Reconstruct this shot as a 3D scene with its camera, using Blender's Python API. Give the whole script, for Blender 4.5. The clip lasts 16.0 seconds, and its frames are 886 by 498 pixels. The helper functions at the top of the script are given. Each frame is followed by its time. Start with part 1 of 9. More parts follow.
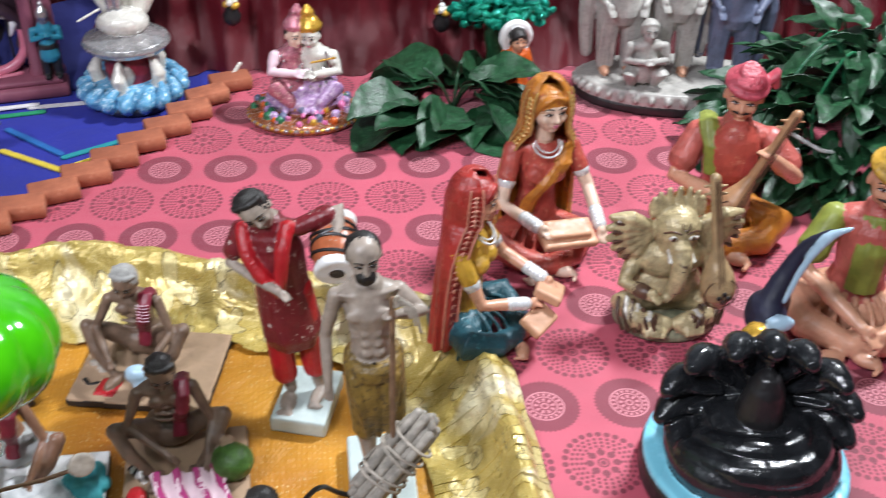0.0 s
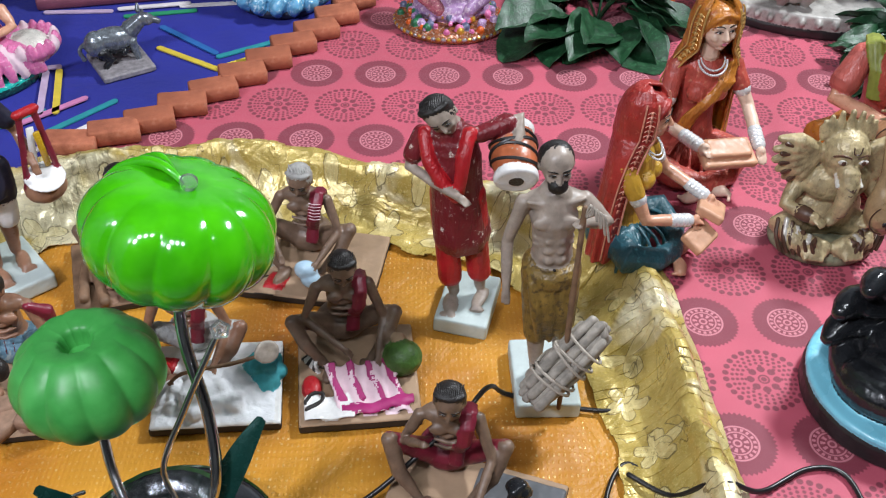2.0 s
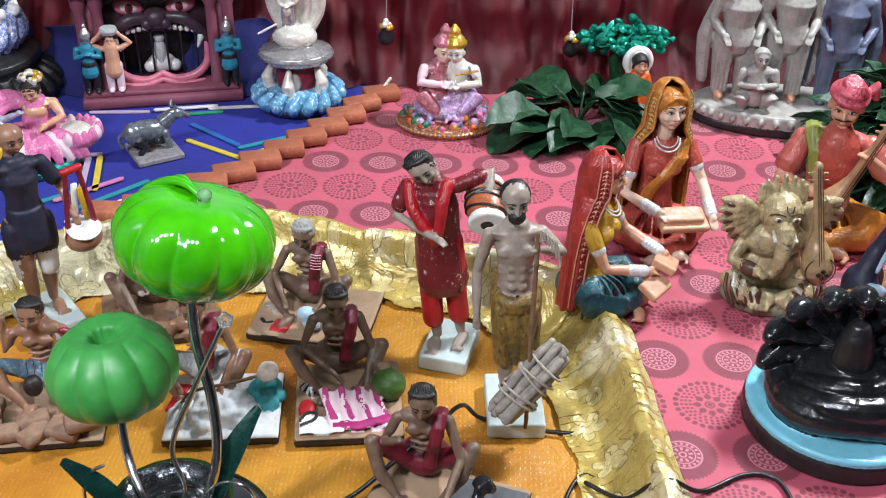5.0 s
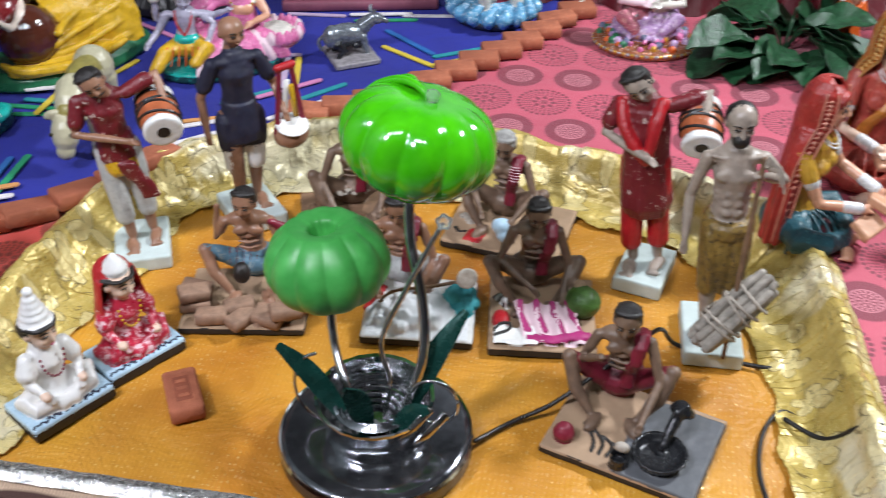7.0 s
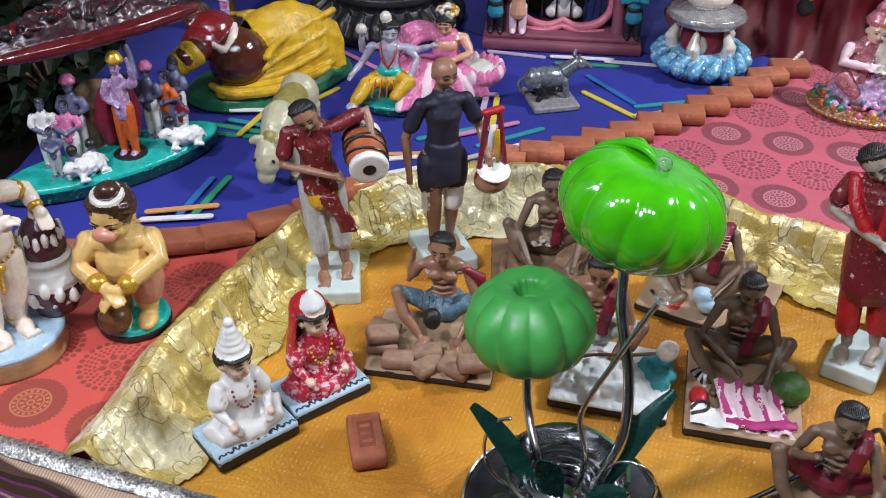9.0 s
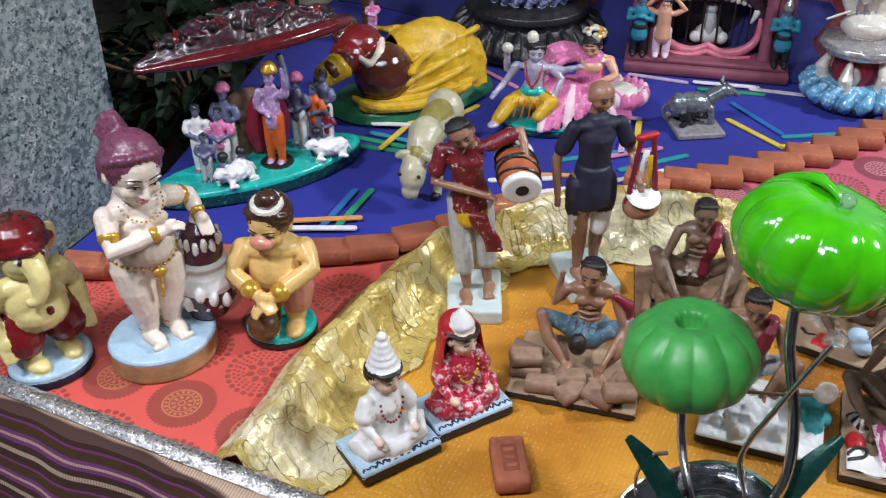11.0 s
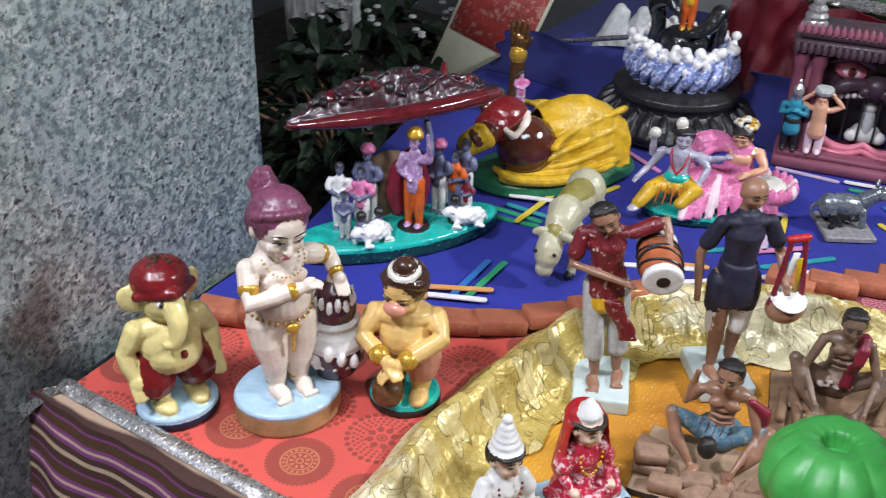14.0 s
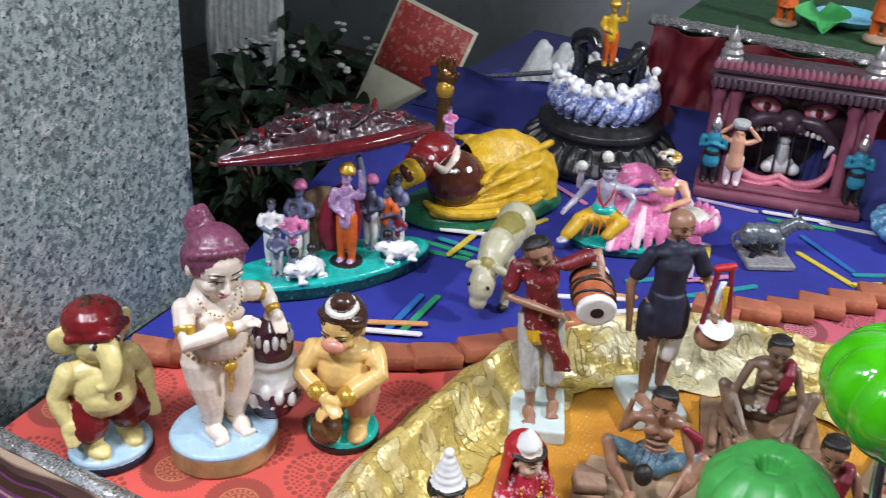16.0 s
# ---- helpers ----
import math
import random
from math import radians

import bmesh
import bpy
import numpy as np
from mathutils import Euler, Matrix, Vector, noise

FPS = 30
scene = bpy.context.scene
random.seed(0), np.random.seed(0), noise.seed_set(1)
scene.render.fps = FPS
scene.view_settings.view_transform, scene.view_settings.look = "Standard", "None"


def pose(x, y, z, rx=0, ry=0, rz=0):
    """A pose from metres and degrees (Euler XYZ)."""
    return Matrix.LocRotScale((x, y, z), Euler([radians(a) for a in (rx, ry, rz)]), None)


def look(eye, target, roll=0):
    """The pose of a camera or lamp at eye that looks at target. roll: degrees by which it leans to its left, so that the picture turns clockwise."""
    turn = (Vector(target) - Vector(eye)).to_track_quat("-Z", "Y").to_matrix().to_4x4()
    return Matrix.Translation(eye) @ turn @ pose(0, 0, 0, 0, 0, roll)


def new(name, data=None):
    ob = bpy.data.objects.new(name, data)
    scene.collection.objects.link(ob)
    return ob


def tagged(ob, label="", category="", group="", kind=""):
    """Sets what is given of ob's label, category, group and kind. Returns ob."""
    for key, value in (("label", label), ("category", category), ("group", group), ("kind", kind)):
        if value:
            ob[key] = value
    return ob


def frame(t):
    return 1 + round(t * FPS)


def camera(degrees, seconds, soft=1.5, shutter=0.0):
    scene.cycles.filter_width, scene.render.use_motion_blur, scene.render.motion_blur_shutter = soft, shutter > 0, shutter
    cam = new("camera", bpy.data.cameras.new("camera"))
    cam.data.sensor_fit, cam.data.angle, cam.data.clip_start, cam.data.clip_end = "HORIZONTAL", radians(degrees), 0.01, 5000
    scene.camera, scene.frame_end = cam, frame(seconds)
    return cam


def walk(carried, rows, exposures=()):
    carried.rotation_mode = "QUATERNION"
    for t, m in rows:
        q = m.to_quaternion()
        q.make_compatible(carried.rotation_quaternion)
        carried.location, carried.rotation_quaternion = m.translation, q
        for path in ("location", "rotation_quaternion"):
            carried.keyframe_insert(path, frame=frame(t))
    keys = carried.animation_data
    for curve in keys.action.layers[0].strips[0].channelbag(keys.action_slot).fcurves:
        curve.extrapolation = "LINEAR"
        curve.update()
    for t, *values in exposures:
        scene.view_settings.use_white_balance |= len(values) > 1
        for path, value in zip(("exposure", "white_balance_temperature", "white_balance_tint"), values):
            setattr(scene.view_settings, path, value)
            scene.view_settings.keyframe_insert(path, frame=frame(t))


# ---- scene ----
cam = camera(46.6, 16.0, 1.0, 0.5)
PATH = [
    (0, (0.1666, -1.2586, 0.7683), (0.3431, 0.3502, -0.4068), 2.03),
    (0.5, (0.1305, -1.2678, 0.7622), (0.2045, 0.3339, -0.432), 1.54),
    (1, (0.0945, -1.2675, 0.7699), (0.1401, 0.3006, -0.4697), 1.29),
    (1.5, (0.0754, -1.2718, 0.7725), (0.1485, 0.2623, -0.5072), 1.71),
    (2, (0.0572, -1.2748, 0.774), (0.1055, 0.2378, -0.5342), 2.03),
    (2.5, (0.0494, -1.2878, 0.7721), (0.1135, 0.2103, -0.5503), 1.32),
    (3, (0.0588, -1.3192, 0.7714), (0.0596, 0.2376, -0.4845), 2.16),
    (5.3, (0.108, -1.496, 0.763), (0.096, 0.198, -0.3), 1.1),
    (5.5, (0.103, -1.506, 0.761), (0.037, 0.175, -0.321), 0.5),
    (6, (0.068, -1.507, 0.76), (-0.019, 0.168, -0.329), 1.0),
    (6.5, (0.051, -1.499, 0.755), (-0.05, 0.123, -0.41), 1.6),
    (7, (0.032, -1.482, 0.748), (-0.23, 0.106, -0.439), 0.6),
    (7.5, (0.023, -1.468, 0.741), (-0.326, 0.097, -0.454), -0.1),
    (8, (0.011, -1.46, 0.745), (-0.449, 0.095, -0.426), -0.7),
    (8.5, (-0.018, -1.447, 0.747), (-0.56, 0.091, -0.41), -0.3),
    (9, (-0.042, -1.445, 0.751), (-0.58, 0.101, -0.398), 0.4),
    (9.5, (-0.057, -1.442, 0.747), (-0.598, 0.088, -0.422), 0.6),
    (10, (-0.073, -1.448, 0.748), (-0.679, 0.065, -0.41), 0.5),
    (10.2, (-0.08, -1.451, 0.748), (-0.716, 0.057, -0.402), 0.1),
    (12.3, (-0.1243, -1.4623, 0.7578), (-0.888, 0.0704, -0.2777), 1.25),
    (12.5, (-0.1244, -1.46, 0.7587), (-0.8572, 0.0971, -0.2608), 2.11),
    (13, (-0.1235, -1.456, 0.7634), (-0.9011, 0.0766, -0.2592), 2.06),
    (13.5, (-0.1292, -1.4529, 0.7603), (-0.9723, 0.0585, -0.2406), 1.28),
    (14, (-0.139, -1.4528, 0.758), (-1.0704, -0.0123, -0.2696), 1.66),
    (14.5, (-0.1478, -1.4548, 0.7566), (-1.0881, -0.0283, -0.2833), 2.66),
    (15, (-0.1531, -1.4601, 0.7591), (-1.085, -0.0201, -0.27), 2.94),
    (15.5, (-0.1547, -1.4661, 0.7629), (-1.0456, 0.0363, -0.2129), 3.17),
    (16, (-0.1514, -1.4666, 0.7636), (-0.9695, 0.0805, -0.2039), 3.2),
]
walk(cam, [(t, look(eye, target, roll)) for t, eye, target, roll in PATH], [(0, 0.15), (0.7, 0.04), (2.5, -0.1), (5.5, 0.14), (7.0, 0.04), (8.5, -0.15), (10, -0.15), (12.5, 0.04), (14, 0.08), (16, 0.08)])

# ---- world and light ----
world = bpy.data.worlds.new("room_air")
scene.world = world
world.use_nodes = True
world.node_tree.nodes["Background"].inputs[0].default_value = (0.75, 0.85, 1.0, 1)
world.node_tree.nodes["Background"].inputs[1].default_value = 0.002


def tube_light(name, place, aim, sx, sy, watts, colour):
    data = bpy.data.lights.new(name, "AREA")
    data.shape, data.size, data.size_y, data.energy, data.color = "RECTANGLE", sx, sy, watts, colour
    ob = new(name, data)
    ob.matrix_basis = look(place, aim)
    return ob


tube_light("panel_lamp_right", (1.12, 0.12, 1.50), (0.0, -0.4, 0), 0.28, 0.12, 46, (0.885, 0.94, 1.0))
for k in range(3):
    tube_light("panel_lamp_front", (-0.55 + 0.42 * k, -1.45, 1.75), (-0.35 + 0.2 * k, -0.4, 0), 0.20, 0.16, 6.3, (0.87, 0.925, 1.0))
# Unseen fill light, added to lift the left end and the pillar.
tube_light("fill_light_left", (-0.95, -1.75, 1.75), (-0.8, -0.4, 0), 0.22, 0.18, 33, (0.86, 0.875, 1.0))

from mathutils.bvhtree import BVHTree

# ---- node helpers ----


class Net:
    """A small wrapper that builds a node material."""

    def __init__(self, name, rough=0.5, metal=0.0, coat=0.0, sheen=0.0):
        self.mat = bpy.data.materials.new(name)
        self.mat.use_nodes = True
        self.nt = self.mat.node_tree
        self.bsdf = self.nt.nodes["Principled BSDF"]
        self.bsdf.inputs["Roughness"].default_value = rough
        self.bsdf.inputs["Metallic"].default_value = metal
        self.bsdf.inputs["Coat Weight"].default_value = coat
        self.bsdf.inputs["Sheen Weight"].default_value = sheen
        self.co = self.nt.nodes.new("ShaderNodeTexCoord")

    def put(self, socket, value):
        if isinstance(value, bpy.types.NodeSocket):
            self.nt.links.new(value, socket)
        else:
            socket.default_value = value

    def m(self, op, a, b=0.0, c=0.0):
        n = self.nt.nodes.new("ShaderNodeMath")
        n.operation = op
        for s, v in zip(n.inputs, (a, b, c)):
            self.put(s, v)
        return n.outputs[0]

    def xyz(self, kind="Object"):
        n = self.nt.nodes.new("ShaderNodeSeparateXYZ")
        self.put(n.inputs[0], self.co.outputs[kind])
        return n.outputs

    def scaled(self, x, y, z, kind="Object"):
        n = self.nt.nodes.new("ShaderNodeMapping")
        self.put(n.inputs["Vector"], self.co.outputs[kind])
        n.inputs["Scale"].default_value = (x, y, z)
        return n.outputs[0]

    def noise(self, scale, detail=3.0, vector=None, rough=0.55, distort=0.0):
        n = self.nt.nodes.new("ShaderNodeTexNoise")
        n.inputs["Scale"].default_value = scale
        n.inputs["Detail"].default_value = detail
        n.inputs["Roughness"].default_value = rough
        n.inputs["Distortion"].default_value = distort
        self.put(n.inputs["Vector"], vector if vector else self.co.outputs["Object"])
        return n.outputs["Fac"]

    def voronoi(self, scale, feature="F1", vector=None):
        n = self.nt.nodes.new("ShaderNodeTexVoronoi")
        n.feature = feature
        n.inputs["Scale"].default_value = scale
        self.put(n.inputs["Vector"], vector if vector else self.co.outputs["Object"])
        return n.outputs

    def span(self, v, a, b, lo=0.0, hi=1.0):
        n = self.nt.nodes.new("ShaderNodeMapRange")
        n.inputs["From Min"].default_value, n.inputs["From Max"].default_value = a, b
        n.inputs["To Min"].default_value, n.inputs["To Max"].default_value = lo, hi
        self.put(n.inputs["Value"], v)
        return n.outputs[0]

    def mix(self, f, a, b, blend="MIX"):
        n = self.nt.nodes.new("ShaderNodeMix")
        n.data_type, n.blend_type = "RGBA", blend
        self.put(n.inputs[0], f)
        for s, v in ((n.inputs[6], a), (n.inputs[7], b)):
            self.put(s, v if isinstance(v, bpy.types.NodeSocket) else (*v[:3], 1.0))
        return n.outputs[2]

    def bump(self, height, strength=0.3, depth=0.001):
        n = self.nt.nodes.new("ShaderNodeBump")
        n.inputs["Strength"].default_value = strength
        n.inputs["Distance"].default_value = depth
        self.put(n.inputs["Height"], height)
        self.put(self.bsdf.inputs["Normal"], n.outputs[0])

    def colour(self, c):
        self.put(self.bsdf.inputs["Base Color"], c if isinstance(c, bpy.types.NodeSocket) else (*c, 1.0))
        return self.mat


def shade(c, k):
    return tuple(min(1.0, v * k) for v in c)


def paint(name, col, rough=0.42, metal=0.0, var=0.22, scale=45.0, grain=420.0, bump=0.25, coat=0.0, second=None, amount=0.5, dirt=0.0, folds=0.0):
    """Hand-painted or moulded surface: broad tone changes, fine grain, optional second colour in patches."""
    rough = max(0.1, rough - 0.06) if rough < 0.6 else rough
    n = Net(name, rough, metal, coat)
    broad = n.noise(scale, 4)
    fine = n.noise(grain, 2)
    c = n.mix(n.span(broad, 0.3, 0.7), shade(col, 1 - var), shade(col, 1 + var * 0.6))
    if second:
        c = n.mix(n.span(n.noise(scale * 2.3, 5, rough=0.65), amount - 0.04, amount + 0.04), c, second)
    if dirt:
        c = n.mix(n.m("MULTIPLY", n.span(n.noise(scale * 3.1, 6, rough=0.7), 0.5, 0.75), dirt), c, shade(col, 0.25))
    c = n.mix(n.m("MULTIPLY", fine, 0.25), c, shade(col, 0.7))
    n.put(n.bsdf.inputs["Roughness"], n.span(n.noise(scale * 1.7, 3), 0.3, 0.7, max(0.05, rough - 0.1), min(1, rough + 0.12)))
    height = n.m("ADD", n.m("MULTIPLY", broad, 0.6), n.m("MULTIPLY", fine, 0.4))
    if folds:
        pleat = n.noise(1.0, 2, n.scaled(150, 150, 30), distort=0.8)
        height = n.m("ADD", height, n.m("MULTIPLY", pleat, folds))
    n.bump(height, bump if not folds else 0.6, 0.0012 if not folds else 0.002)
    return n.colour(c)


def printed_cloth(name, ground, dark, ox, oy, turn, px, qy, line):
    """Thin cotton printed with rows of scalloped medallions and rows of dotted rosettes between them."""
    n = Net(name, 0.62, 0.0, 0.0, 0.25)
    x, y, _ = n.xyz()
    ca, sa = math.cos(turn), math.sin(turn)
    x0, y0 = n.m("SUBTRACT", x, ox), n.m("SUBTRACT", y, oy)
    u = n.m("DIVIDE", n.m("ADD", n.m("MULTIPLY", x0, ca), n.m("MULTIPLY", y0, sa)), px)
    v = n.m("DIVIDE", n.m("SUBTRACT", n.m("MULTIPLY", y0, ca), n.m("MULTIPLY", x0, sa)), qy)

    def cell(shift):
        a, b = n.m("ADD", u, shift), n.m("ADD", v, shift)
        fx = n.m("MULTIPLY", n.m("SUBTRACT", a, n.m("ROUND", a)), px)
        fy = n.m("MULTIPLY", n.m("SUBTRACT", b, n.m("ROUND", b)), qy)
        r = n.m("SQRT", n.m("ADD", n.m("MULTIPLY", fx, fx), n.m("MULTIPLY", fy, fy)))
        return r, n.m("ARCTAN2", fy, fx)

    def within(v1, lim):
        return n.span(v1, lim - 0.0005, lim + 0.0005, 1.0, 0.0)

    r, a = cell(0.0)
    saw = n.m("ABSOLUTE", n.m("SUBTRACT", n.m("FRACT", n.m("MULTIPLY", a, 46 / (2 * math.pi))), 0.5))
    solid = within(n.m("ADD", r, n.m("MULTIPLY", saw, 0.006)), 0.0385)

    def ring(radius, half):
        return n.span(n.m("ABSOLUTE", n.m("SUBTRACT", r, radius)), half - 0.0003, half + 0.0003, 1.0, 0.0)

    dash = n.span(n.m("SINE", n.m("MULTIPLY", a, 18)), -0.1, 0.1)
    dash2 = n.span(n.m("SINE", n.m("MULTIPLY", a, 9)), -0.1, 0.1)
    lines = n.m("MAXIMUM", ring(0.0205, 0.0010), n.m("MULTIPLY", ring(0.0170, 0.0017), dash))
    lines = n.m("MAXIMUM", lines, n.m("MAXIMUM", ring(0.0135, 0.0008), n.m("MULTIPLY", ring(0.0088, 0.0024), dash2)))
    lines = n.m("MAXIMUM", lines, ring(0.0036, 0.0010))
    r2, a2 = cell(0.5)
    dots = n.m("MULTIPLY", within(r2, 0.0062), n.span(n.m("ABSOLUTE", n.m("SUBTRACT", r2, 0.0036)), 0.0006, 0.0010, 0.25, 1.0))
    for rad, count, size in ((0.0385, 27, 0.0033), (0.0318, 30, 0.0019), (0.0270, 26, 0.0019), (0.0222, 22, 0.0018), (0.0135, 8, 0.0041), (0.0182, 8, 0.0019)):
        t = n.m("ADD", n.m("MULTIPLY", a2, count / (2 * math.pi)), 0.5 * (count % 2))
        s = n.m("MULTIPLY", n.m("SUBTRACT", t, n.m("ROUND", t)), 2 * math.pi * rad / count)
        d = n.m("SUBTRACT", r2, rad)
        d = n.m("SQRT", n.m("ADD", n.m("MULTIPLY", s, s), n.m("MULTIPLY", d, d)))
        dots = n.m("MAXIMUM", dots, within(d, size))
    broad = n.noise(7, 3)
    c = n.mix(n.span(broad, 0.3, 0.7), shade(ground, 0.86), shade(ground, 1.1))
    c = n.mix(n.m("MULTIPLY", dots, 0.95), c, dark)
    c = n.mix(n.m("MULTIPLY", solid, 0.9), c, dark)
    c = n.mix(n.m("MULTIPLY", lines, 0.8), c, line)
    weave = n.m("MULTIPLY", n.m("SINE", n.m("MULTIPLY", x, 5200)), n.m("SINE", n.m("MULTIPLY", y, 5200)))
    c = n.mix(n.m("MULTIPLY", n.noise(900, 1), 0.18), c, shade(ground, 0.7))
    folds = n.noise(9, 2, n.scaled(1, 2.2, 1))
    n.bump(n.m("ADD", n.m("MULTIPLY", folds, 9.0), n.m("MULTIPLY", weave, 0.1)), 0.35, 0.0015)
    return n.colour(c)


def brocade(name):
    """Gold tissue brocade with dark-outlined leaves and pale silver flowers."""
    n = Net(name, 0.38, 0.2, 0.0, 0.0)
    vn = n.nt.nodes.new("ShaderNodeTexVoronoi")
    vn.voronoi_dimensions = "2D"
    vn.inputs["Scale"].default_value = 15.0
    vn.inputs["Randomness"].default_value = 0.4
    n.put(vn.inputs["Vector"], n.co.outputs["Object"])
    sep = n.nt.nodes.new("ShaderNodeSeparateXYZ")
    dif = n.nt.nodes.new("ShaderNodeVectorMath")
    dif.operation = "SUBTRACT"
    n.put(dif.inputs[0], n.co.outputs["Object"])
    n.put(dif.inputs[1], vn.outputs["Position"])
    n.put(sep.inputs[0], dif.outputs[0])
    rc = n.nt.nodes.new("ShaderNodeSeparateColor")
    n.put(rc.inputs[0], vn.outputs["Color"])
    fx, fy = sep.outputs[0], sep.outputs[1]
    r = n.m("SQRT", n.m("ADD", n.m("MULTIPLY", fx, fx), n.m("MULTIPLY", fy, fy)))
    a = n.m("ADD", n.m("ARCTAN2", fy, fx), n.m("MULTIPLY", rc.outputs[0], 6.28))
    blossom = n.m("ADD", 0.010, n.m("MULTIPLY", n.m("ABSOLUTE", n.m("COSINE", n.m("MULTIPLY", a, 2.5))), 0.012))
    spray = n.m("ADD", 0.005, n.m("MULTIPLY", n.m("POWER", n.m("ABSOLUTE", n.m("COSINE", n.m("MULTIPLY", a, 1.5))), 2.0), 0.024))
    which = n.span(rc.outputs[1], 0.49, 0.51)
    edge = n.m("ADD", n.m("ADD", n.m("MULTIPLY", blossom, which), n.m("MULTIPLY", spray, n.m("SUBTRACT", 1.0, which))), n.m("MULTIPLY", n.m("SUBTRACT", n.noise(90, 2), 0.5), 0.008))
    gap = n.m("SUBTRACT", r, edge)
    outline = n.span(n.m("ABSOLUTE", gap), 0.0005, 0.0011, 1.0, 0.0)
    outline = n.m("MULTIPLY", outline, n.span(n.noise(35, 2), 0.30, 0.42))
    leaf = n.span(gap, -0.0006, 0.0004, 1.0, 0.0)
    veins = n.m("MULTIPLY", leaf, n.span(n.m("ABSOLUTE", n.m("SINE", n.m("MULTIPLY", a, 7.5))), 0.0, 0.25, 1.0, 0.0))
    scroll = n.m("ABSOLUTE", n.m("SUBTRACT", n.noise(15, 1, distort=2.0), 0.5))
    stem = n.m("MULTIPLY", n.span(scroll, 0.003, 0.009, 1.0, 0.0), n.span(n.noise(11, 2), 0.45, 0.52))
    silver = n.span(n.noise(8, 3, distort=0.6), 0.54, 0.62)
    c = n.mix(n.span(n.noise(18, 3), 0.3, 0.7), (0.38, 0.27, 0.055), (0.60, 0.46, 0.14))
    c = n.mix(n.m("MULTIPLY", silver, 0.70), c, (0.80, 0.75, 0.56))
    c = n.mix(n.m("MULTIPLY", leaf, 0.5), c, (0.78, 0.68, 0.36))
    c = n.mix(n.m("MULTIPLY", veins, 0.5), c, (0.40, 0.27, 0.05))
    c = n.mix(n.m("MULTIPLY", n.m("MAXIMUM", outline, stem), 0.70), c, (0.07, 0.045, 0.014))
    threads = n.noise(420, 1, n.scaled(1, 2, 1))
    c = n.mix(n.span(threads, 0.58, 0.70, 0.0, 0.3), c, (0.98, 0.88, 0.5))
    n.put(n.bsdf.inputs["Roughness"], n.span(n.noise(60, 3), 0.35, 0.65, 0.24, 0.46))
    crush = n.m("ABSOLUTE", n.m("SUBTRACT", n.noise(13, 2, distort=0.5), 0.5))
    wr = n.m("ADD", n.noise(19, 3, distort=1.0), n.m("MULTIPLY", crush, 1.2))
    n.bump(n.m("ADD", n.m("MULTIPLY", wr, 4.0), n.m("ADD", n.m("MULTIPLY", threads, 0.12), n.m("MULTIPLY", n.noise(60, 2, distort=1.2), 0.2))), 0.5, 0.004)
    return n.colour(c)


def tissue(name):
    """Orange tissue cloth shot with broken gold threads."""
    n = Net(name, 0.5, 0.12, 0.0, 0.0)
    x, y, _ = n.xyz()
    broad = n.noise(5, 4)
    c = n.mix(n.span(broad, 0.3, 0.7), (0.33, 0.112, 0.008), (0.66, 0.325, 0.032))
    warp = n.m("SINE", n.m("MULTIPLY", n.m("ADD", x, n.m("MULTIPLY", n.noise(10, 2), 0.01)), 1150))
    weft = n.m("SINE", n.m("MULTIPLY", n.m("ADD", y, n.m("MULTIPLY", n.noise(12, 2), 0.01)), 760))
    cell = n.m("MULTIPLY", n.span(warp, 0.1, 0.7), n.span(weft, -0.2, 0.6))
    glint = n.m("MULTIPLY", cell, n.m("MULTIPLY", n.span(n.noise(230, 2), 0.54, 0.66), n.span(n.noise(14, 3), 0.38, 0.62, 0.15, 1.0)))
    c = n.mix(n.m("MULTIPLY", n.span(warp, -0.9, 0.2, 0.35, 0.0), n.span(n.noise(40, 3), 0.35, 0.65)), c, (0.42, 0.13, 0.006))
    spark = n.m("MULTIPLY", n.span(n.voronoi(330)["Distance"], 0.16, 0.24, 1.0, 0.0), n.span(n.noise(160, 2), 0.56, 0.64))
    glint = n.m("MAXIMUM", glint, spark)
    c = n.mix(n.m("MULTIPLY", glint, 0.6), c, (1.0, 0.84, 0.42))
    n.put(n.bsdf.inputs["Metallic"], n.m("MULTIPLY", glint, 0.6))
    n.put(n.bsdf.inputs["Roughness"], n.span(glint, 0, 1, 0.5, 0.25))
    n.bump(n.m("ADD", n.m("MULTIPLY", n.noise(12, 4, distort=0.6), 7.0), n.m("MULTIPLY", cell, 0.12)), 0.6, 0.003)
    return n.colour(c)


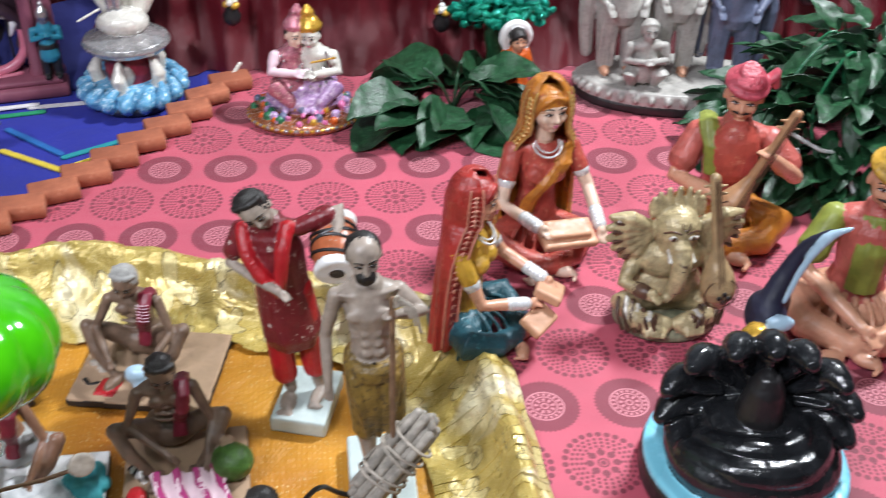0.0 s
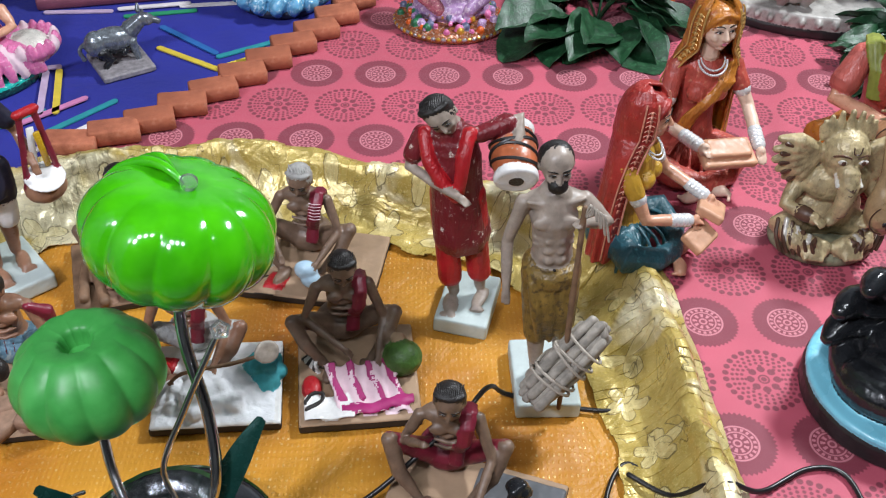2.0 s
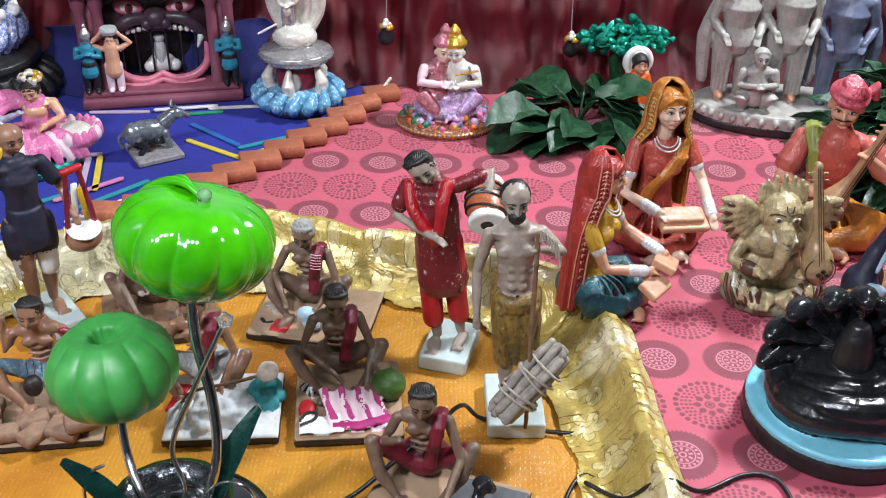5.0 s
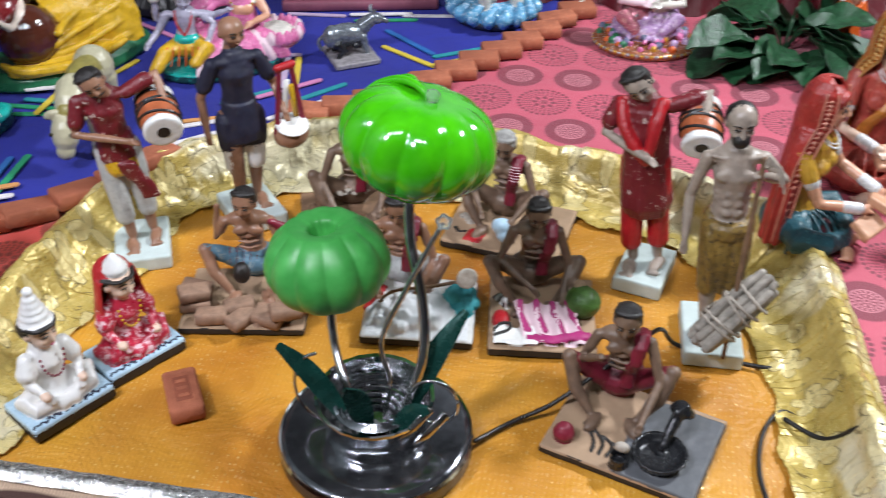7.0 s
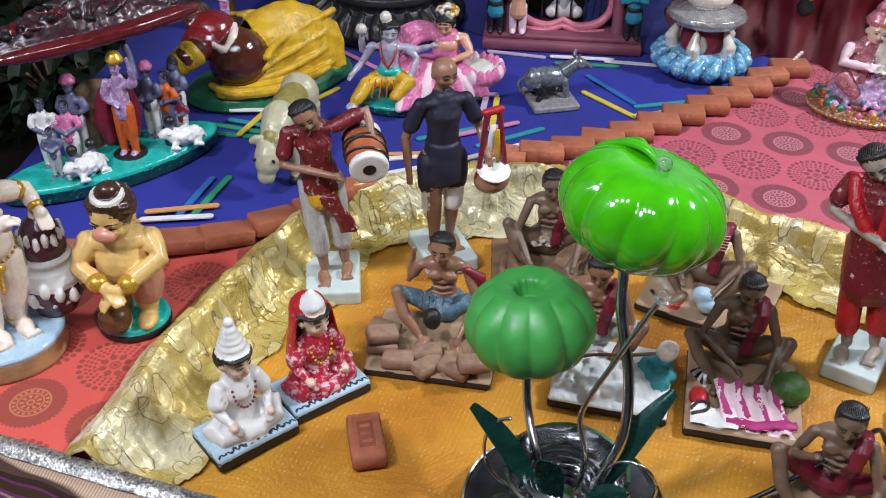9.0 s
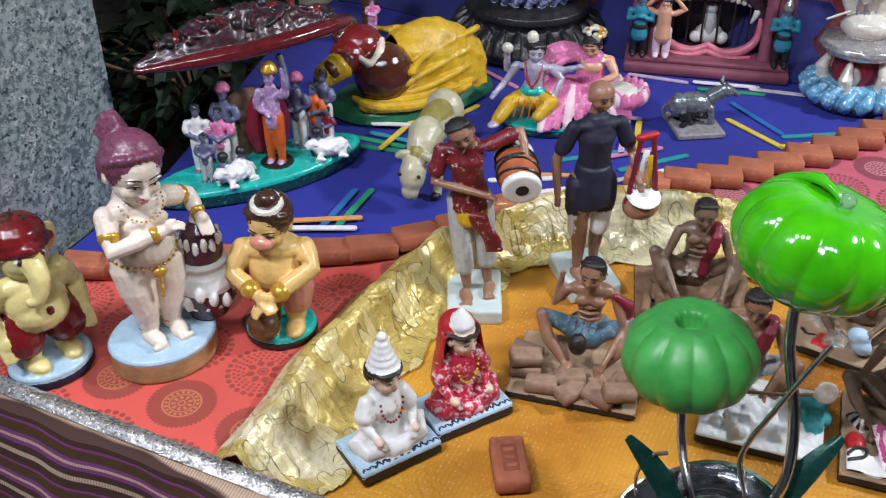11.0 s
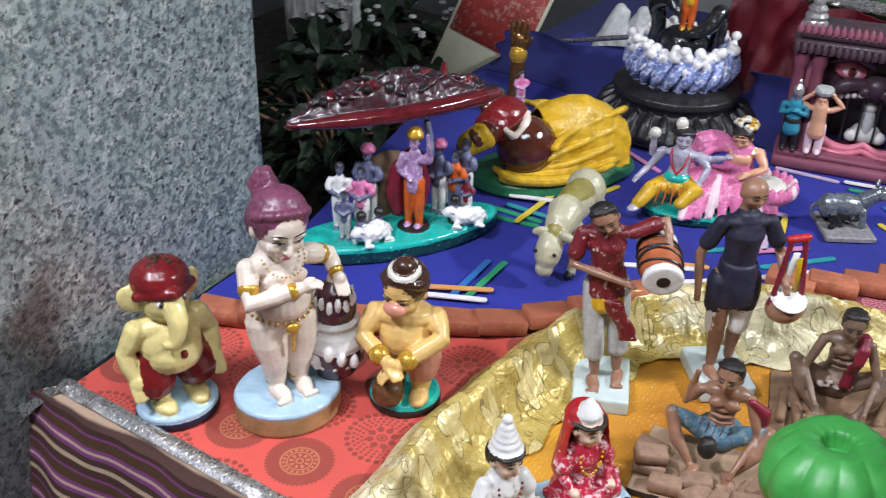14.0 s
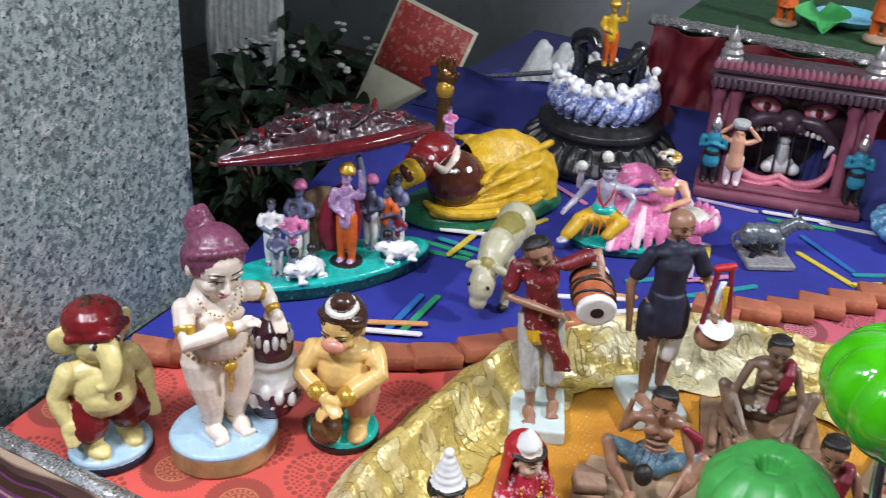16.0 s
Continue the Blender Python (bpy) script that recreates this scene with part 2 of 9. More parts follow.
def striped(name):
    """Brown, purple and cream striped cotton with woven broken lines."""
    n = Net(name, 0.8)
    x, y, z = n.xyz()
    s = n.m("FRACT", n.m("DIVIDE", n.m("ADD", z, n.m("MULTIPLY", n.noise(6, 2), 0.012)), 0.052))
    base = n.mix(n.span(s, 0.44, 0.46), (0.055, 0.020, 0.014), (0.20, 0.045, 0.17))
    base = n.mix(n.m("MULTIPLY", n.span(s, 0.70, 0.72), n.span(s, 0.93, 0.95, 1.0, 0.0)), base, (0.075, 0.032, 0.010))
    dash = n.span(n.m("SINE", n.m("MULTIPLY", x, 1900)), -0.5, -0.1, 0.45, 0.8)
    cream = n.m("MULTIPLY", n.span(s, 0.18, 0.20), n.span(s, 0.29, 0.31, 1.0, 0.0))
    cream2 = n.m("MULTIPLY", n.span(s, 0.54, 0.555), n.span(s, 0.61, 0.625, 1.0, 0.0))
    c = n.mix(n.m("MULTIPLY", n.m("MAXIMUM", cream, cream2), dash), base, (0.72, 0.52, 0.36))
    c = n.mix(n.m("MULTIPLY", n.noise(500, 1), 0.25), c, (0.02, 0.01, 0.01))
    n.bump(n.m("ADD", n.m("MULTIPLY", n.noise(25, 3), 3.0), n.noise(700, 1)), 0.5, 0.002)
    return n.colour(c)


def granite(name):
    n = Net(name, 0.33)
    g1 = n.noise(105, 4, rough=0.75)
    c = n.mix(n.span(g1, 0.42, 0.56), (0.13, 0.17, 0.17), (0.40, 0.47, 0.46))
    c = n.mix(n.span(n.noise(70, 5, rough=0.75), 0.56, 0.61), c, (0.60, 0.64, 0.62))
    c = n.mix(n.span(n.noise(120, 3, rough=0.7), 0.58, 0.62), c, (0.035, 0.045, 0.05))
    c = n.mix(n.span(n.noise(5, 3), 0.3, 0.7, 0.0, 0.22), c, (0.22, 0.26, 0.26))
    n.bump(g1, 0.08, 0.0006)
    return n.colour(c)


def velvet(name, col, rough=0.8, sheen=0.6, crease=7.0):
    n = Net(name, rough, 0, 0, sheen)
    broad = n.noise(5, 4, distort=0.5)
    c = n.mix(n.span(broad, 0.3, 0.7), shade(col, 0.7), shade(col, 1.2))
    c = n.mix(n.m("MULTIPLY", n.noise(600, 2), 0.3), c, shade(col, 0.55))
    n.bump(n.m("ADD", n.m("MULTIPLY", n.noise(11, 4, distort=0.7), crease), n.noise(800, 1)), 0.5, 0.002)
    return n.colour(c)


def terracotta(name):
    n = Net(name, 0.85)
    info = n.nt.nodes.new("ShaderNodeObjectInfo")
    broad = n.noise(60, 4)
    a = n.mix(info.outputs["Random"], (0.36, 0.105, 0.05), (0.50, 0.165, 0.085))
    c = n.mix(n.span(broad, 0.35, 0.7), shade((0.40, 0.12, 0.06), 0.75), a)
    c = n.mix(n.span(n.noise(230, 4, rough=0.7), 0.56, 0.70, 0, 0.5), c, (0.22, 0.06, 0.03))
    c = n.mix(n.span(n.noise(40, 5), 0.62, 0.75, 0, 0.5), c, (0.58, 0.30, 0.20))
    n.bump(n.m("ADD", broad, n.noise(380, 3)), 0.6, 0.0015)
    return n.colour(c)


PINK = printed_cloth("pink_printed_cotton", (0.50, 0.076, 0.122), (0.16, 0.016, 0.034), 0.0, 0.0, 0.0, 0.0911, 0.1642, (0.62, 0.23, 0.27))
# Redder copy of PINK's print; the tint takes in the left side's lighting.
RED = printed_cloth("red_lit_printed_cotton", (0.62, 0.075, 0.055), (0.24, 0.035, 0.02), -0.706, -0.844, -0.048, 0.0911, 0.1642, (0.52, 0.19, 0.08))
GOLD = brocade("gold_brocade")
ORANGE = tissue("orange_tissue")
STRIPE = striped("striped_cotton")
GRANITE = granite("speckled_granite")
BLUE = velvet("blue_cloth", (0.013, 0.020, 0.270), 0.8, 0.04)
BLUE2 = velvet("dark_blue_cloth", (0.010, 0.014, 0.12), 0.85, 0.04)
CURTAIN = velvet("crimson_satin", (0.105, 0.003, 0.009), 0.5, 0.0, 5.0)
BRICK = terracotta("terracotta")
SILVER_LACE = paint("silver_lace", (0.66, 0.65, 0.63), 0.25, 0.8, 0.5, 160, 500, 1.6, second=(0.10, 0.09, 0.08), amount=0.54)
WALLP = paint("grey_marble_tile", (0.40, 0.42, 0.43), 0.35, 0, 0.25, 4, 300, 0.05)
PLASTER = paint("grey_plaster", (0.20, 0.20, 0.20), 0.8, 0, 0.1, 3, 200, 0.2)
TILE = paint("floor_tile", (0.32, 0.31, 0.29), 0.4, 0, 0.2, 5, 200, 0.1)

# ---- mesh helpers ----


class Mesh:
    """Collects rings, tubes, lathes and boxes into one mesh with several materials."""

    def __init__(self):
        self.v, self.f, self.mi, self.mats, self.fine = [], [], [], [], None

    def crisp(self):
        """Fine painted or applied detail that keeps its sharp form when the rest is moulded."""
        if self.fine is None:
            self.fine = Mesh()
            self.fine.mats = self.mats
        return self.fine

    def slot(self, m):
        if m not in self.mats:
            self.mats.append(m)
        return self.mats.index(m)

    def add(self, verts, faces, m):
        k, s = len(self.v), self.slot(m)
        self.v += [tuple(p) for p in verts]
        self.f += [tuple(i + k for i in q) for q in faces]
        self.mi += [s] * len(faces)
        return self

    def ell(self, c, r, m, rot=(0, 0, 0), seg=14, rings=9):
        r = (r, r, r) if not isinstance(r, (tuple, list)) else r
        t = pose(*c, *rot)
        vs = [t @ Vector((0, 0, -r[2]))]
        for i in range(1, rings):
            p = math.pi * i / rings
            for j in range(seg):
                q = 2 * math.pi * j / seg
                vs.append(t @ Vector((r[0] * math.sin(p) * math.cos(q), r[1] * math.sin(p) * math.sin(q), -r[2] * math.cos(p))))
        vs.append(t @ Vector((0, 0, r[2])))
        fs = [(0, 1 + (j + 1) % seg, 1 + j) for j in range(seg)]
        for i in range(rings - 2):
            for j in range(seg):
                a, b = 1 + i * seg + j, 1 + i * seg + (j + 1) % seg
                fs.append((a, b, b + seg, a + seg))
        e, o = len(vs) - 1, 1 + (rings - 2) * seg
        fs += [(o + j, o + (j + 1) % seg, e) for j in range(seg)]
        return self.add(vs, fs, m)

    def tube(self, pts, rad, m, seg=10, cap=True):
        """A rounded tube through pts with a radius for each (or one for all)."""
        pts = [Vector(p) for p in pts]
        rad = list(rad) if isinstance(rad, (tuple, list)) else [rad] * len(pts)
        if cap:
            d0, d1 = (pts[0] - pts[1]).normalized(), (pts[-1] - pts[-2]).normalized()
            pts = [pts[0] + d0 * rad[0] * 0.85, pts[0] + d0 * rad[0] * 0.5] + pts + [pts[-1] + d1 * rad[-1] * 0.5, pts[-1] + d1 * rad[-1] * 0.85]
            rad = [rad[0] * 0.3, rad[0] * 0.82] + rad + [rad[-1] * 0.82, rad[-1] * 0.3]
        vs, fs, up = [], [], None
        for i, p in enumerate(pts):
            d = (pts[min(i + 1, len(pts) - 1)] - pts[max(i - 1, 0)]).normalized()
            if up is None:
                up = Vector((0, 0, 1)) if abs(d.z) < 0.8 else Vector((0, 1, 0))
            s = d.cross(up).normalized()
            up = s.cross(d).normalized()
            for j in range(seg):
                q = 2 * math.pi * j / seg
                vs.append(p + (s * math.cos(q) + up * math.sin(q)) * rad[i])
        for i in range(len(pts) - 1):
            for j in range(seg):
                a, b = i * seg + j, i * seg + (j + 1) % seg
                fs.append((a, b, b + seg, a + seg))
        fs.append(tuple(reversed(range(seg))))
        fs.append(tuple(range(len(vs) - seg, len(vs))))
        return self.add(vs, fs, m)

    def bend(self, pts, rad, m, n=10, seg=10):
        """A tube along a smooth curve through pts."""
        P = [Vector(p) for p in pts]
        R = list(rad) if isinstance(rad, (tuple, list)) else [rad] * len(P)
        out, rr = [], []
        for i in range(len(P) - 1):
            a, b, c, d = P[max(i - 1, 0)], P[i], P[i + 1], P[min(i + 2, len(P) - 1)]
            for k in range(n):
                t = k / n
                out.append(0.5 * ((2 * b) + (c - a) * t + (2 * a - 5 * b + 4 * c - d) * t * t + (3 * b - a - 3 * c + d) * t ** 3))
                rr.append(R[i] * (1 - t) + R[i + 1] * t)
        return self.tube(out + [P[-1]], rr + [R[-1]], m, seg)

    def lathe(self, prof, m, c=(0, 0, 0), seg=24, wave=None, sx=1.0, sy=1.0, rot=(0, 0, 0), caps=True):
        """Turns a profile of (radius, height) round z. wave(angle, k) scales the radius."""
        t = pose(*c, *rot)
        vs, fs = [], []
        for i, (r, z) in enumerate(prof):
            for j in range(seg):
                q = 2 * math.pi * j / seg
                k = wave(q, i / max(1, len(prof) - 1)) if wave else 1.0
                vs.append(t @ Vector((r * k * sx * math.cos(q), r * k * sy * math.sin(q), z)))
        for i in range(len(prof) - 1):
            for j in range(seg):
                a, b = i * seg + j, i * seg + (j + 1) % seg
                fs.append((a, b, b + seg, a + seg))
        if caps:
            fs.append(tuple(reversed(range(seg))))
            fs.append(tuple(range(len(vs) - seg, len(vs))))
        return self.add(vs, fs, m)

    def box(self, c, s, m, rot=(0, 0, 0), b=0.0015):
        """A box with chamfered edges."""
        t = pose(*c, *rot)
        hx, hy, hz = s[0] / 2, s[1] / 2, s[2] / 2
        b = min(b, hx * 0.6, hy * 0.6, hz * 0.6)
        lay = ((hx - b, hy - b, -hz), (hx, hy, -hz + b), (hx, hy, hz - b), (hx - b, hy - b, hz))
        vs = []
        for x, y, z in lay:
            k = b
            vs += [t @ Vector(p) for p in ((-x + k, -y, z), (x - k, -y, z), (x, -y + k, z), (x, y - k, z), (x - k, y, z), (-x + k, y, z), (-x, y - k, z), (-x, -y + k, z))]
        fs = [tuple(reversed(range(8))), tuple(range(24, 32))]
        for i in range(3):
            for j in range(8):
                a, q = i * 8 + j, i * 8 + (j + 1) % 8
                fs.append((a, q, q + 8, a + 8))
        return self.add(vs, fs, m)

    def grid(self, fn, nu, nv, m, thick=0.0):
        """A sheet fn(u, v) -> point, u and v from 0 to 1; thick gives it a back."""
        vs = [Vector(fn(i / nu, j / nv)) for i in range(nu + 1) for j in range(nv + 1)]
        w = nv + 1
        fs = [(i * w + j, (i + 1) * w + j, (i + 1) * w + j + 1, i * w + j + 1) for i in range(nu) for j in range(nv)]
        if thick:
            k = len(vs)
            nor = []
            for i in range(nu + 1):
                for j in range(nv + 1):
                    a = vs[min(i + 1, nu) * w + j] - vs[max(i - 1, 0) * w + j]
                    b = vs[i * w + min(j + 1, nv)] - vs[i * w + max(j - 1, 0)]
                    nor.append(a.cross(b).normalized())
            vs += [p - q * thick for p, q in zip(vs[:k], nor)]
            fs += [tuple(reversed([i + k for i in q])) for q in fs]
            edge = [i * w for i in range(nu + 1)] + [nu * w + j for j in range(1, w)] + [i * w + nv for i in range(nu - 1, -1, -1)] + [j for j in range(nv - 1, 0, -1)]
            fs += [(edge[(i + 1) % len(edge)], edge[i], edge[i] + k, edge[(i + 1) % len(edge)] + k) for i in range(len(edge))]
        return self.add(vs, fs, m)

    def data(self, name, smooth=True):
        me = bpy.data.meshes.new(name)
        me.from_pydata(self.v, [], self.f)
        for m in self.mats:
            me.materials.append(m)
        me.polygons.foreach_set("material_index", self.mi)
        me.polygons.foreach_set("use_smooth", [smooth] * len(self.f))
        me.update()
        if smooth:
            me.set_sharp_from_angle(angle=radians(48))
        return me

    def melted(self, name, voxel, rough=0.0005):
        """The mesh as one moulded skin: pieces fused, joints softened, the surface slightly uneven as hand-made clay."""
        src = self.data(name, False)
        tmp = new("mould", src)
        mod = tmp.modifiers.new("mould", "REMESH")
        mod.mode, mod.voxel_size, mod.adaptivity = "VOXEL", voxel, 0.0
        deps = bpy.context.evaluated_depsgraph_get()
        me = bpy.data.meshes.new_from_object(tmp.evaluated_get(deps))
        bpy.data.objects.remove(tmp)
        tree = BVHTree.FromPolygons(self.v, self.f)
        n = len(me.vertices)
        co = np.empty(n * 3)
        me.vertices.foreach_get("co", co)
        co = co.reshape(n, 3)
        ed = np.empty(len(me.edges) * 2, dtype=np.int32)
        me.edges.foreach_get("vertices", ed)
        ed = ed.reshape(-1, 2)
        deg = np.bincount(ed.ravel(), minlength=n)[:, None].clip(1)
        for step in (0.5, 0.5):
            s = np.zeros((n, 3))
            np.add.at(s, ed[:, 0], co[ed[:, 1]])
            np.add.at(s, ed[:, 1], co[ed[:, 0]])
            co = co + (s / deg - co) * step
        me.vertices.foreach_set("co", co.ravel())
        me.update()
        if rough:
            no = np.empty(n * 3)
            me.vertex_normals.foreach_get("vector", no)
            no = no.reshape(n, 3)
            k = np.array([noise.noise(Vector(p) * 70) + 0.5 * noise.noise(Vector(p) * 210) for p in co])
            co = co + no * (k * rough)[:, None]
            co[:, 2] = np.maximum(co[:, 2], 0.0)
            me.vertices.foreach_set("co", co.ravel())
        idx = []
        for p in me.polygons:
            hit = tree.find_nearest(p.center)
            idx.append(self.mi[hit[2]] if hit[2] is not None else 0)
        me.materials.clear()
        for m in self.mats:
            me.materials.append(m)
        me.polygons.foreach_set("material_index", idx)
        me.polygons.foreach_set("use_smooth", [True] * len(me.polygons))
        me.update()
        return me

    def statue(self, name, label, category, m=None, group="", voxel=0.0016, rough=0.0005):
        me = self.melted(name, voxel, rough)
        if self.fine is not None:
            extra = self.fine.data(name)
            bm = bmesh.new()
            bm.from_mesh(me)
            bm.from_mesh(extra)
            bm.to_mesh(me)
            bm.free()
            bpy.data.meshes.remove(extra)
        ob = new(name, me)
        if m is not None:
            ob.matrix_basis = m
        return tagged(ob, label, category, group)

    def thing(self, name, label, category, m=None, group="", kind="", smooth=True):
        ob = new(name, self.data(name, smooth))
        if m is not None:
            ob.matrix_basis = m
        return tagged(ob, label, category, group, kind)

    def part(self, name, parent, label="", smooth=True, m=None):
        ob = new(name, self.data(name, smooth))
        ob.parent = parent
        if m is not None:
            ob.matrix_basis = m
        return tagged(ob, label)


def holder(name, label, category, m, group="", kind=""):
    ob = new(name)
    ob.matrix_basis = m
    ob.empty_display_size = 0.02
    return tagged(ob, label, category, group, kind)


def nz(x, y=0.0, z=0.0, k=1.0):
    return noise.noise(Vector((x * k, y * k, z * k)))


def poly_sheet(name, pts, z, m, label, category="cloth", thick=0.003, kind="structure"):
    """A flat cloth with a rim, cut to an outline."""
    n = len(pts)
    vs = [(x, y, z) for x, y in pts] + [(x, y, z - thick) for x, y in pts]
    fs = [tuple(range(n)), tuple(reversed(range(n, 2 * n)))] + [(i, i + n, (i + 1) % n + n, (i + 1) % n) for i in range(n)]
    M = Mesh()
    M.add(vs, fs, m)
    return M.thing(name, label, category, None, "", kind, smooth=False)


# ---- the room ----
FLOOR = -0.04  # sunken work-yard
R0 = Mesh()
R0.box((0.3, -0.6, -0.80), (6.0, 5.6, 0.1), TILE)
R0.thing("floor", "grey tiled room floor", "floor", kind="structure")
Mesh().box((0.3, -0.6, 2.35), (6.0, 5.6, 0.1), PLASTER).thing("ceiling", "plain grey plaster ceiling", "ceiling", kind="structure")
Mesh().box((0.3, 1.15, 0.78), (6.0, 0.1, 3.06), WALLP).thing("wall_north", "grey marble tiled wall", "wall", kind="structure")
Mesh().box((0.3, -3.35, 0.78), (6.0, 0.1, 3.06), PLASTER).thing("wall_south", "plain grey plaster wall", "wall", kind="structure")
Mesh().box((-2.65, -1.1, 0.78), (0.1, 4.4, 3.06), WALLP).thing("wall_west", "grey marble tiled wall", "wall", kind="structure")
Mesh().box((3.25, -1.1, 0.78), (0.1, 4.4, 3.06), PLASTER).thing("wall_east", "plain grey plaster wall", "wall", kind="structure")
Mesh().box((-1.305, -0.971, 0.77), (0.54, 0.9, 3.04), GRANITE, (0, 0, 0), 0.006).thing("pillar", "square pillar clad in speckled grey granite", "pillar", kind="structure")

# rim of the sunken yard, from front left round the back to front right
RIM = [(-0.600, -0.905), (-0.612, -0.74), (-0.605, -0.62), (-0.592, -0.50), (-0.560, -0.39), (-0.475, -0.295), (-0.38, -0.245), (-0.25, -0.218), (-0.147, -0.212), (0.0, -0.246), (0.10, -0.275), (0.20, -0.315), (0.275, -0.350), (0.305, -0.39), (0.320, -0.50), (0.330, -0.63), (0.336, -0.74), (0.338, -0.905)]
FRONT = -0.905
BACK = 0.36
pink_pts = [(-0.43, -0.27)] + RIM[7:] + [(1.5, FRONT), (1.5, BACK), (-0.02, BACK), (-0.01, 0.27)]
poly_sheet("table_cloth_pink", pink_pts, 0.0, PINK, "pink cotton cloth printed with dark red medallions")
red_pts = [(-1.002, FRONT), (-0.600, FRONT)] + RIM[1:6] + [(-0.55, -0.395), (-0.64, -0.50), (-0.728, -0.567), (-0.848, -0.648), (-0.965, -0.71), (-1.015, -0.73)]
poly_sheet("table_cloth_red", red_pts, 0.0, RED, "cotton cloth printed with brown medallions, colour reddened for the light there")
blue_pts = [(-1.015, -0.73), (-0.965, -0.71), (-0.848, -0.648), (-0.728, -0.567), (-0.64, -0.50), (-0.55, -0.395)] + RIM[5:7] + [(-0.43, -0.27), (-0.01, 0.27), (-0.02, BACK), (-0.70, 0.38), (-1.10, 0.58), (-1.17, 0.1), (-1.03, -0.45)]
poly_sheet("table_cloth_blue", blue_pts, -0.0005, BLUE, "plain royal blue cloth over the table")
top = Mesh()
ring = RIM + [(1.5, FRONT), (1.5, 0.9), (-1.17, 0.9), (-1.17, 0.1), (-1.03, -0.45), (-1.015, -0.7), (-1.000, FRONT)]
nn = len(ring)
top.add([(x, y, -0.004) for x, y in ring] + [(x, y, FLOOR - 0.01) for x, y in ring], [tuple(reversed(range(nn))), tuple(range(nn, 2 * nn))] + [((i + 1) % nn, (i + 1) % nn + nn, i + nn, i) for i in range(nn)], BLUE2)
top.thing("table", "large display table hidden under cloths", "table", kind="structure", smooth=False)
Mesh().box((0.23, -0.0, -0.41), (2.5, 1.78, 0.66), PLASTER).thing("table_base", "solid base under the display table", "table", kind="structure")


def resample(pts, n):
    P = [Vector((*p, 0)) for p in pts]
    out = []
    L = [0.0]
    for a, b in zip(P, P[1:]):
        L.append(L[-1] + (b - a).length)
    for k in range(n + 1):
        s = L[-1] * k / n
        i = max(j for j in range(len(L) - 1) if L[j] <= s + 1e-9)
        t = (s - L[i]) / (L[i + 1] - L[i])
        a, b, c, d = P[max(i - 1, 0)], P[i], P[i + 1], P[min(i + 2, len(P) - 1)]
        out.append(0.5 * ((2 * b) + (c - a) * t + (2 * a - 5 * b + 4 * c - d) * t * t + (3 * b - a - 3 * c + d) * t ** 3))
    return out


line = resample(RIM, 220)


def yard_floor(u, v):
    x, y = -0.64 + 1.0 * u, -0.93 + 0.74 * v
    return (x, y, FLOOR + 0.0025 * nz(x, y, 0, 9) + 0.0012 * nz(x + 3, y, 0, 30) - 0.002)


Y = Mesh()
Y.grid(yard_floor, 130, 100, ORANGE)
Y.thing("yard_cloth", "orange tissue cloth shot with gold threads", "cloth", kind="structure")


def rim_sheet(u, v):
    i = min(int(u * 220), 220)
    p = line[i]
    d = (line[min(i + 1, 220)] - line[max(i - 1, 0)]).normalized()
    inward = Vector((d.y, -d.x, 0))
    w = 1.05 + 0.55 * nz(u * 11, 4.2)
    prof = ((-0.022, 0.004), (-0.012, 0.010), (-0.004, 0.022), (0.006, 0.026), (0.013, 0.018), (0.019, 0.002), (0.030, -0.014), (0.040, -0.028), (0.052, -0.036), (0.070, -0.0375), (0.085, -0.038))
    k = v * (len(prof) - 1)
    a = min(int(k), len(prof) - 2)
    t = k - a
    off = prof[a][0] * (1 - t) + prof[a + 1][0] * t
    z = prof[a][1] * (1 - t) + prof[a + 1][1] * t
    if off > 0.01:
        off = 0.01 + (off - 0.01) * (w + 0.25 * nz(u * 40, v * 2, 7))
    q = p + inward * off
    wr = 0.008 * nz(u * 38, v * 2.2, 1) + 0.0055 * nz(u * 95, v * 4, 5) + 0.0025 * abs(nz(u * 190, v * 11, 2))
    return (q.x + 0.004 * nz(u * 30, v, 9), q.y + 0.004 * nz(u * 30, v, 11), max(z + wr * (1.0 if v > 0.1 else 0.3), FLOOR + 0.002 if off > 0.01 else 0.002))


Rm = Mesh()
Rm.grid(rim_sheet, 420, 40, GOLD, thick=0.0012)
Rm.thing("gold_border_cloth", "crumpled gold brocade border with flower pattern draped over the rim", "cloth", kind="structure")


def hanging(u, v):
    x = -0.998 + 1.526 * u - 0.09 * (1 - math.exp(-8.7 * v)) * (1 - u) ** 3
    fold = 0.012 * math.sin(x * 38 + 2 * nz(x * 4)) * min(1, v * 2.5) + 0.006 * nz(x * 20, v * 3)
    s = v * 0.6
    if s < 0.03:
        return (x, FRONT - 0.004 - s * 0.8, 0.008 - s * 0.25)
    return (x, FRONT - 0.028 - (s - 0.03) * 0.22 - fold, 0.0005 - (s - 0.03) * 0.97)


H = Mesh()
H.grid(hanging, 200, 60, STRIPE, thick=0.0015)
H.thing("front_cloth", "brown and purple striped cotton cloth hanging over the table edge", "cloth", kind="structure")
S = Mesh()
S.grid(lambda u, v: (-1.002 + 1.526 * u, FRONT + 0.002 - 0.018 * v, 0.0125 - 0.004 * v + 0.002 * nz(u * 60, v) + 0.003 * math.sin(v * 3.14)), 260, 6, SILVER_LACE, thick=0.0015)
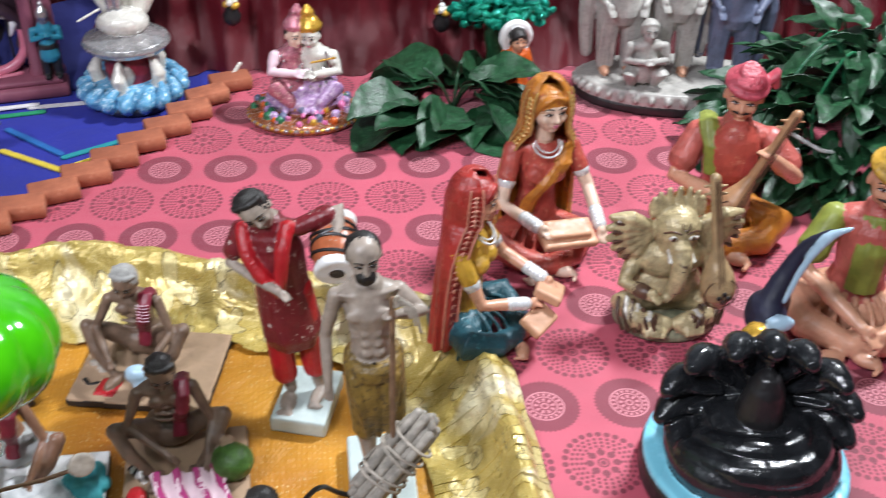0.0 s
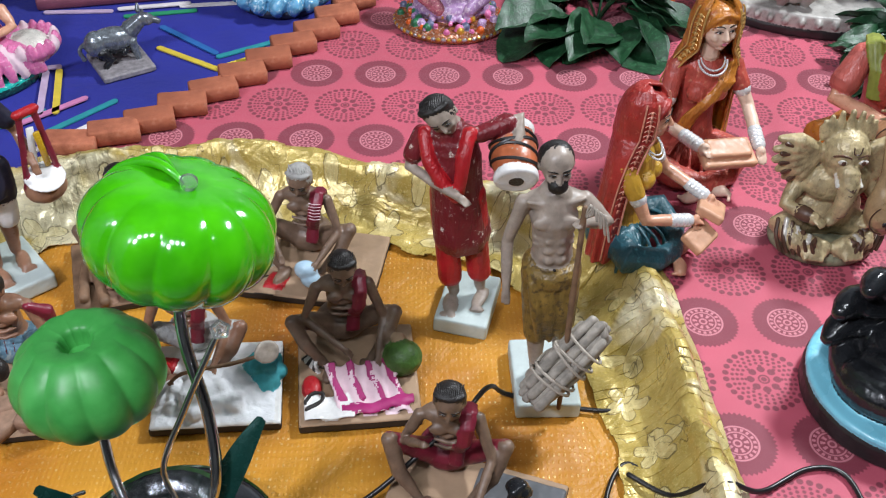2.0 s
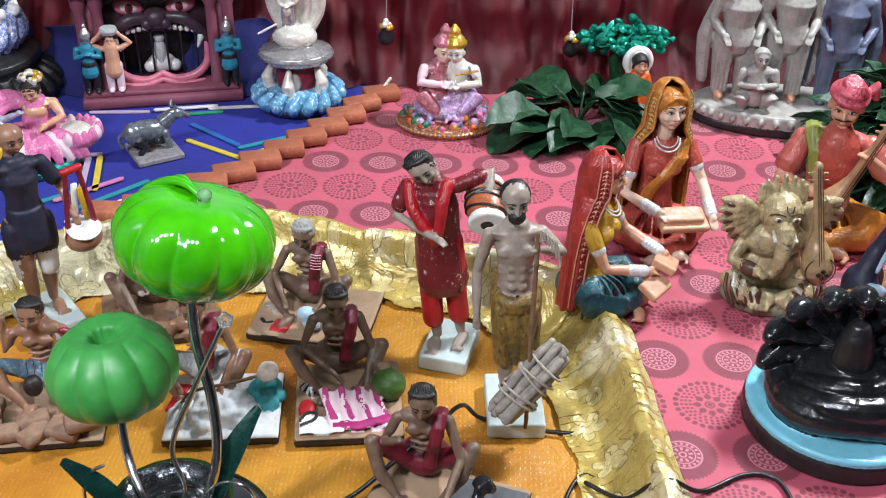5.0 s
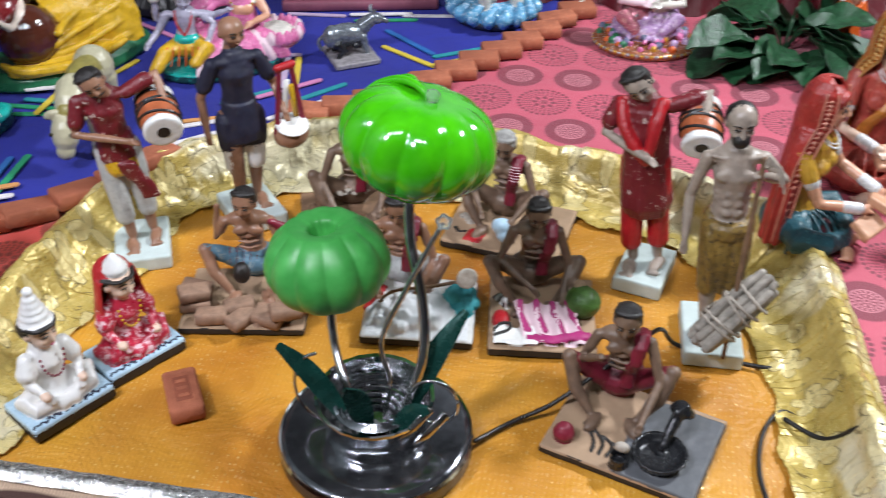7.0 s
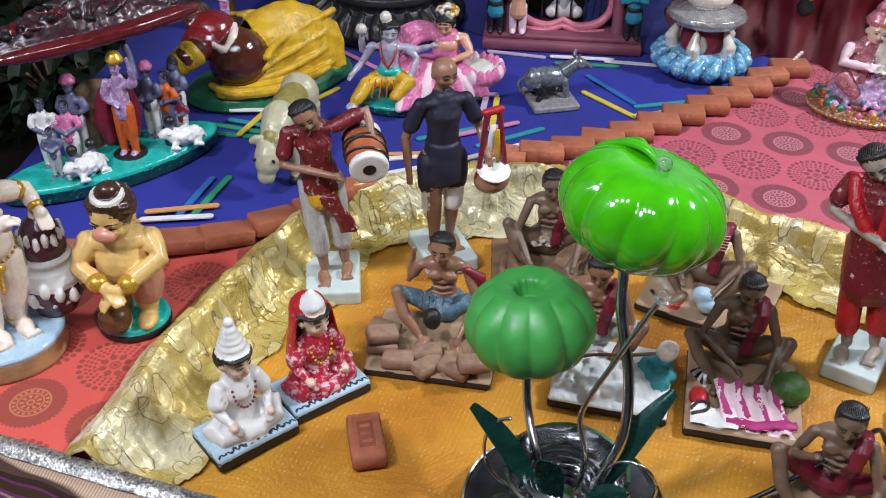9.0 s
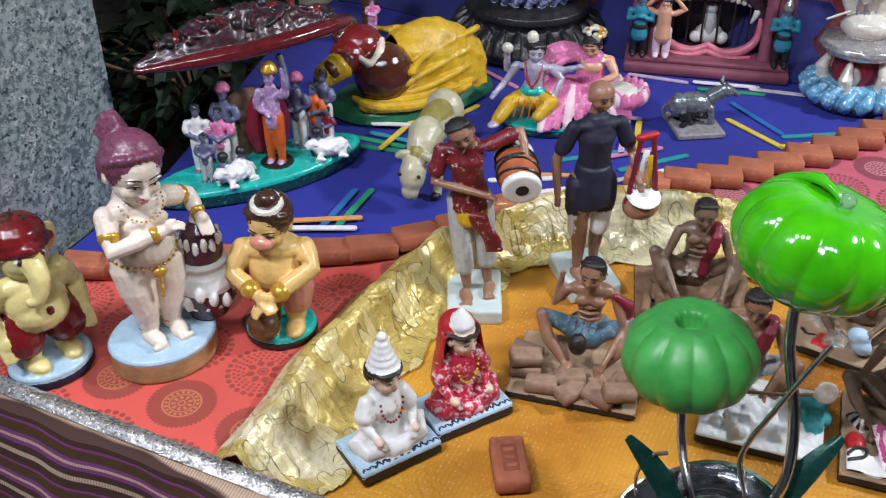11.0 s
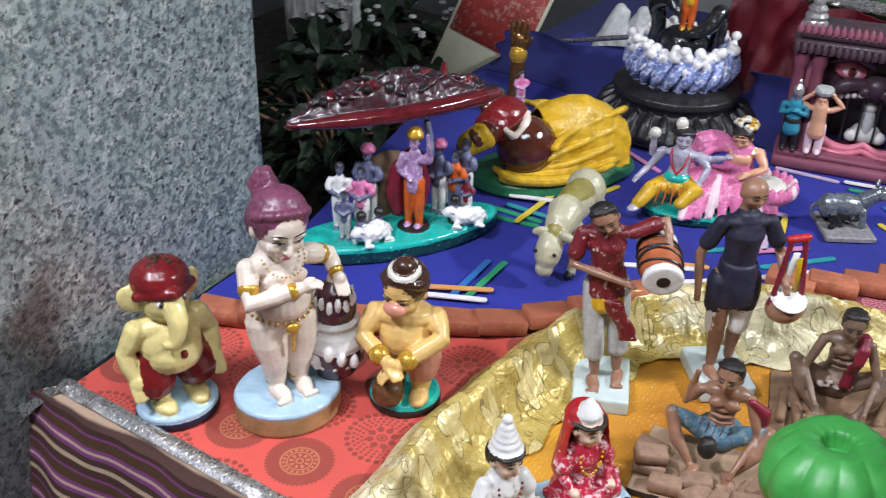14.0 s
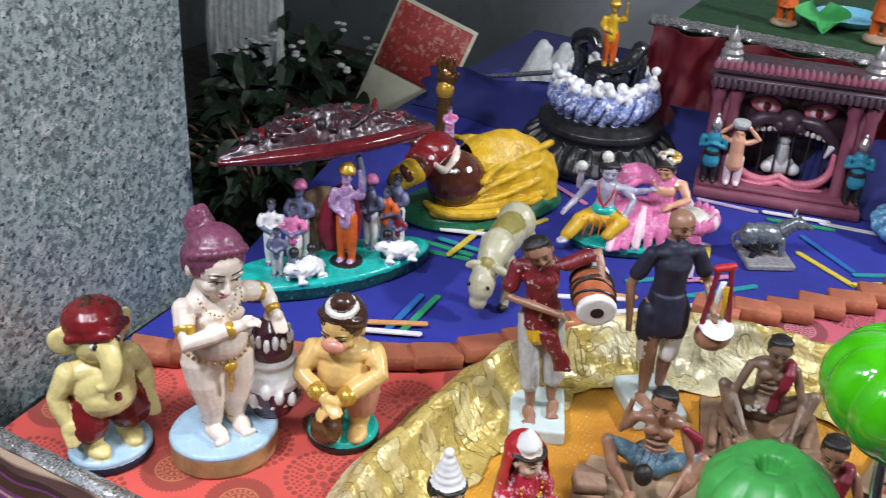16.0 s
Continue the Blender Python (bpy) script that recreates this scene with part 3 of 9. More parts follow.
S.grid(lambda u, v: (-1.008 - 0.09 * (1 - math.exp(-8 * v)) + 0.016 * u, FRONT - 0.016 - 0.06 * (1 - math.exp(-8 * v)) - 0.07 * v + 0.003 * nz(v * 9, u), 0.010 - 0.58 * v + 0.002 * nz(v * 60, u)), 5, 120, SILVER_LACE, thick=0.0015)
S.thing("silver_braid", "crinkled silver braid sewn along the front edge", "trim", kind="structure")

# ---- the tier behind, with its curtain ----


def curtain(u, v):
    x = -0.70 + 2.30 * u
    f = 0.014 * math.sin(x * 62 + 3 * nz(x * 5, v)) + 0.010 * nz(x * 22, v * 2, 3) + 0.006 * nz(x * 60, v * 5, 8)
    top_z = 0.225 + 0.006 * nz(x * 10)
    return (x, 0.345 + f - 0.05 * (1 - v) ** 3 + 0.012 * nz(x * 9, v * 4, 1), v * top_z + 0.001)


C = Mesh()
C.grid(curtain, 520, 30, CURTAIN, thick=0.002)
C.thing("curtain", "pleated crimson satin curtain skirting the tier", "curtain", kind="structure")
TURF = paint("green_turf", (0.02, 0.075, 0.025), 0.9, 0, 0.4, 60, 500, 1.0)
Mesh().box((0.42, 0.74, 0.095), (2.2, 0.68, 0.27), TURF).thing("tier", "raised back tier covered in green turf", "shelf", kind="structure")
T = Mesh()
T.grid(lambda u, v: (-0.72 + 2.2 * u, 0.392 - 0.02 * math.sin(v * 3.14) + 0.003 * nz(u * 300, v * 3), 0.214 + 0.024 * v + 0.003 * nz(u * 260, v)), 420, 5, SILVER_LACE, thick=0.002)
T.thing("tier_braid", "sparkling silver braid along the tier edge", "trim", kind="structure")


def blue_drape(u, v):
    x = -1.15 + 0.92 * u
    return (x + 0.03 * nz(v * 3, u), 0.33 - 0.02 * u + 0.05 * (1 - v) * nz(x * 5, v) + 0.015 * math.sin(x * 30 + v * 3) * v - 0.08 * (1 - v) ** 2, 0.002 + (0.06 + 0.05 * u + 0.03 * nz(x * 6)) * v)


D = Mesh()
D.grid(blue_drape, 160, 24, BLUE2, thick=0.002)
D.thing("blue_drape", "dark blue cloth bunched against the back tier", "cloth", kind="structure")

# ---- paints ----
CLAY = paint("dark_clay_skin", (0.185, 0.118, 0.080), 0.5, 0, 0.3, 70, dirt=0.35)
CLAYG = paint("grey_clay_skin", (0.35, 0.285, 0.235), 0.5, 0, 0.25, 70, dirt=0.3)
TAN = paint("tan_skin", (0.30, 0.155, 0.095), 0.42, 0, 0.22, 70, dirt=0.2)
IVORY = paint("ivory_skin", (0.72, 0.52, 0.40), 0.38, 0, 0.12, 60)
PALE = paint("pale_skin", (0.78, 0.66, 0.56), 0.32, 0, 0.12, 40, dirt=0.08)
PEACH = paint("peach_skin", (0.64, 0.33, 0.21), 0.38, 0, 0.15, 60)
HAIR = paint("black_hair", (0.014, 0.011, 0.010), 0.5, 0, 0.3, 200, 900, 1.0)
GREYHAIR = paint("grey_hair", (0.34, 0.33, 0.31), 0.6, 0, 0.25, 200, 700, 0.8)
BROWNHAIR = paint("brown_hair", (0.05, 0.02, 0.012), 0.3, 0, 0.3, 60)
MAROON = paint("maroon_paint", (0.19, 0.012, 0.03), 0.5, 0, 0.3, 60, second=(0.30, 0.06, 0.08), amount=0.66)
CRIMSON = paint("crimson_paint", (0.42, 0.012, 0.018), 0.45, 0, 0.3, 50, folds=1.6)
SPECKLE = paint("maroon_print", (0.16, 0.012, 0.018), 0.45, 0, 0.2, 55, second=(0.75, 0.66, 0.58), amount=0.635, folds=1.6)
MINT = paint("pale_mint_plinth", (0.52, 0.60, 0.58), 0.6, 0, 0.14, 30, dirt=0.15)
KRAFT = paint("kraft_board", (0.36, 0.24, 0.15), 0.8, 0, 0.15, 40)
BLACKEDGE = paint("black_board_edge", (0.018, 0.014, 0.012), 0.6)
WOODBIT = paint("brown_wood_piece", (0.20, 0.115, 0.065), 0.7, 0, 0.35, 70, dirt=0.3)
CLAYBRICK = paint("little_clay_brick", (0.29, 0.175, 0.115), 0.8, 0, 0.3, 90, dirt=0.3)
WHITE = paint("white_paint", (0.76, 0.75, 0.73), 0.35, 0, 0.08, 40, dirt=0.06)
COTTON = paint("white_cotton", (0.80, 0.81, 0.83), 0.95, 0, 0.06, 120, 500, 1.0)
SKYBLUE = paint("sky_blue_paint", (0.16, 0.46, 0.62), 0.3, 0, 0.14, 30, dirt=0.08)
PALEBLUE = paint("pale_blue_paint", (0.40, 0.56, 0.68), 0.32, 0, 0.12, 35, dirt=0.1)
TEAL = paint("teal_paint", (0.015, 0.42, 0.36), 0.3, 0, 0.2, 40, second=(0.35, 0.70, 0.64), amount=0.68)
DKTEAL = paint("dark_teal_rim", (0.008, 0.045, 0.045), 0.35, 0, 0.3, 60, second=(0.02, 0.30, 0.25), amount=0.62)
AQUA = paint("aqua_cloth_heap", (0.07, 0.45, 0.50), 0.7, 0, 0.3, 90, bump=0.8)
DENIM = paint("blue_wrap", (0.11, 0.22, 0.30), 0.6, 0, 0.4, 60, second=(0.30, 0.36, 0.36), amount=0.58, folds=1.6)
MAGENTA = paint("magenta_cloth", (0.36, 0.018, 0.14), 0.6, 0, 0.2, 60)
BLUSH = paint("blush_white_cloth", (0.74, 0.55, 0.60), 0.6, 0, 0.12, 60)
LEAFHEAP = paint("leaf_green_heap", (0.055, 0.13, 0.022), 0.55, 0, 0.45, 110, bump=1.0)
GREYSLATE = paint("slate_grey_board", (0.10, 0.105, 0.115), 0.6, 0, 0.2, 60)
IRON = paint("black_iron", (0.02, 0.021, 0.024), 0.3, 0.3, 0.3, 80)
NAVY = paint("navy_cloth", (0.012, 0.013, 0.034), 0.6, 0, 0.3, 60)
DHOTI = paint("olive_dhoti", (0.22, 0.135, 0.03), 0.5, 0, 0.45, 70, second=(0.08, 0.05, 0.02), amount=0.56, folds=1.6)
GREYCLOTH = paint("grey_white_cloth", (0.48, 0.49, 0.48), 0.6, 0, 0.25, 60, dirt=0.4, folds=1.6)
TWIG = paint("bundled_twigs", (0.33, 0.295, 0.25), 0.7, 0, 0.5, 90, bump=0.8, dirt=0.3)
ROPE = paint("pale_rope", (0.42, 0.37, 0.31), 0.8, 0, 0.3, 120)
REDSARI = paint("red_veil", (0.34, 0.030, 0.024), 0.42, 0, 0.3, 60, second=(0.46, 0.12, 0.08), amount=0.66, folds=1.6)
ORANGESARI = paint("orange_veil", (0.46, 0.165, 0.022), 0.42, 0, 0.35, 50, second=(0.30, 0.08, 0.02), amount=0.6, folds=1.6)
BRICKRED = paint("brick_red_dress", (0.44, 0.075, 0.055), 0.45, 0, 0.3, 50, second=(0.55, 0.20, 0.13), amount=0.62, folds=1.6)
PINKTURBAN = paint("rose_turban", (0.47, 0.07, 0.10), 0.45, 0, 0.3, 50, folds=1.6)
ROSE = paint("rose_coat", (0.46, 0.105, 0.085), 0.45, 0, 0.3, 45, dirt=0.15, folds=1.6)
OLIVEGRN = paint("moss_green_vest", (0.23, 0.26, 0.045), 0.5, 0, 0.3, 60)
MUSTARD = paint("mustard_turban", (0.50, 0.28, 0.03), 0.5, 0, 0.3, 60, folds=1.6)
WOODTAN = paint("tan_instrument", (0.42, 0.22, 0.11), 0.5, 0, 0.25, 50, dirt=0.2)
TANBOARD = paint("tan_tray", (0.55, 0.29, 0.17), 0.55, 0, 0.2, 50)
BANGLE = paint("white_bangle", (0.72, 0.72, 0.72), 0.3, 0.2, 0.15, 100)
TEALSKIRT = paint("teal_skirt", (0.02, 0.085, 0.11), 0.45, 0, 0.3, 60, second=(0.05, 0.20, 0.24), amount=0.62, folds=1.6)
ANTIQUE = paint("antique_gold_clay", (0.50, 0.40, 0.22), 0.42, 0.1, 0.45, 70, dirt=0.8, folds=1.3)
ANTIQUED = paint("antique_brown_stripe", (0.10, 0.05, 0.03), 0.5, 0, 0.4, 90)
STONEGRN = paint("mottled_stone_base", (0.24, 0.24, 0.15), 0.6, 0, 0.4, 90, dirt=0.5)
JET = paint("glossy_black_stone", (0.013, 0.014, 0.016), 0.26, 0, 0.4, 60, 300, 0.5, coat=0.15)
SOOT = paint("matt_black_paint", (0.016, 0.015, 0.016), 0.45, 0, 0.4, 50)
CYANBASE = paint("cyan_disc", (0.20, 0.56, 0.70), 0.35, 0, 0.12, 25)
GOLDPAINT = paint("gold_paint", (0.62, 0.36, 0.05), 0.32, 0.45, 0.25, 60, dirt=0.2)
YELLOW = paint("yellow_paint", (0.62, 0.37, 0.02), 0.35, 0, 0.25, 50, dirt=0.15, folds=1.6)
STRAW = paint("straw_yellow_skin", (0.74, 0.62, 0.26), 0.33, 0, 0.15, 50, dirt=0.12)
DEEPRED = paint("deep_red_paint", (0.17, 0.012, 0.014), 0.28, 0, 0.25, 50)
PLUMHAIR = paint("plum_hair", (0.16, 0.045, 0.085), 0.35, 0, 0.35, 120, 300, 0.9)
MIDGREEN = paint("green_mound", (0.02, 0.15, 0.065), 0.4, 0, 0.3, 40, second=(0.20, 0.40, 0.30), amount=0.68)
GREYSTONE = paint("grey_stone_figure", (0.40, 0.38, 0.35), 0.5, 0, 0.25, 60, dirt=0.55)
BLUEGREY = paint("blue_grey_figure", (0.13, 0.15, 0.23), 0.5, 0, 0.3, 60, dirt=0.4)
SILVERP = paint("silver_paint", (0.50, 0.49, 0.49), 0.28, 0.6, 0.35, 70, dirt=0.5)
PEARL = paint("pearl_white", (0.68, 0.65, 0.58), 0.3, 0.1, 0.2, 80)
ICEBLUE = paint("ice_blue_waves", (0.13, 0.36, 0.56), 0.25, 0, 0.3, 70, second=(0.55, 0.70, 0.80), amount=0.58)
PINKP = paint("bright_pink_paint", (0.66, 0.17, 0.36), 0.35, 0, 0.25, 60, second=(0.75, 0.45, 0.55), amount=0.62, folds=1.6)
LILAC = paint("lilac_paint", (0.40, 0.24, 0.45), 0.35, 0, 0.35, 70, second=(0.62, 0.50, 0.62), amount=0.56)
ROSEGLIT = paint("glitter_rose", (0.50, 0.17, 0.22), 0.25, 0.25, 0.5, 120, second=(0.72, 0.50, 0.42), amount=0.6)
JEWEL = paint("jewelled_band", (0.36, 0.12, 0.05), 0.25, 0.3, 0.6, 130, second=(0.60, 0.55, 0.50), amount=0.6)
MAUVE = paint("mauve_house_paint", (0.23, 0.065, 0.10), 0.6, 0, 0.2, 30, dirt=0.2)
DKMAUVE = paint("dark_mauve_face", (0.055, 0.03, 0.042), 0.45, 0, 0.35, 50)
LIPPINK = paint("lip_pink", (0.60, 0.17, 0.24), 0.35, 0, 0.15, 60)
CYANCOAT = paint("cyan_coat", (0.03, 0.24, 0.34), 0.4, 0, 0.2, 60)
SLATEBLUE = paint("slate_blue_figure", (0.12, 0.13, 0.22), 0.4, 0, 0.4, 80)
DUSTSILVER = paint("dusty_silver_animal", (0.20, 0.225, 0.25), 0.3, 0.4, 0.6, 110, dirt=0.5)
CALFP = paint("cream_calf", (0.46, 0.43, 0.29), 0.4, 0, 0.2, 40, dirt=0.1)
OLIVEHIDE = paint("olive_hide", (0.27, 0.23, 0.06), 0.45, 0, 0.3, 60)
BRONZE = paint("bronze", (0.32, 0.16, 0.06), 0.3, 0.8, 0.3, 60)
FOLIAGE = paint("dark_fabric_leaf", (0.012, 0.058, 0.022), 0.46, 0, 0.6, 70, bump=1.2, second=(0.036, 0.125, 0.055), amount=0.6)
# Leaf colour lowered to near black, standing in for shade behind the table.
FOLIAGE_SHADED = paint("shaded_garden_leaf", (0.007, 0.022, 0.007), 0.6, 0, 0.5, 40, second=(0.035, 0.06, 0.02), amount=0.62)
TINSEL = paint("teal_tinsel", (0.01, 0.30, 0.20), 0.2, 0.55, 0.6, 180, 600, 1.5)
ORANGECLOTH = paint("saffron_robe", (0.62, 0.11, 0.012), 0.5, 0, 0.3, 60, folds=1.6)
TOYWOOD = {k: paint(k + "_craft_stick", c, 0.6, 0, 0.15, 90, bump=0.3) for k, c in (("yellow", (0.62, 0.47, 0.05)), ("green", (0.02, 0.27, 0.12)), ("teal", (0.02, 0.25, 0.28)), ("blue", (0.02, 0.13, 0.38)), ("white", (0.72, 0.68, 0.68)), ("pink", (0.55, 0.20, 0.38)), ("orange", (0.62, 0.29, 0.10)), ("lilac", (0.48, 0.36, 0.50)))}

# ---- figurine helpers: all face -y, stand on z = 0 ----


def joined(M, other, t):
    k = len(M.v)
    M.v += [tuple(t @ Vector(p)) for p in other.v]
    M.f += [tuple(i + k for i in q) for q in other.f]
    M.mi += [M.slot(other.mats[i]) for i in other.mi]
    if other.fine is not None:
        joined(M.crisp(), other.fine, t)
    return M


def mirror_pts(pts):
    return [(-x, y, z) for x, y, z in pts]


def ribbon(M, pts, w, m, thick=0.002, side=(1, 0, 0)):
    P = [Vector(p) for p in pts]
    s = Vector(side).normalized()
    n = len(P) - 1

    mid = sum(P, Vector()) / len(P)

    def fn(u, v):
        k = u * n
        i = min(int(k), n - 1)
        p = P[i].lerp(P[i + 1], k - i)
        d = (P[min(i + 1, n)] - P[i]).normalized()
        inn = mid - p
        inn = inn - s * inn.dot(s) - d * inn.dot(d)
        inn = inn.normalized() if inn.length > 1e-5 else Vector()
        bow = (2 * v - 1) ** 2 * 0.22 * w - 0.0007 * math.cos(v * 18.8)
        return p + s * (v - 0.5) * w + inn * bow

    return M.grid(fn, n * 4, 12, m, thick)


def head(M, c, r, skin, hair=None, turn=0, nod=0, tilt=0, style="short", brow=HAIR, moustache=None, lips=None, eye=1.0):
    """A plain doll's head: skull, hair cap, nose, ears and simple painted eyes."""
    h = Mesh()
    h.ell((0, 0.06 * r, 0.18 * r), (0.80 * r, 0.88 * r, 0.86 * r), skin, seg=20, rings=14)
    h.ell((0, -0.20 * r, -0.26 * r), (0.66 * r, 0.64 * r, 0.72 * r), skin, seg=18, rings=12)
    h.ell((0, -0.44 * r, -0.80 * r), (0.27 * r, 0.26 * r, 0.20 * r), skin, seg=12, rings=8)
    h.tube([(0, -0.78 * r, 0.10 * r), (0, -0.88 * r, -0.08 * r), (0, -0.97 * r, -0.26 * r)], [0.07 * r, 0.09 * r, 0.12 * r], skin, 10)
    dark_skin = skin in (CLAY, CLAYG, TAN)
    f = h.crisp()
    for s in (-1, 1):
        h.ell((s * 0.10 * r, -0.86 * r, -0.29 * r), (0.08 * r, 0.08 * r, 0.06 * r), skin, seg=8, rings=6)
        h.ell((s * 0.36 * r, -0.56 * r, -0.26 * r), (0.26 * r, 0.22 * r, 0.24 * r), skin, seg=12, rings=8)
        h.ell((s * 0.80 * r, 0.06 * r, -0.08 * r), (0.10 * r, 0.19 * r, 0.27 * r), skin, seg=10, rings=7)
        h.ell((s * 0.30 * r, -0.72 * r, 0.24 * r), (0.26 * r, 0.10 * r, 0.07 * r), skin, seg=10, rings=6)
        e = (s * 0.31 * r, -0.755 * r, 0.04 * r)
        f.ell(e, (0.165 * r * eye, 0.050 * r, 0.070 * r * eye), GREYCLOTH if dark_skin else WHITE, (0, s * 4, s * 14), 12, 8)
        f.ell((e[0], e[1] - 0.035 * r, e[2]), (0.070 * r * eye, 0.035 * r, 0.072 * r * eye), HAIR, (0, 0, s * 12), 10, 7)
        f.bend([(s * 0.13 * r, -0.795 * r, 0.03 * r), (s * 0.29 * r, -0.82 * r, 0.115 * r), (s * 0.42 * r, -0.76 * r, 0.10 * r), (s * 0.52 * r, -0.68 * r, 0.02 * r)], [0.014 * r * eye, 0.030 * r * eye, 0.028 * r * eye, 0.016 * r * eye], HAIR, 3, 6)
        f.bend([(s * 0.12 * r, -0.815 * r, 0.27 * r), (s * 0.32 * r, -0.80 * r, 0.35 * r), (s * 0.56 * r, -0.63 * r, 0.25 * r)], [0.026 * r * eye, 0.034 * r * eye, 0.014 * r * eye], brow, 4, 6)
    lip = lips or skin
    h.ell((0, -0.74 * r, -0.54 * r), (0.22 * r, 0.12 * r, 0.11 * r), skin, seg=10, rings=7)
    f.ell((0, -0.845 * r, -0.505 * r), (0.175 * r, 0.040 * r, 0.035 * r), lip, seg=12, rings=7)
    f.ell((0, -0.835 * r, -0.580 * r), (0.135 * r, 0.045 * r, 0.042 * r), lip, seg=12, rings=7)
    if moustache:
        f.bend([(-0.40 * r, -0.70 * r, -0.44 * r), (-0.2 * r, -0.84 * r, -0.40 * r), (0, -0.88 * r, -0.37 * r), (0.2 * r, -0.84 * r, -0.40 * r), (0.40 * r, -0.70 * r, -0.44 * r)], [0.02 * r, 0.06 * r, 0.05 * r, 0.06 * r, 0.02 * r], moustache, 3, 8)
    if style == "short":
        h.ell((0, 0.22 * r, 0.26 * r), (0.88 * r, 0.90 * r, 0.90 * r), hair, seg=18, rings=10)
        for k in range(14):
            x = -0.62 + 1.24 * k / 13
            f.bend([(x * r, -0.38 * r + 0.14 * abs(x) * r, (0.98 - 0.42 * x * x) * r), (x * 1.02 * r, 0.12 * r, (1.15 - 0.62 * x * x) * r), (x * 1.1 * r, 0.66 * r, (0.96 - 0.5 * x * x) * r)], [0.03 * r, 0.055 * r, 0.03 * r], hair, 4, 6)
        for k in range(9):
            q = math.pi * (0.1 + 0.8 * k / 8)
            h.ell((0.70 * r * math.cos(q), -0.40 * r * math.sin(q) + 0.12 * r, 0.74 * r + 0.16 * r * math.sin(q)), (0.22 * r, 0.22 * r, 0.17 * r), hair, seg=8, rings=6)
    elif style == "balding":
        h.ell((0, 0.30 * r, 0.14 * r), (0.89 * r, 0.84 * r, 0.90 * r), hair, seg=18, rings=10)
    elif style == "parted":
        h.ell((0, 0.10 * r, 0.29 * r), (0.86 * r, 0.90 * r, 0.84 * r), hair, seg=20, rings=12)
        for s in (-1, 1):
            h.bend([(s * 0.04 * r, -0.66 * r, 0.78 * r), (s * 0.44 * r, -0.56 * r, 0.56 * r), (s * 0.74 * r, -0.28 * r, 0.10 * r), (s * 0.80 * r, 0.0, -0.4 * r)], [0.10 * r, 0.17 * r, 0.15 * r, 0.12 * r], hair, 4, 8)
    elif style == "bald":
        pass
    elif style == "bun":
        h.ell((0, 0.20 * r, 0.26 * r), (0.93 * r, 0.94 * r, 0.94 * r), hair, seg=18, rings=10)
        for k in range(14):
            q = math.pi * k / 13
            h.ell((0.80 * r * math.cos(q), 0.1 * r - 0.56 * r * math.sin(q), 0.42 * r + 0.44 * r * math.sin(q)), 0.17 * r, hair, seg=8, rings=6)
    elif style == "turban":
        for k in range(5):
            h.lathe([(0.78 * r, 0), (0.98 * r, 0.12 * r), (1.03 * r, 0.24 * r), (0.90 * r, 0.38 * r)], hair, (0, 0.12 * r, (0.42 + 0.16 * k) * r), 22, None, 1.0 - 0.14 * k, 1.05 - 0.14 * k, (12 - 9 * k, 10 - 7 * k, 40 * k))
        h.tube([(0.8 * r, 0.5 * r, 0.5 * r), (1.15 * r, 0.7 * r, 0.9 * r), (1.25 * r, 0.7 * r, 0.3 * r)], [0.25 * r, 0.34 * r, 0.2 * r], hair, 10)
        for k in range(7):
            x = 0.9 - 0.3 * k
            f.bend([(x * 0.9 * r, -0.55 * r + 0.35 * abs(x) * r, 0.62 * r), (x * 0.72 * r + 0.16 * r, -0.62 * r + 0.3 * abs(x) * r, 0.92 * r), (x * 0.4 * r + 0.3 * r, -0.30 * r, 1.22 * r)], [0.06 * r, 0.10 * r, 0.05 * r], hair, 4, 7)
    h.tube([(0, 0.1 * r, -0.7 * r), (0, 0.2 * r, -1.5 * r)], [0.42 * r, 0.46 * r], skin, 10)
    joined(M, h, pose(*c, nod, tilt, turn))
    return M


def arm(M, sh, el, wr, r, skin, sleeve=None, bangle=None, hand=True):
    a, b, c = Vector(sh), Vector(el), Vector(wr)
    M.tube([a, a.lerp(b, 0.5), b, b.lerp(c, 0.5), c], [r * 1.15, r * 1.05, r * 0.9, r * 0.88, r * 0.62], skin, 10)
    if sleeve:
        M.tube([a, a.lerp(b, 0.35), a.lerp(b, 0.66)], [r * 1.4, r * 1.5, r * 1.65], sleeve, 12)
    if bangle:
        d = (c - b).normalized()
        for k in (0.72, 0.86):
            M.tube([b.lerp(c, k) - d * r * 0.25, b.lerp(c, k) + d * r * 0.25], r * 0.95, bangle, 12)
    if hand:
        d = (c - b).normalized()
        M.ell(c + d * r * 0.7, (r * 0.75, r * 0.55, r * 0.95), skin, seg=10, rings=7)
        side = d.cross(Vector((0, 0, 1)))
        side = side.normalized() if side.length > 0.05 else Vector((1, 0, 0))
        for k in range(4):
            o = side * r * (0.34 * (k - 1.5))
            M.tube([c + d * r * 0.9 + o, c + d * r * 1.5 + o * 1.1 + Vector((0, 0, -r * 0.12)), c + d * r * (2.1 - 0.12 * abs(k - 1.2)) + o * 1.1 + Vector((0, 0, -r * 0.45))], [r * 0.24, r * 0.22, r * 0.17], skin, 6)
        M.tube([c + d * r * 0.5, c + d * r * 1.2 + Vector((0, 0, r * 0.6))], [r * 0.25, r * 0.18], skin, 6)


def board(M, w, d, h, top_m, c=(0, 0), edge=BLACKEDGE):
    M.box((c[0], c[1], h * 0.42), (w, d, h * 0.84), edge, b=0.001)
    M.box((c[0], c[1], h * 0.90), (w * 0.995, d * 0.995, h * 0.26), top_m, b=0.0008)


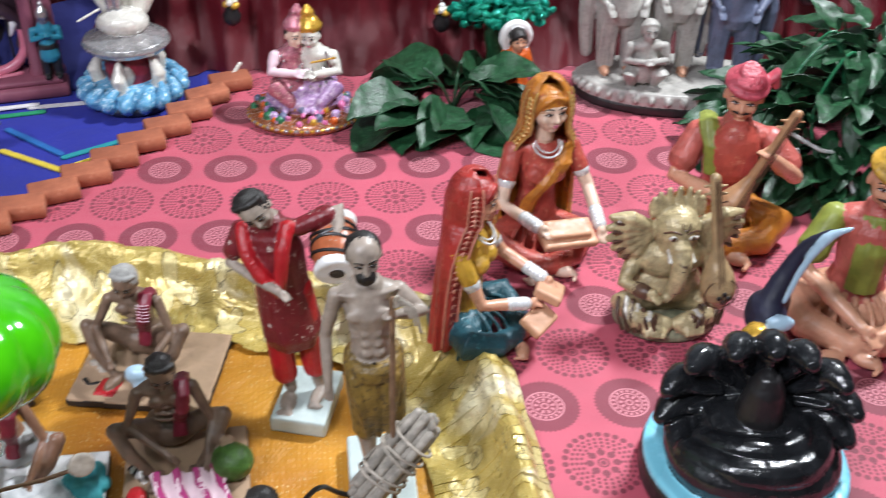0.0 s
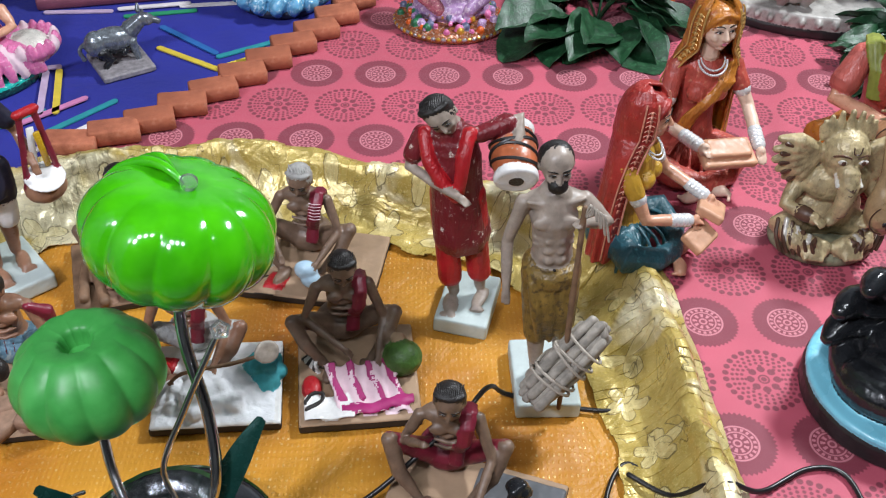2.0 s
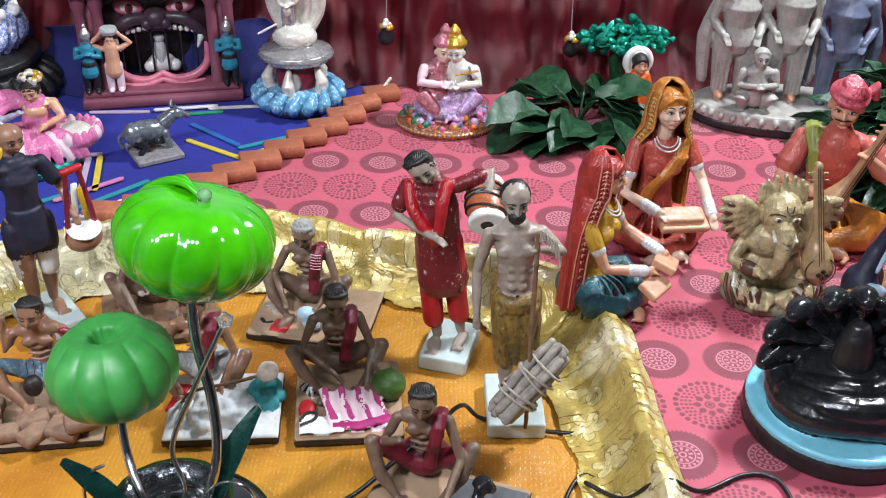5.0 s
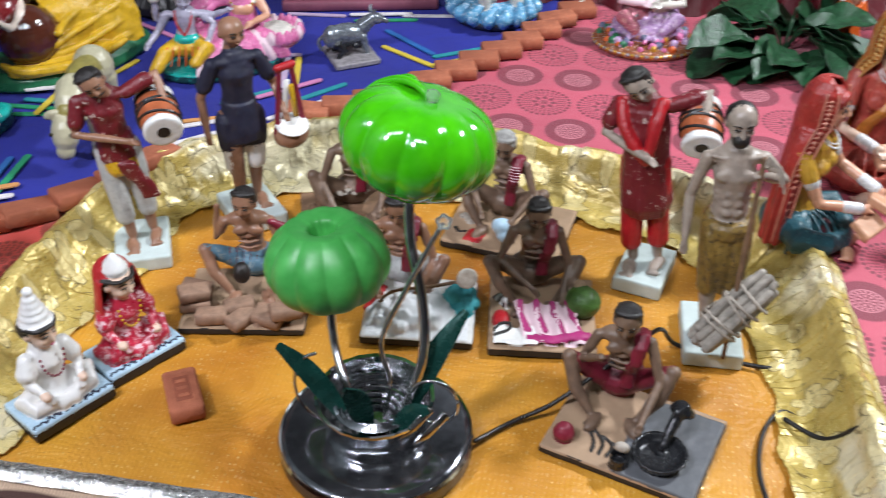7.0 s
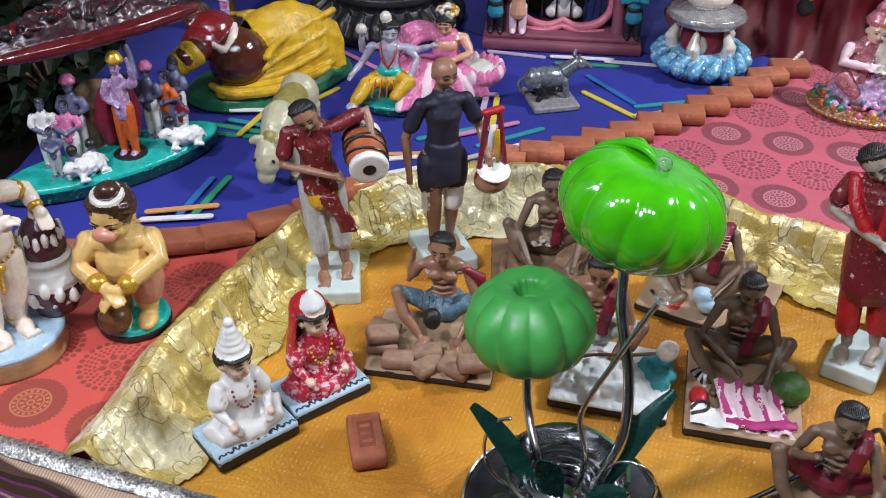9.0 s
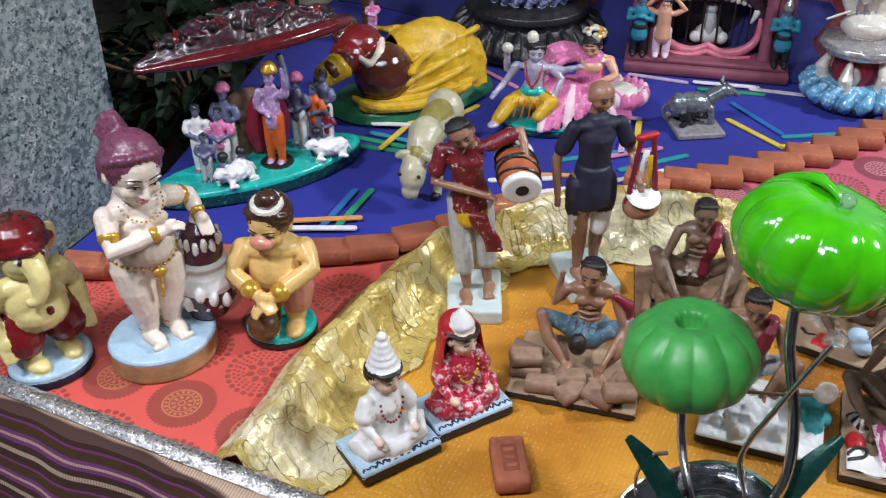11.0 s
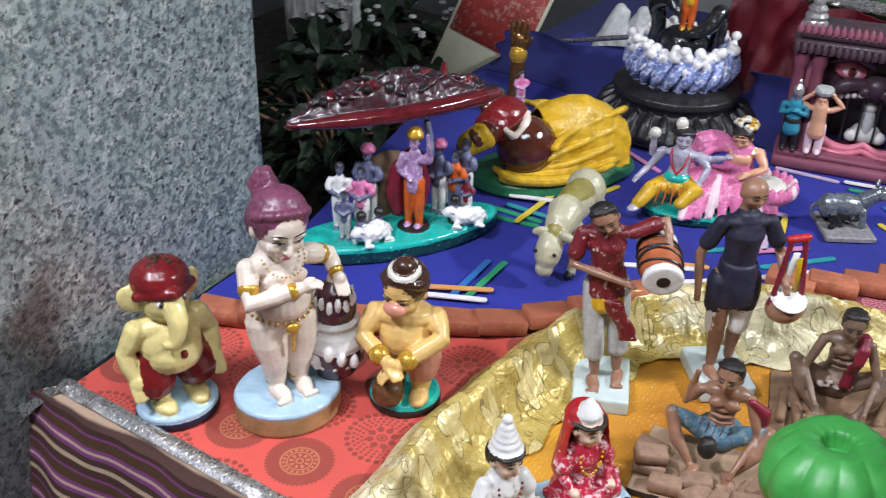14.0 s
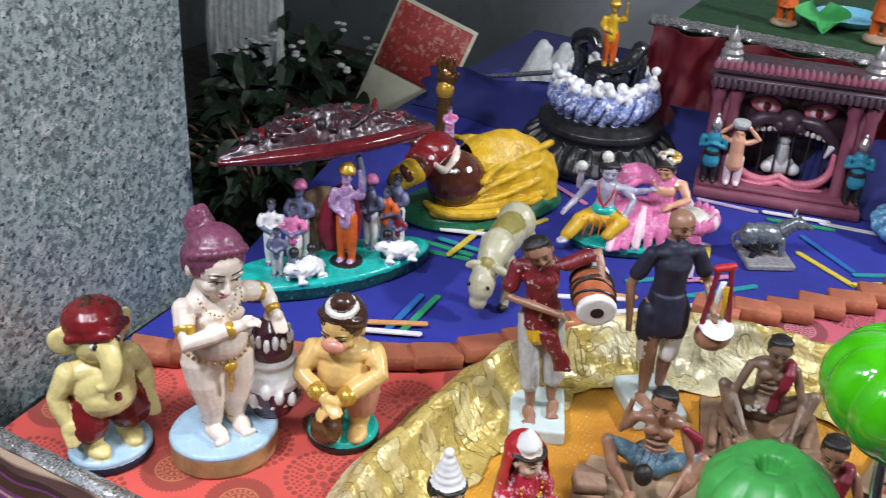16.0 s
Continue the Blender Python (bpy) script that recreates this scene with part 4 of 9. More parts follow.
def worker(M, o, z, skin, hair, wrap, sash=None, style="short", nod=18, turn=0, hands=((-0.018, -0.052, 0.03), (0.018, -0.052, 0.03)), lean=0.012, s=1.0, knee=0.05, tilt=0, facing=0, stripes=0):
    """A lean man sitting on the ground with his knees up and apart."""
    b = Mesh()
    b.ell((0, 0.018, 0.019), (0.029, 0.026, 0.020), wrap, seg=16)
    b.tube([(0, 0.02, 0.024), (0, 0.019, 0.046), (0, 0.012 - lean * 0.5, 0.068), (0, 0.010 - lean, 0.088)], [0.0170, 0.0132, 0.0165, 0.0150], skin, 16)
    b.ell((0, 0.010 - lean, 0.091), (0.0265, 0.0125, 0.0105), skin, seg=16)
    for k in range(3):
        b.tube([(-0.012, -0.004 - lean * 0.7, 0.074 - 0.008 * k), (0, -0.0065 - lean * 0.7, 0.0725 - 0.008 * k), (0.012, -0.004 - lean * 0.7, 0.074 - 0.008 * k)], 0.0022, skin, 6)
    for sx in (-1, 1):
        b.ell((sx * 0.009, -0.0030 - lean, 0.082), (0.0095, 0.0040, 0.0060), skin, seg=10, rings=7)
        hip, kn, ft = (sx * 0.014, 0.008, 0.022), (sx * 0.053, -0.012, knee + 0.004), (sx * 0.024, -0.036, 0.009)
        b.tube([hip, ((hip[0] + kn[0]) / 2, 0.000, 0.038), kn], [0.0130, 0.0105, 0.0078], wrap, 12)
        b.ell(kn, 0.0084, skin, seg=10, rings=8)
        b.tube([kn, ((kn[0] + ft[0]) / 2 + sx * 0.004, -0.026, 0.031), ft], [0.0078, 0.0076, 0.0046], skin, 12)
        b.ell((ft[0] - sx * 0.004, ft[1] - 0.010, 0.0062), (0.0072, 0.016, 0.0055), skin, (0, 0, sx * 25), seg=10, rings=7)
        sh = (sx * 0.0265, 0.008 - lean, 0.089)
        hd = hands[0] if sx < 0 else hands[1]
        el = (sx * 0.041, (sh[1] + hd[1]) / 2 + 0.012, (sh[2] + hd[2]) / 2 - 0.008 if hd[2] < 0.07 else 0.056)
        arm(b, sh, el, hd, 0.0055, skin)
    if sash:
        ribbon(b, [(0.017, 0.032 - lean, 0.062), (0.018, 0.020 - lean, 0.098), (0.018, 0.002 - lean, 0.1035), (0.017, -0.0115 - lean, 0.092), (0.014, -0.0145 - lean, 0.072), (0.011, -0.014, 0.050), (0.010, -0.016, 0.030)], 0.0155, sash, 0.0022)
        for k in range(stripes):
            zz, yy = 0.0965 - 0.0036 * k, -0.0112 - 0.0009 * k - lean
            b.crisp().tube([(0.0105, yy - 0.0006, zz), (0.017, yy - 0.0022, zz), (0.0235, yy - 0.0006, zz)], 0.00045, BLUSH, 5)
    head(b, (0, -0.004 - lean, 0.121), 0.0170, skin, hair, turn, nod, tilt, style)
    joined(M, b, pose(o[0], o[1], z, 0, 0, facing) @ Matrix.Scale(s, 4))


def heap(M, c, r, m, n, size, seed=0, flat=0.5):
    rnd = random.Random(seed)
    for _ in range(n):
        q, d = rnd.uniform(0, 6.283), math.sqrt(rnd.random())
        k = size * rnd.uniform(0.6, 1.25)
        M.ell((c[0] + r[0] * d * math.cos(q), c[1] + r[1] * d * math.sin(q), c[2] + r[2] * (1 - d * d) * rnd.uniform(0.4, 1)), (k, k * rnd.uniform(0.7, 1.2), k * flat), m, (rnd.uniform(-40, 40), rnd.uniform(-40, 40), rnd.uniform(0, 180)), 8, 6)


WORKERS = "clay village worker figurines"
YZ = FLOOR - 0.001
# leaf-plate seller
M = Mesh()
board(M, 0.124, 0.135, 0.012, KRAFT)
worker(M, (-0.012, 0.044), 0.012, CLAY, HAIR, CLAY, MAROON, hands=((-0.004, -0.038, 0.030), (0.030, -0.046, 0.020)), nod=26, knee=0.046, facing=4)
M.grid(lambda u, v: (-0.036 + 0.07 * v + 0.018 * u, -0.004 - 0.056 * u, 0.0165 + 0.003 * math.sin(v * 20 + u * 3) + 0.014 * (1 - u) ** 2), 12, 24, BLUSH, 0.002)
for k in range(4):
    ribbon(M, [(-0.026 + 0.018 * k, -0.004, 0.034), (-0.026 + 0.0195 * k, -0.018, 0.0262), (-0.020 + 0.020 * k, -0.032, 0.0222), (-0.017 + 0.0205 * k, -0.044, 0.0205)], 0.0075 - 0.0008 * k, MAGENTA)
ribbon(M, [(-0.018, -0.054, 0.019), (0.01, -0.056, 0.0225), (0.045, -0.05, 0.0225), (0.056, -0.047, 0.02)], 0.013, MAGENTA, 0.003, (0, 1, 0.1))
M.grid(lambda u, v: (-0.056 + 0.05 * v, -0.064 + 0.03 * u, 0.0155 + 0.0015 * math.sin(v * 9)), 6, 8, WHITE, 0.002)
M.ell((0.047, 0.0, 0.030), (0.021, 0.020, 0.019), LEAFHEAP, seg=18, rings=12)
heap(M, (0.047, 0.0, 0.030), (0.014, 0.014, 0.016), LEAFHEAP, 26, 0.0075, 3)
M.ell((0.044, 0.012, 0.046), (0.008, 0.008, 0.006), KRAFT)
for k in range(6):
    M.bend([(-0.056 + 0.003 * k, 0.022 - 0.004 * k, 0.015), (-0.044, 0.02 - 0.004 * k, 0.022 + 0.001 * k), (-0.034 - 0.002 * k, 0.008 + 0.002 * k, 0.016)], 0.0022, WHITE if k % 2 else BLACKEDGE, 5, 6)
M.bend([(-0.056, -0.044, 0.0205), (-0.048, -0.034, 0.022), (-0.036, -0.034, 0.0215), (-0.04, -0.044, 0.0205), (-0.054, -0.052, 0.0205)], 0.0018, BLACKEDGE, 6, 6)
M.ell((-0.048, -0.02, 0.016), (0.010, 0.016, 0.006), CRIMSON)
M.statue("worker_figurine", "clay seated man stitching magenta and white cloth on a board", "figurine", pose(-0.004, -0.545, YZ, 0, 0, 6), WORKERS)

# old man winnowing
M = Mesh()
board(M, 0.155, 0.125, 0.011, KRAFT)
worker(M, (-0.012, 0.012), 0.011, CLAY, GREYHAIR, CLAY, MAROON, hands=((-0.02, -0.05, 0.04), (0.022, -0.052, 0.034)), nod=22, knee=0.05, facing=2, stripes=6)
M.ell((0.0, -0.042, 0.036), (0.014, 0.011, 0.012), PALEBLUE, (20, 0, 0))
M.ell((0.006, -0.046, 0.026), (0.012, 0.010, 0.010), PALEBLUE)
M.box((-0.036, -0.041, 0.0125), (0.022, 0.026, 0.003), CRIMSON, (0, 0, -8), 0.0006)
heap(M, (-0.056, -0.005, 0.012), (0.014, 0.011, 0.006), ROPE, 16, 0.005, 4)
M.bend([(-0.066, -0.03, 0.0125), (-0.058, -0.038, 0.013), (-0.05, -0.034, 0.013)], 0.0015, BLACKEDGE, 5, 6)
M.statue("worker_figurine", "clay seated old man with maroon sash on a kraft board", "figurine", pose(-0.062, -0.372, YZ, 0, 0, -9), WORKERS)

# cotton carder
M = Mesh()
board(M, 0.13, 0.115, 0.012, WHITE)
worker(M, (-0.028, 0.042), 0.012, TAN, HAIR, GREYCLOTH, MAROON, hands=((-0.024, -0.040, 0.03), (0.026, -0.040, 0.026)), nod=20, knee=0.045)
M.grid(lambda u, v: (-0.058 + 0.116 * u, -0.054 + 0.062 * v, 0.0135 + 0.012 * math.sin(3.14 * u) * math.sin(3.14 * v) * (0.7 + 0.5 * nz(u * 6, v * 6, 2)) + 0.003 * nz(u * 25, v * 25, 8)), 40, 26, COTTON, 0.001)
heap(M, (-0.008, -0.014, 0.016), (0.048, 0.034, 0.013), COTTON, 80, 0.011, 9, 0.7)
heap(M, (0.048, 0.008, 0.018), (0.016, 0.016, 0.022), AQUA, 26, 0.010, 10, 0.8)
M.box((-0.056, 0.012, 0.0145), (0.014, 0.05, 0.003), CRIMSON, (0, 0, -12), 0.0006)
M.bend([(-0.05, -0.01, 0.02), (-0.03, -0.02, 0.05), (0.02, -0.024, 0.065), (0.052, -0.02, 0.072)], 0.0024, WOODBIT, 6, 8)
M.lathe([(0.0, -0.002), (0.012, -0.002), (0.013, 0.0), (0.012, 0.002), (0.0, 0.002)], ROPE, (0.055, -0.02, 0.075), 16, rot=(70, 0, 20))
M.statue("worker_figurine", "clay seated man carding white cotton on a white board", "figurine", pose(-0.146, -0.562, YZ, 0, 0, 5), WORKERS)

# brick moulder
M = Mesh()
board(M, 0.147, 0.115, 0.010, KRAFT)
worker(M, (0.002, 0.038), 0.010, TAN, HAIR, DENIM, None, hands=((-0.034, -0.004, 0.105), (0.024, -0.046, 0.022)), nod=6, knee=0.05, turn=-12, facing=4)
for k in range(5):
    M.tube([(-0.018 + 0.008 * k, 0.006, 0.055 + 0.002 * k), (-0.014 + 0.008 * k, 0.000, 0.085)], 0.0012, MAROON, 6)
M.ell((-0.003, -0.006, 0.052), (0.011, 0.011, 0.014), HAIR)
M.tube([(0.03, 0.03, 0.10), (0.045, 0.038, 0.085), (0.05, 0.04, 0.062)], [0.004, 0.008, 0.003], MAROON, 8)
rnd = random.Random(5)
for k, (x, y, zz, rz) in enumerate(((-0.058, -0.022, 0.018, 10), (-0.058, -0.022, 0.034, 24), (-0.062, 0.006, 0.018, -8), (-0.035, -0.044, 0.018, 5), (0.03, -0.046, 0.018, -20), (0.058, -0.03, 0.018, 35), (0.060, -0.005, 0.018, 70), (0.0, -0.046, 0.016, 50), (-0.006, -0.026, 0.018, 15), (0.052, -0.048, 0.030, 20))):
    M.crisp().box((x, y, zz), (0.036, 0.022, 0.015), CLAYBRICK, (rnd.uniform(-8, 8), rnd.uniform(-8, 8), rz), 0.002)
heap(M, (0.01, -0.035, 0.012), (0.035, 0.018, 0.008), CLAYBRICK, 22, 0.0065, 6, 0.7)
M.statue("worker_figurine", "clay seated man in blue wrap moulding small bricks on a board", "figurine", pose(-0.352, -0.578, YZ, 0, 0, 9), WORKERS)

# carpenter
M = Mesh()
board(M, 0.145, 0.12, 0.010, WOODBIT)
worker(M, (0.0, 0.020), 0.010, CLAY, HAIR, CLAY, MAROON, hands=((-0.026, -0.052, 0.028), (0.030, -0.05, 0.024)), nod=12, knee=0.055, facing=0)
for x, y, l, rz in ((-0.058, -0.018, 0.055, 84), (-0.042, -0.028, 0.06, 96), (0.05, -0.036, 0.05, 20), (0.02, -0.045, 0.08, -8), (0.056, 0.0, 0.05, 75)):
    M.tube([(x - 0.5 * l * math.cos(radians(rz)), y - 0.5 * l * math.sin(radians(rz)), 0.017), (x + 0.5 * l * math.cos(radians(rz)), y + 0.5 * l * math.sin(radians(rz)), 0.019)], 0.0065, WOODBIT, 10)
M.box((0.0, -0.05, 0.026), (0.07, 0.014, 0.004), WOODBIT, (6, 4, -12))
heap(M, (0.0, -0.04, 0.012), (0.05, 0.015, 0.006), CLAYBRICK, 14, 0.006, 7, 0.6)
heap(M, (0.0, 0.012, 0.036), (0.024, 0.008, 0.004), ROPE, 14, 0.004, 8)
M.statue("worker_figurine", "clay seated carpenter with wood pieces on a brown board", "figurine", pose(-0.268, -0.383, YZ, 0, 0, 17), WORKERS)

# man at the forge
M = Mesh()
board(M, 0.162, 0.125, 0.010, KRAFT)
M.box((0.038, -0.004, 0.0105), (0.084, 0.116, 0.005), GREYSLATE)
worker(M, (-0.034, 0.038), 0.010, CLAY, HAIR, MAROON, MAROON, hands=((-0.022, -0.036, 0.086), (0.028, -0.062, 0.030)), nod=14, knee=0.056, facing=14)
M.lathe([(0.0, 0.012), (0.020, 0.012), (0.026, 0.020), (0.029, 0.026), (0.026, 0.027), (0.020, 0.020), (0.0, 0.018)], IRON, (0.034, -0.028, 0), 20)
M.tube([(0.034, -0.02, 0.024), (0.036, -0.005, 0.036), (0.04, 0.012, 0.052)], [0.004, 0.006, 0.007], IRON, 10)
heap(M, (0.04, 0.012, 0.046), (0.008, 0.008, 0.014), IRON, 10, 0.007, 12, 0.9)
M.lathe([(0.0, 0.012), (0.009, 0.012), (0.012, 0.019), (0.009, 0.026), (0.006, 0.028), (0.007, 0.030)], MAROON, (-0.062, -0.042, 0), 16)
M.lathe([(0.0, 0.012), (0.009, 0.012), (0.010, 0.026), (0.0085, 0.027), (0.008, 0.016)], IRON, (0.0, -0.052, 0), 16)
M.ell((0.0, -0.045, 0.031), (0.008, 0.006, 0.006), ROPE)
for k in range(4):
    M.bend([(-0.05 + 0.012 * k, -0.012 - 0.005 * k, 0.013), (-0.034 + 0.01 * k, -0.03, 0.0135), (-0.03 + 0.008 * k, -0.046, 0.013)], 0.0013, BLACKEDGE, 6, 6)
M.statue("worker_figurine", "clay seated blacksmith beside a small black forge on grey board", "figurine", pose(0.108, -0.718, YZ, 0, 0, -18), WORKERS)


def saint(skin, robe, shawl, cap, capcol, label, m):
    M = Mesh()
    M.box((0, 0, 0.007), (0.088, 0.058, 0.012), BLACKEDGE, b=0.001)
    M.box((0, 0, 0.0135), (0.0875, 0.0575, 0.006), PALEBLUE, b=0.001)
    for k in range(12):
        M.bend([(-0.042 + 0.007 * k, -0.0255, 0.0168), (-0.0385 + 0.007 * k, -0.022, 0.0172), (-0.035 + 0.007 * k, -0.0255, 0.0168)], 0.0006, NAVY, 4, 5)
    M.ell((0, 0.008, 0.024), (0.031, 0.021, 0.013), robe, seg=20)
    for sx in (-1, 1):
        M.tube([(sx * 0.012, 0.008, 0.026), (sx * 0.036, -0.002, 0.029), (sx * 0.03, -0.012, 0.025), (-sx * 0.008, -0.02, 0.0215)], [0.0115, 0.0095, 0.0085, 0.006], robe, 12)
        arm(M, (sx * 0.0185, 0.006, 0.070), (sx * 0.0265, 0.0, 0.050), (sx * 0.020, -0.014, 0.040), 0.0062, robe, robe)
        M.ell((sx * 0.020, -0.018, 0.039), (0.005, 0.007, 0.0045), skin, seg=8, rings=6)
    M.tube([(0, 0.010, 0.026), (0, 0.011, 0.045), (0, 0.008, 0.062), (0, 0.008, 0.076)], [0.0205, 0.0165, 0.0180, 0.0125], robe, 16)
    for k in range(13):
        q = math.pi * k / 12
        M.crisp().ell((0.012 * math.cos(q), -0.0095 - 0.002 * math.sin(q), 0.074 - 0.024 * math.sin(q)), 0.0015, shawl, seg=6, rings=5)
    head(M, (0, 0.004, 0.098), 0.0185, skin, HAIR, 16, 6, 0, "balding", lips=LIPPINK, eye=0.85)
    M.bend([(-0.0165, 0.002, 0.1075), (-0.010, -0.0105, 0.1080), (0, -0.0140, 0.1085), (0.010, -0.0105, 0.1080), (0.0165, 0.002, 0.1075)], 0.0022, HAIR, 4, 8)
    if cap:
        for k in range(5):
            M.lathe([(0.0135 - 0.0018 * k, 0), (0.0165 - 0.0022 * k, 0.003), (0.0135 - 0.0022 * k, 0.007)], capcol, (0, 0.005, 0.108 + 0.006 * k), 18)
        M.ell((0, 0.005, 0.142), 0.0055, capcol, seg=10, rings=7)
    else:
        M.grid(lambda u, v: ((0.019 + 0.010 * (1 - u)) * math.cos(-0.35 + 3.84 * v), 0.006 + (0.020 + 0.004 * (1 - u)) * math.sin(-0.35 + 3.84 * v), 0.045 + 0.062 * u), 8, 18, capcol, 0.002)
        M.ell((0, 0.012, 0.106), (0.0195, 0.018, 0.017), capcol, seg=16)
        M.lathe([(0.012, 0), (0.013, 0.004), (0.010, 0.010), (0.006, 0.016), (0.002, 0.021)], WHITE, (0, 0.003, 0.112), 16)
        for k in range(40):
            q, d = k * 2.4, 0.006 + 0.0006 * k
            M.ell((d * math.cos(q), 0.006 + 0.7 * d * math.sin(q) - 0.012, 0.034 + 0.0006 * ((k * 7) % 11)), 0.0013, BLUSH, seg=6, rings=4)
    return M.statue("saint_figurine", label, "figurine", m, "seated saint figurines")


saint(IVORY, WHITE, MAROON, True, WHITE, "white painted seated saint with tall white cap on a blue board", pose(-0.493, -0.778, YZ, 0, 0, 58) @ Matrix.Scale(1.08, 4))
SARIPRINT = paint("crimson_white_print", (0.46, 0.02, 0.05), 0.4, 0, 0.3, 60, second=(0.74, 0.52, 0.55), amount=0.55)
saint(IVORY, SARIPRINT, YELLOW, False, CRIMSON, "seated woman saint in crimson sari on a blue board", pose(-0.448, -0.690, YZ, 0, 0, 56) @ Matrix.Scale(1.08, 4))


def standing(M, z, H, skin, hair, shirt=None, sleeve=None, lower=None, style="short", turn=0, nod=8, hands=((-0.2, -0.05, 0.52), (0.2, -0.05, 0.52)), elbows=((-0.19, 0.02, 0.62), (0.19, 0.02, 0.62)), long_lower=0.45, moustache=None, tilt=0, bow=(0, 0, 0)):
    """A standing man of height H on a plinth of height z; shares of H for the hands and elbows."""
    def p(x, y, k):
        return (x * H, y * H, z + k * H)
    for sx in (-1, 1):
        fy = -0.030 if sx < 0 else 0.012
        M.tube([p(sx * 0.044, 0.01, 0.50), p(sx * 0.048, fy * 0.3, 0.40), p(sx * 0.048, fy * 0.6, 0.28), p(sx * 0.046, fy + 0.008, 0.18), p(sx * 0.044, fy + 0.012, 0.045)], [0.052 * H, 0.045 * H, 0.033 * H, 0.032 * H, 0.020 * H], skin, 12)
        M.ell(p(sx * 0.050, fy - 0.026, 0.018), (0.027 * H, 0.062 * H, 0.019 * H), skin, (0, 0, -sx * 10), seg=12)
        for t in range(4):
            M.ell(p(sx * 0.050 + (t - 1.5) * 0.013, fy - 0.084, 0.011), (0.008 * H, 0.013 * H, 0.009 * H), skin, seg=6, rings=5)
        if lower:
            M.tube([p(sx * 0.042, 0.01, 0.52), p(sx * 0.046, fy * 0.3, 0.40), p(sx * 0.048, fy * 0.6, 0.30), p(sx * 0.048, fy, long_lower * 0.55)], [0.056 * H, 0.052 * H, 0.045 * H, 0.043 * H], lower, 14)
    tm = shirt or skin
    M.tube([p(0, 0.01, 0.47), p(0, 0.01, 0.53), p(0, 0.0, 0.62), p(0, -0.003, 0.72), p(0, 0.0, 0.80)], [0.066 * H, 0.068 * H, 0.065 * H, 0.070 * H, 0.056 * H], tm, 18)
    M.tube([p(0, 0.012, 0.56), p(0, 0.002, 0.64), p(0, -0.003, 0.73), p(0, 0.0, 0.805)], [0.064 * H, 0.063 * H, 0.077 * H, 0.052 * H], tm, 18)
    M.ell(p(0, 0.0, 0.785), (0.100 * H, 0.050 * H, 0.036 * H), tm, seg=18)
    if not shirt:
        for sx in (-1, 1):
            M.ell(p(sx * 0.037, -0.060, 0.735), (0.038 * H, 0.015 * H, 0.025 * H), skin, seg=12)
            M.tube([p(sx * 0.012, -0.045, 0.792), p(sx * 0.085, -0.030, 0.800)], 0.008 * H, skin, 6)
            for k in range(3):
                M.ell(p(sx * 0.018, -0.058, 0.66 - 0.04 * k), (0.018 * H, 0.012 * H, 0.017 * H), skin, seg=8, rings=6)
            for k in range(3):
                M.tube([p(sx * 0.030, -0.056, 0.690 - 0.022 * k), p(sx * 0.062, -0.030, 0.680 - 0.024 * k)], 0.006 * H, skin, 6)
        M.crisp().ell(p(0, -0.066, 0.545), (0.006 * H, 0.004 * H, 0.006 * H), BLACKEDGE, seg=8, rings=5)
    for i, sx in enumerate((-1, 1)):
        arm(M, p(sx * 0.094, 0.0, 0.782), p(*elbows[i]), p(*hands[i]), 0.0225 * H, skin, sleeve)
    head(M, Vector(p(0, -0.014, 0.925)) + Vector(bow), 0.064 * H, skin, hair, turn, nod, tilt, style, moustache=moustache)


def plinth(M, w, d, h, m=MINT):
    M.box((0, 0, h / 2), (w, d, h), m, b=0.0015)


def drum(M, a, b, r, axis_mat, cap_mat, band):
    """A barrel drum from its open face a to its back b, with thick white hoops and dark rope turns."""
    a, b = Vector(a), Vector(b)
    ks = (0, 0.08, 0.3, 0.55, 0.8, 0.94, 1)
    M.tube([a.lerp(b, k) for k in ks], [r * v for v in (0.82, 0.90, 1.02, 1.05, 0.98, 0.86, 0.80)], axis_mat, 24, False)
    d = (b - a).normalized()
    for e, s in ((a, -1), (b, 1)):
        M.tube([e - d * s * 0.0055, e - d * s * 0.003, e + d * s * 0.002, e + d * s * 0.004], [r * 0.94, r * 1.0, r * 1.0, r * 0.92], cap_mat, 28, False)
        M.crisp().tube([e + d * s * 0.003, e + d * s * 0.0046], [r * 0.34, r * 0.33], HAIR, 20, False)
    side = d.orthogonal().normalized()
    up = d.cross(side)
    for k, t in enumerate((0.26, 0.40, 0.54, 0.68, 0.82)):
        sl, q0 = 0.10 * (1 if k % 2 else -1), 1.3 * k
        pts = []
        for i in range(17):
            q = 2 * math.pi * i / 16
            tt = t + sl * math.cos(q + q0)
            pts.append(a.lerp(b, tt) + (side * math.cos(q) + up * math.sin(q)) * r * (1.05 - 0.55 * (tt - 0.5) ** 2))
        M.crisp().bend(pts, 0.0017, band, 3, 6)


PERFORM = "standing clay musician figurines"
DRUMW = paint("drum_wood", (0.42, 0.115, 0.045), 0.45, 0, 0.35, 60)
